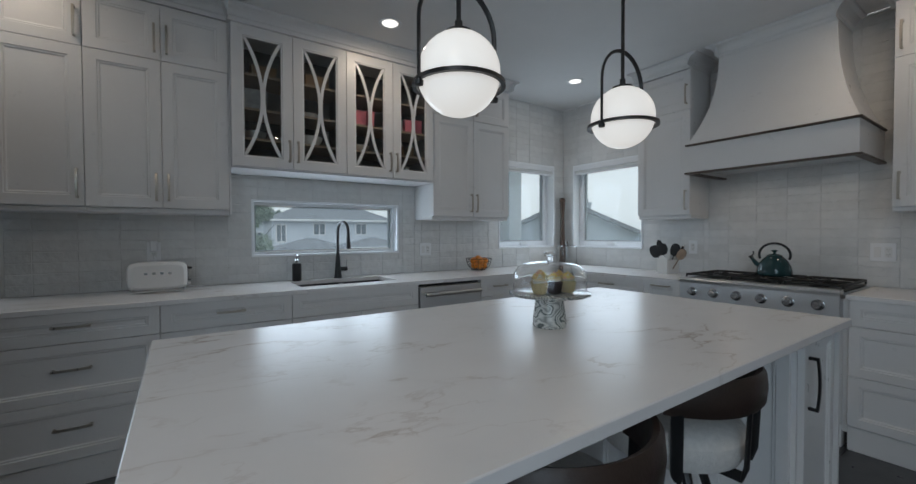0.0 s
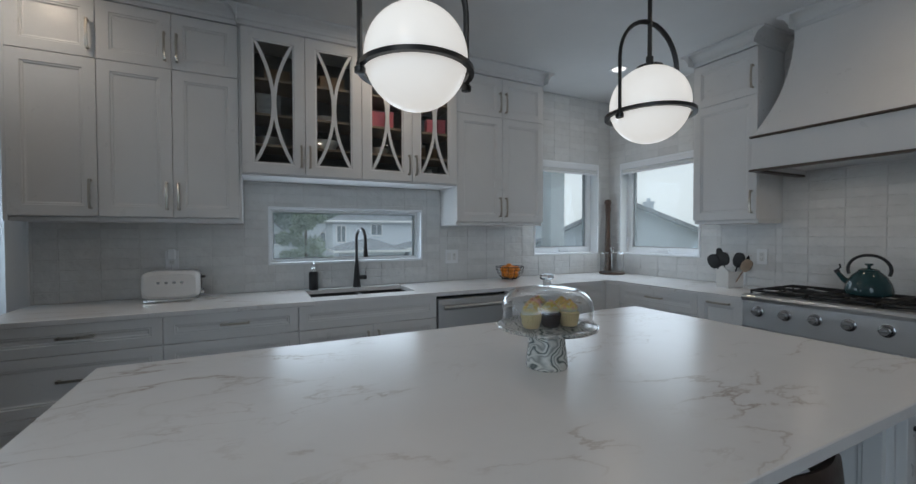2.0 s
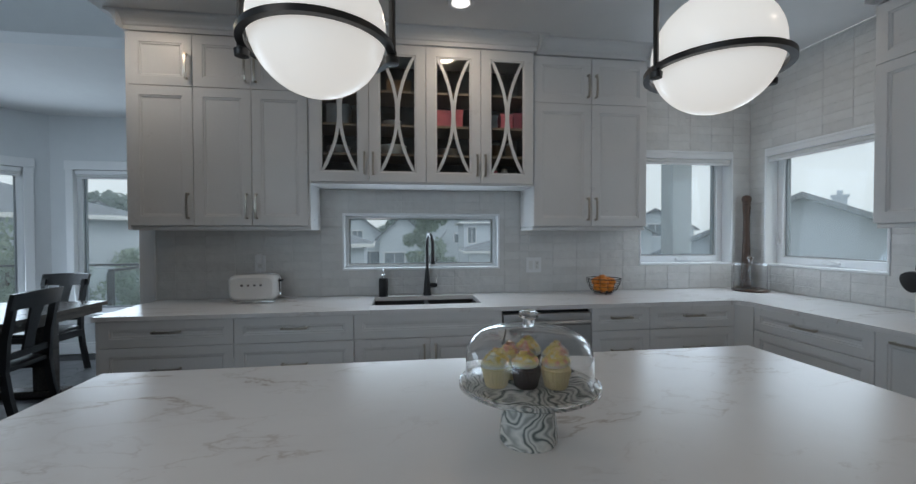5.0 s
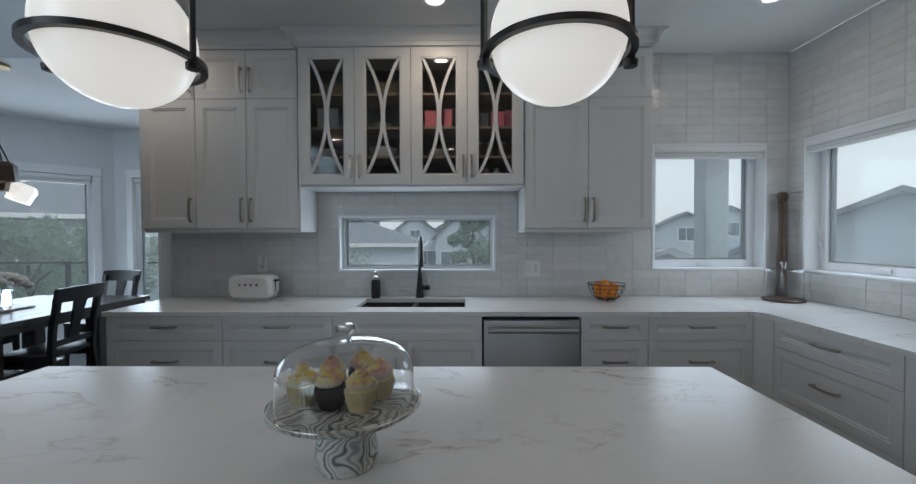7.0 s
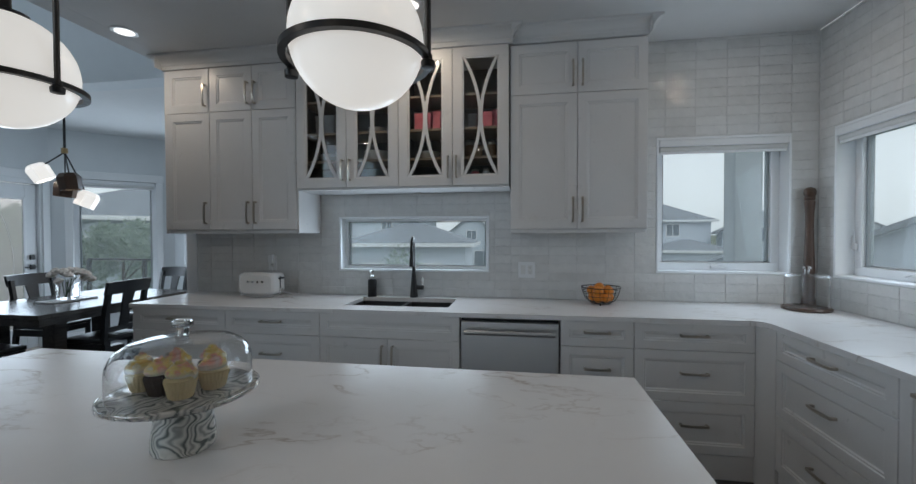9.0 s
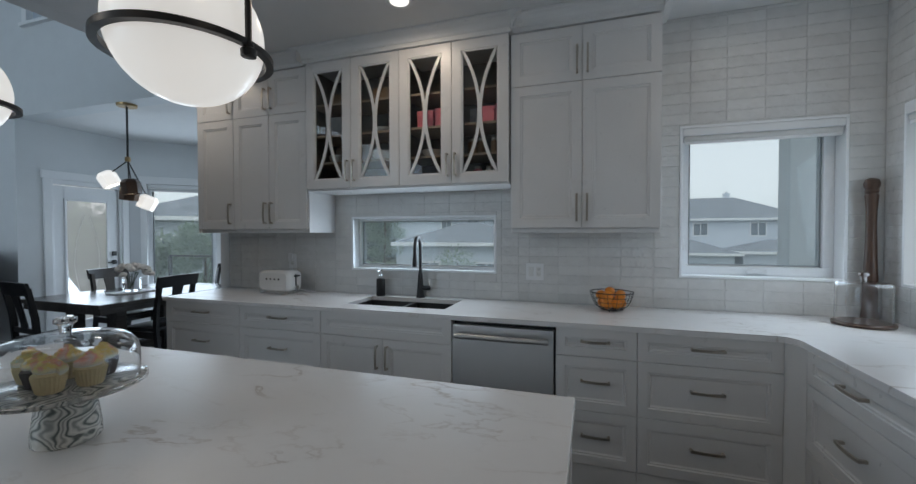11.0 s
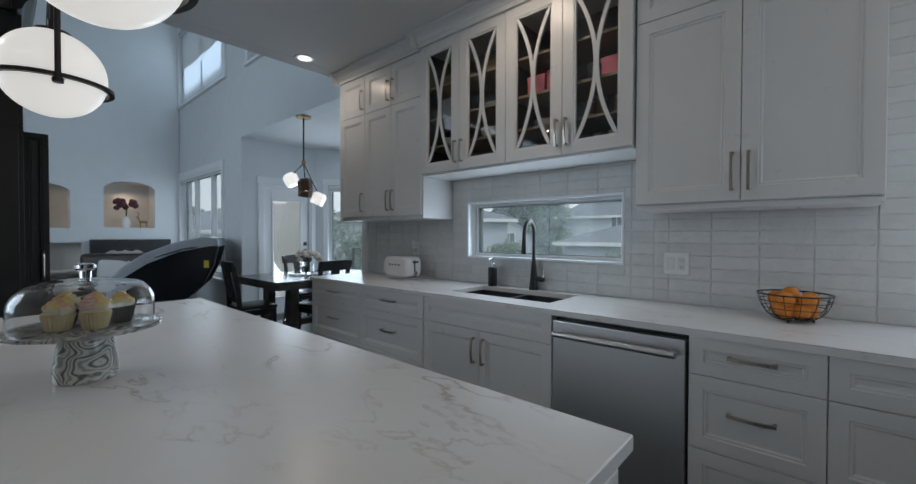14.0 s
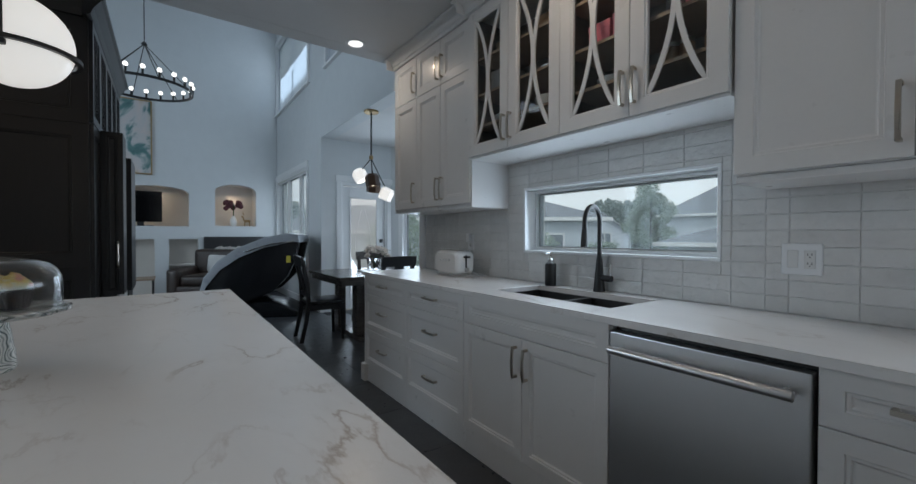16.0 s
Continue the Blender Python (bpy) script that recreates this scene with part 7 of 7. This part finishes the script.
M_DECK = wood("grey_deck_board", (0.16, 0.15, 0.14), (0.26, 0.25, 0.24), 0.8, (1, 14, 1))
M_BARK = plain("tree_bark", (0.09, 0.07, 0.055), 0.9, vary=0.3, scale=12, bump=0.6, bscale=40)
# leaf colours paler than real foliage: the outdoor haze is mixed into them
M_LEAF1 = leaves("haze_paled_foliage", (0.24, 0.31, 0.26), (0.37, 0.45, 0.36))
M_LEAF2 = leaves("haze_paled_far_foliage", (0.24, 0.30, 0.29), (0.33, 0.40, 0.38))
M_ROADC = plain("pale_concrete_drive", (0.42, 0.42, 0.41), 0.9, vary=0.08, scale=0.8)

bm = bm_new()
prism(bm, [(-1500, -1500), (1500, -1500), (1500, 1500), (-1500, 1500)], GZ - 0.5, GZ)
solo("ground", bm, M_GRASS, "lawn and earth round the houses", "ground", kind="structure", smooth=None)
bm = bm_new()
prism(bm, [(-60, 30), (60, 33), (60, 41), (-60, 38)], GZ + 0.004, GZ + 0.03)
prism(bm, [(-5, 17), (3, 17), (4, 32), (-4, 31)], GZ + 0.034, GZ + 0.06)
solo("road", bm, M_ROADC, "pale concrete street and driveway", "road", kind="structure", smooth=None)


def house(x, y, rot, w, d, eave, ridge, hip, wall, roof, openings, label, chimney=False, group="neighbouring houses"):
    """A house: w along its front (local -y side), walls to `eave`, roof to `ridge`; openings: (u, z, width, height) on the front."""
    t = thing("house", (x, y, GZ), label, "house", group)
    m = pose(x, y, 0, 0, 0, rot)
    bm = bm_new()
    box(bm, -w / 2, -d / 2, GZ, w / 2, d / 2, eave)
    if not hip:
        for s in (-1, 1):
            vs = [bm.verts.new(c) for c in ((s * -w / 2, -d / 2 * s, eave), (s * w / 2, -d / 2 * s, eave), (0, -d / 2 * s, ridge))]
            bm.faces.new(vs)
    part("wall", spot(bm, m), wall, t, smooth=None)
    o = 0.45
    bm = bm_new()
    if hip:
        lo = [bm.verts.new(c) for c in ((-w / 2 - o, -d / 2 - o, eave), (w / 2 + o, -d / 2 - o, eave), (w / 2 + o, d / 2 + o, eave), (-w / 2 - o, d / 2 + o, eave))]
        run = max(0.3, (w - d) / 2)
        r0, r1 = bm.verts.new((-run, 0, ridge)), bm.verts.new((run, 0, ridge))
        for f in ((lo[0], lo[1], r1, r0), (lo[1], lo[2], r1), (lo[2], lo[3], r0, r1), (lo[3], lo[0], r0)):
            bm.faces.new(f)
        bm.faces.new(lo[::-1])
    else:
        k = (ridge - eave) / (w / 2)
        a = [(-w / 2 - o, eave - o * k), (0, ridge), (w / 2 + o, eave - o * k), (w / 2 + o, eave - o * k + 0.18), (0, ridge + 0.18), (-w / 2 - o, eave - o * k + 0.18)]
        sweep(bm, a, "y", -d / 2 - o, d / 2 + o)
    rf = part("roof", spot(bm, m), roof, t, smooth=None)
    bm = bm_new()
    if hip:
        for b in ((-w / 2 - o, -d / 2 - o - 0.03, w / 2 + o, -d / 2 - o), (-w / 2 - o, d / 2 + o, w / 2 + o, d / 2 + o + 0.03), (-w / 2 - o - 0.03, -d / 2 - o, -w / 2 - o, d / 2 + o), (w / 2 + o, -d / 2 - o, w / 2 + o + 0.03, d / 2 + o)):
            box(bm, b[0], b[1], eave - 0.16, b[2], b[3], eave + 0.02)
        part("gutter", spot(bm, m), M_TRIM, t, "white eaves gutter", smooth=None)
    if chimney:
        bm = bm_new()
        c, top = w * 0.1, ridge + 0.25
        box(bm, c - 0.22, -0.22, eave, c + 0.22, 0.22, top)
        box(bm, c - 0.28, -0.28, top, c + 0.28, 0.28, top + 0.1)
        tube(bm, [(c, 0, top + 0.1), (c, 0, top + 0.28)], 0.1, 10)
        part("chimney", spot(bm, m), wall, rf, smooth=None)
    for u, z, ww, hh in openings:
        bm = bm_new()
        for b in ((u - ww / 2 - 0.1, z - 0.1, u + ww / 2 + 0.1, z), (u - ww / 2 - 0.1, z + hh, u + ww / 2 + 0.1, z + hh + 0.1), (u - ww / 2 - 0.1, z, u - ww / 2, z + hh), (u + ww / 2, z, u + ww / 2 + 0.1, z + hh), (u - 0.03, z, u + 0.03, z + hh)):
            box(bm, b[0], -d / 2 - 0.05, b[1], b[2], -d / 2 - 0.002, b[3])
        f = part("window", spot(bm, m), M_TRIM, t, smooth=None)
        bm = bm_new()
        box(bm, u - ww / 2, -d / 2 - 0.03, z, u + ww / 2, -d / 2 - 0.004, z + hh)
        part("pane", spot(bm, m), M_HOUSEGLASS, f, smooth=None)
    return t


house(13.0, 44.0, -4, 11.4, 8, 2.64, 4.7, True, M_STUCCO, M_ROOF, [(-1.5, 1.25, 1.0, 1.0), (-4.9, 0.6, 0.75, 1.5), (2.6, 1.25, 1.0, 1.0)], "white stucco two-storey house with a grey hipped roof", True)
house(9.3, 36.0, -4, 5.4, 5, 0.0, 0.95, True, M_STUCCO, M_ROOF, [(0.6, -2.4, 1.2, 1.1)], "white stucco porch wing with a grey hipped roof")
house(15.4, 37.0, -4, 5.0, 5, 0.1, 0.95, True, M_STUCCO, M_ROOF, [(-0.6, -2.4, 1.2, 1.1)], "white stucco garage wing with a grey hipped roof")
house(-4.1, 22.8, 3, 6.2, 5.2, 0.95, 2.05, True, M_STUCCO, M_ROOF, [(-1.6, -1.2, 1.0, 1.1), (1.4, -1.2, 1.0, 1.1)], "low white stucco house with a grey hipped roof")
house(-10.3, 37.0, 6, 7.8, 8, 2.86, 5.8, True, M_STUCCO, M_ROOF, [(0.6, 1.9, 0.8, 1.1), (2.9, 1.7, 0.9, 1.2)], "tall white stucco house with a grey hipped roof")
house(-29, 34, 38, 8, 8, 1.6, 4.2, False, M_STUCCOG, M_ROOFD, [(-1.6, 0.2, 1.3, 1.2), (1.6, 0.2, 1.3, 1.2), (0, 2.1, 0.9, 0.9)], "grey gabled house with white trim")
house(-23.5, 37.5, 30, 6.5, 8, 1.6, 3.9, False, M_STUCCO, M_ROOFD, [(-1.2, 0.3, 1.0, 1.2), (1.2, 0.3, 1.0, 1.2)], "pale gabled house with a dark roof")
house(-4.8, 56, 4, 6.5, 8, 1.3, 3.9, False, M_STUCCOG, M_ROOFD, [(-1.5, -2.9, 2.3, 2.2), (1.5, -2.9, 2.3, 2.2), (0, 0.8, 1.2, 1.1)], "dark grey gabled house across the street")
house(1.2, 53, -2, 5.6, 8, 1.1, 3.6, False, M_STUCCOG, M_ROOFD, [(-1.0, -2.9, 2.3, 2.2), (1.6, 0.3, 0.9, 1.1)], "dark grey gabled house across the street")
house(7.5, 60, -6, 7, 8, 1.6, 4.4, False, M_STUCCOG, M_ROOFD, [(-1.8, -2.9, 2.4, 2.3), (1.6, 0.3, 1.2, 1.2)], "dark grey gabled house across the street")
house(17.4, 14.9, -50, 9.5, 9, 0.35, 2.55, False, M_STUCCOG, M_ROOFD, [(-2.9, -1.2, 1.1, 0.8), (-1.0, -1.9, 0.9, 1.9), (1.6, -1.4, 1.4, 0.9)], "grey gabled house close by", True)
house(8.2, 13.6, -28, 5.2, 5.0, -0.45, 0.7, False, M_STUCCO, M_ROOFD, [], "low garage with a dark shingle roof")
house(29, 43, -30, 7, 8, 2.0, 3.9, False, M_STUCCOG, M_ROOFD, [(0, 1.2, 1.4, 1.2)], "grey gabled house in the distance")
house(22.5, 40, -20, 6, 7, 1.6, 3.2, False, M_STUCCOG, M_ROOFD, [(0, 0.8, 1.2, 1.1)], "grey gabled house in the distance")
house(-17, 19, 50, 10, 8, 2.2, 3.8, True, M_STUCCOG, M_ROOF, [(-2.5, 0.1, 1.6, 1.2), (2.2, 0.1, 1.6, 1.2)], "pale stucco house behind the trees")
house(-24, 12, 70, 10, 8, 1.5, 3.3, True, M_STUCCO, M_ROOF, [(-2.5, -0.4, 1.6, 1.2), (2.2, -0.4, 1.6, 1.2)], "pale stucco house behind the deck")


def tree(x, y, top, radius, count, mat, label, leaf=0.11, low=-1.2, group="garden trees"):
    """A trunk with limbs and a crown of many small leaves in uneven clumps."""
    rng = np.random.default_rng(int(abs(x * 37 + y * 11)) + 5)
    t = thing("tree", (x, y, GZ), label, "tree", group)
    bm = tube(bm_new(), [(x, y, GZ), (x + 0.05, y, (GZ + top) / 2 - 0.5), (x, y + 0.08, top - 0.6)], 0.10, 8, r1=0.03)
    for k in range(9):
        a, z = rng.uniform(0, 6.28), rng.uniform(low, top - 1.2)
        r = radius * rng.uniform(0.5, 0.9)
        tube(bm, [(x, y, z - 0.5), (x + 0.5 * r * math.cos(a), y + 0.5 * r * math.sin(a), z), (x + r * math.cos(a), y + r * math.sin(a), z + 0.4)], 0.025, 5, r1=0.006)
    part("trunk", bm, M_BARK, t)
    clumps = []
    for k in range(44):
        f = rng.uniform(0, 1)
        z = low + (top - low) * f
        r = radius * (0.35 + 0.75 * math.sin(math.pi * min(0.97, f * 0.85 + 0.12))) * math.sqrt(rng.uniform(0.05, 1.0))
        a = rng.uniform(0, 6.28)
        clumps.append((x + r * math.cos(a), y + r * math.sin(a), z, radius * rng.uniform(0.22, 0.42)))
    cl = np.array(clumps)
    pick = cl[rng.integers(0, len(cl), count)]
    d = rng.normal(size=(count, 3))
    d /= np.linalg.norm(d, axis=1)[:, None]
    p = pick[:, :3] + d * (pick[:, 3] * rng.uniform(0.3, 1.0, count) ** 0.6)[:, None]
    u = rng.normal(size=(count, 3))
    u /= np.linalg.norm(u, axis=1)[:, None]
    v = np.cross(u, rng.normal(size=(count, 3)))
    v /= np.linalg.norm(v, axis=1)[:, None]
    s = (leaf * rng.uniform(0.6, 1.3, count))[:, None]
    verts = np.stack([p - u * s, p - v * s * 0.45, p + u * s, p + v * s * 0.45], 1).reshape(-1, 3)
    me = bpy.data.meshes.new("crown")
    me.from_pydata(verts.tolist(), [], np.arange(count * 4).reshape(-1, 4).tolist())
    me.materials.append(mat)
    ob = new("crown", me)
    ob.parent = t
    ob.matrix_parent_inverse = Matrix.Translation(-BASE[t.name])
    return t


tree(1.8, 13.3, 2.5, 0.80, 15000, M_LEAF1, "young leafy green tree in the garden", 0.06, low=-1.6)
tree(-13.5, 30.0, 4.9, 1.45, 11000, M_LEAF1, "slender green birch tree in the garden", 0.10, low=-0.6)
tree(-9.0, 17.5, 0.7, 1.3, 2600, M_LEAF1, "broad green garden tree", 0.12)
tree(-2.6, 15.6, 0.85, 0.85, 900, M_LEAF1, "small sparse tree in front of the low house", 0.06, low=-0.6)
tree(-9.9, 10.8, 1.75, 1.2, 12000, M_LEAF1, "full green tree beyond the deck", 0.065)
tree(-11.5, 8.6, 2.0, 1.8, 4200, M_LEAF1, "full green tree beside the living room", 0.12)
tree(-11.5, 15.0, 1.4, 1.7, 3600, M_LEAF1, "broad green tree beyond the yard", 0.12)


def woods():
    rng = np.random.default_rng(3)
    count = 60000
    a = rng.uniform(-1.75, 0.22, count)
    r = rng.uniform(70, 84, count)
    h = 4.0 + 2.2 * np.sin(a * 9) + 1.5 * np.sin(a * 23 + 1) + 0.8 * np.sin(a * 51)
    z = GZ + (h - GZ) * rng.uniform(0, 1, count) ** 0.7
    p = np.stack([r * np.sin(a), r * np.cos(a), z], 1)
    u = rng.normal(size=(count, 3))
    u /= np.linalg.norm(u, axis=1)[:, None]
    v = np.cross(u, rng.normal(size=(count, 3)))
    v /= np.linalg.norm(v, axis=1)[:, None]
    s = rng.uniform(0.22, 0.5, count)[:, None]
    verts = np.stack([p - u * s, p - v * s, p + u * s, p + v * s], 1).reshape(-1, 3)
    me = bpy.data.meshes.new("far_woods")
    me.from_pydata(verts.tolist(), [], np.arange(count * 4).reshape(-1, 4).tolist())
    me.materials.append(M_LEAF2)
    tagged(new("far_woods", me), "line of green woods far behind the houses", "woods", kind="stuff")


woods()


def deck():
    t = thing("deck", (-4.5, 5.8, GZ), "grey timber deck with posts", "deck")
    n = 30
    for i in range(n):
        y = 3.85 + i * 0.107
        x1 = -4.05 if y < 4.7 else (-4.05 + (y - 4.7) if y < 5.7 else -2.6)
        bm = bm_new()
        box(bm, -6.4, y, -0.16, x1 - 0.1 if y < 5.7 else -2.6, y + 0.1, -0.13)
        part("plank", bm, M_DECK, t, smooth=None)
    for x, y in ((-6.3, 7.0), (-4.5, 7.0), (-2.7, 7.0)):
        bm = bm_new()
        box(bm, x - 0.07, y - 0.07, GZ, x + 0.07, y + 0.07, -0.16)
        part("post", bm, M_DECK, t, smooth=None)
    r = thing("deck_railing", (-4.5, 7.03, -0.13), "dark metal deck railing with clear glass panels", "railing")
    posts = [(-6.35, 7.03), (-5.1, 7.03), (-3.87, 7.03), (-2.64, 7.03), (-2.64, 5.9)]
    for x, y in posts:
        bm = bm_new()
        box(bm, x - 0.028, y - 0.028, -0.13, x + 0.028, y + 0.028, 0.92)
        part("post", bm, M_RAIL, r, smooth=None)
    for (x0, y0), (x1, y1) in zip(posts, posts[1:]):
        bm = bm_new()
        if y0 == y1:
            box(bm, x0, y0 - 0.03, 0.92, x1, y0 + 0.03, 0.955, bevel=0.004)
        else:
            box(bm, x0 - 0.03, y1, 0.92, x0 + 0.03, y0 - 0.03, 0.955, bevel=0.004)
        part("top_rail", bm, M_RAIL, r, smooth=None)
        bm = bm_new()
        if y0 == y1:
            box(bm, x0 + 0.04, y0 - 0.004, -0.06, x1 - 0.04, y0 + 0.004, 0.90)
        else:
            box(bm, x0 - 0.004, y1 + 0.04, -0.06, x0 + 0.004, y0 - 0.04, 0.90)
        part("glass_panel", bm, M_PANE, r, "clear glass panel", smooth=None)


M_RAIL = plain("dark_grey_railing", (0.04, 0.045, 0.05), 0.4, 0.5)
deck()
# white column of the porch beside the corner windows
M_COLUMN = plain("grey_roughcast_stucco", (0.44, 0.47, 0.49), 0.9, vary=0.1, scale=14, bump=0.5, bscale=90)
t = thing("porch_column", (3.93, 4.38, GZ), "grey stucco porch column outside the window", "column")
bm = bm_new()
box(bm, 3.82, 4.29, GZ, 4.05, 4.49, 3.4, bevel=0.008)
part("shaft", bm, M_COLUMN, t, smooth=None)


def fence():
    t = thing("garden_fence", (-9, 16, GZ), "white vinyl garden fence", "fence")
    for i in range(16):
        x = -17 + i * 1.5
        bm = bm_new()
        box(bm, x, 18.6, GZ + 0.05, x + 1.38, 18.64, GZ + 1.75)
        part("panel", bm, M_TRIM, t, smooth=None)
        bm = bm_new()
        box(bm, x + 1.38, 18.56, GZ, x + 1.5, 18.68, GZ + 1.9)
        part("post", bm, M_TRIM, t, smooth=None)


fence()


def bushes():
    rng = np.random.default_rng(8)
    for x, y, r in ((-9, 15.5, 0.9), (-7.2, 17.4, 0.8), (-5.0, 17.2, 0.7), (-11.5, 17.2, 0.9)):
        count = 1500
        d = rng.normal(size=(count, 3))
        d /= np.linalg.norm(d, axis=1)[:, None]
        d[:, 2] = np.abs(d[:, 2]) * 0.9
        p = np.array([x, y, GZ]) + d * r * rng.uniform(0.6, 1.05, count)[:, None]
        u = rng.normal(size=(count, 3)) * 0.05
        v = rng.normal(size=(count, 3)) * 0.05
        verts = np.stack([p - u, p - v, p + u, p + v], 1).reshape(-1, 3)
        me = bpy.data.meshes.new("garden_bush")
        me.from_pydata(verts.tolist(), [], np.arange(count * 4).reshape(-1, 4).tolist())
        me.materials.append(M_LEAF1)
        tagged(new("garden_bush", me), "low rounded shrub in the garden bed", "bush", "garden shrubs")


bushes()

# ---------------------------------------------------------------- tiles, last
TW, TH, TG, TD = 0.1985, 0.0628, 0.0022, 0.0085


def tile_mesh(w, h):
    """A wall tile, centred, front at -y (local), slim pillowed edge."""
    b = 0.0022
    vs, fs = [], []
    for inset, y in ((0, 0.0), (0, -TD + b), (b, -TD)):
        vs += [(-w / 2 + inset, y, -h / 2 + inset), (w / 2 - inset, y, -h / 2 + inset), (w / 2 - inset, y, h / 2 - inset), (-w / 2 + inset, y, h / 2 - inset)]
    for k in (0, 4):
        for i in range(4):
            j = (i + 1) % 4
            fs.append((k + i, k + j, k + 4 + j, k + 4 + i))
    fs.append((8, 9, 10, 11))
    me = bpy.data.meshes.new("tile")
    me.from_pydata(vs, [], fs)
    me.materials.append(M_TILE)
    return me


TILES = {}


def lay_tiles(parent, m, u0, u1, z0, z1, holes, origin=0.0):
    """Stack-bonded tiles over a stretch of wall; holes are left free; pieces are cut where they meet an edge."""
    rng = random.Random(int(abs(u0) * 100) + 7)
    i0, i1 = math.floor((u0 - origin) / (TW + TG)), math.ceil((u1 - origin) / (TW + TG))
    rows = math.ceil((z1 - ZT) / (TH + TG))
    for r in range(rows):
        a0, a1 = ZT + 0.002 + r * (TH + TG), ZT + 0.002 + r * (TH + TG) + TH
        a0, a1 = max(a0, z0), min(a1, z1)
        if a1 - a0 < 0.006:
            continue
        for i in range(i0, i1):
            pieces = [(max(u0, origin + i * (TW + TG)), min(u1, origin + i * (TW + TG) + TW), a0, a1)]
            for h in holes:
                cut = []
                for b0, b1, c0, c1 in pieces:
                    if b1 <= h[0] or b0 >= h[1] or c1 <= h[2] or c0 >= h[3]:
                        cut.append((b0, b1, c0, c1))
                        continue
                    if b0 < h[0]:
                        cut.append((b0, h[0], c0, c1))
                    if b1 > h[1]:
                        cut.append((h[1], b1, c0, c1))
                    n0, n1 = max(b0, h[0]), min(b1, h[1])
                    if c0 < h[2]:
                        cut.append((n0, n1, c0, h[2]))
                    if c1 > h[3]:
                        cut.append((n0, n1, h[3], c1))
                pieces = cut
            for b0, b1, c0, c1 in pieces:
                if b1 - b0 < 0.008 or c1 - c0 < 0.006:
                    continue
                key = (round(b1 - b0, 3), round(c1 - c0, 3))
                if key not in TILES:
                    TILES[key] = tile_mesh(*key)
                ob = new("tile", TILES[key])
                ob.parent = parent
                ob.matrix_basis = m @ Matrix.Translation(((b0 + b1) / 2, 0.0075, (c0 + c1) / 2)) @ pose(0, 0, 0, rng.uniform(-0.35, 0.35), 0, rng.uniform(-0.25, 0.25))


def grown(h, e=0.005):
    return (h[0] - e, h[1] + e, h[2] - e, h[3] + e)


SH = [grown(SINKWIN), grown(WIN1)]
lay_tiles(wall_sink, FLAT, -0.757, 0.362, ZT, 1.43, SH, 0.162)
lay_tiles(wall_sink, FLAT, 0.362, 1.89, ZT, 1.716, SH, 0.162)
lay_tiles(wall_sink, FLAT, 1.89, 2.766, ZT, 1.43, SH, 0.162)
lay_tiles(wall_sink, FLAT, 2.766, XW - 0.001, ZT, ZC - 0.001, SH, 0.162)
SW2 = [grown((-WIN2[1], -WIN2[0], WIN2[2], WIN2[3]))]
lay_tiles(wall_range, SIDE, -YW + 0.001, -2.257, ZT, ZC - 0.001, SW2, -3.43)
lay_tiles(wall_range, SIDE, -2.257, -1.783, ZT, 1.43, SW2, -3.43)
lay_tiles(wall_range, SIDE, -1.783, -0.614, ZT, 1.95, [], -3.43)
lay_tiles(wall_range, SIDE, -1.783, -1.50, 1.95, 2.75, [], -3.43)
lay_tiles(wall_range, SIDE, -0.90, -0.614, 1.95, 2.75, [], -3.43)
lay_tiles(wall_range, SIDE, -0.614, 0.2, ZT, 1.43, [], -3.43)

# floor tiles
FW, FD = 0.605, 0.303


def floor_mesh():
    bm = box(bm_new(), -FW / 2 + 0.0015, -FD / 2 + 0.0015, -0.008, FW / 2 - 0.0015, FD / 2 - 0.0015, 0.0)
    me = bpy.data.meshes.new("floor_tile")
    bm.to_mesh(me)
    bm.free()
    me.materials.append(M_FLOOR)
    return me


fm = floor_mesh()
near, rest = [], []
for j in range(int((5.57 - YB) / FD)):
    for i in range(int((XW - XL) / FW)):
        x, y = XL + 0.3 + i * FW + (0.2 * (j % 3)), YB + 0.15 + j * FD
        inside = x < XW - 0.3 and (y < YW - 0.1 or (-3.6 < x < -1.2 and y < 5.4 - max(0, abs(x + 2.41) - 0.7)))
        if not inside:
            continue
        (near if (-4.2 < x < 0.1 and y > 1.6) or (x > 2.2 and y < 1.9 and y > -0.8) else rest).append((x, y))
for x, y in near[:300]:
    ob = new("floor_tile", fm)
    ob.parent = floor
    ob.matrix_basis = pose(x, y, 0.0, random.uniform(-0.08, 0.08), random.uniform(-0.08, 0.08), 0)
bm = bm_new()
for x, y in rest + near[300:]:
    box(bm, x - FW / 2 + 0.0015, y - FD / 2 + 0.0015, -0.008, x + FW / 2 - 0.0015, y + FD / 2 - 0.0015, 0.0)
ob = mesh_object("floor_tile_field", bm, M_FLOOR)
ob.parent = floor
tagged(ob, kind="stuff")
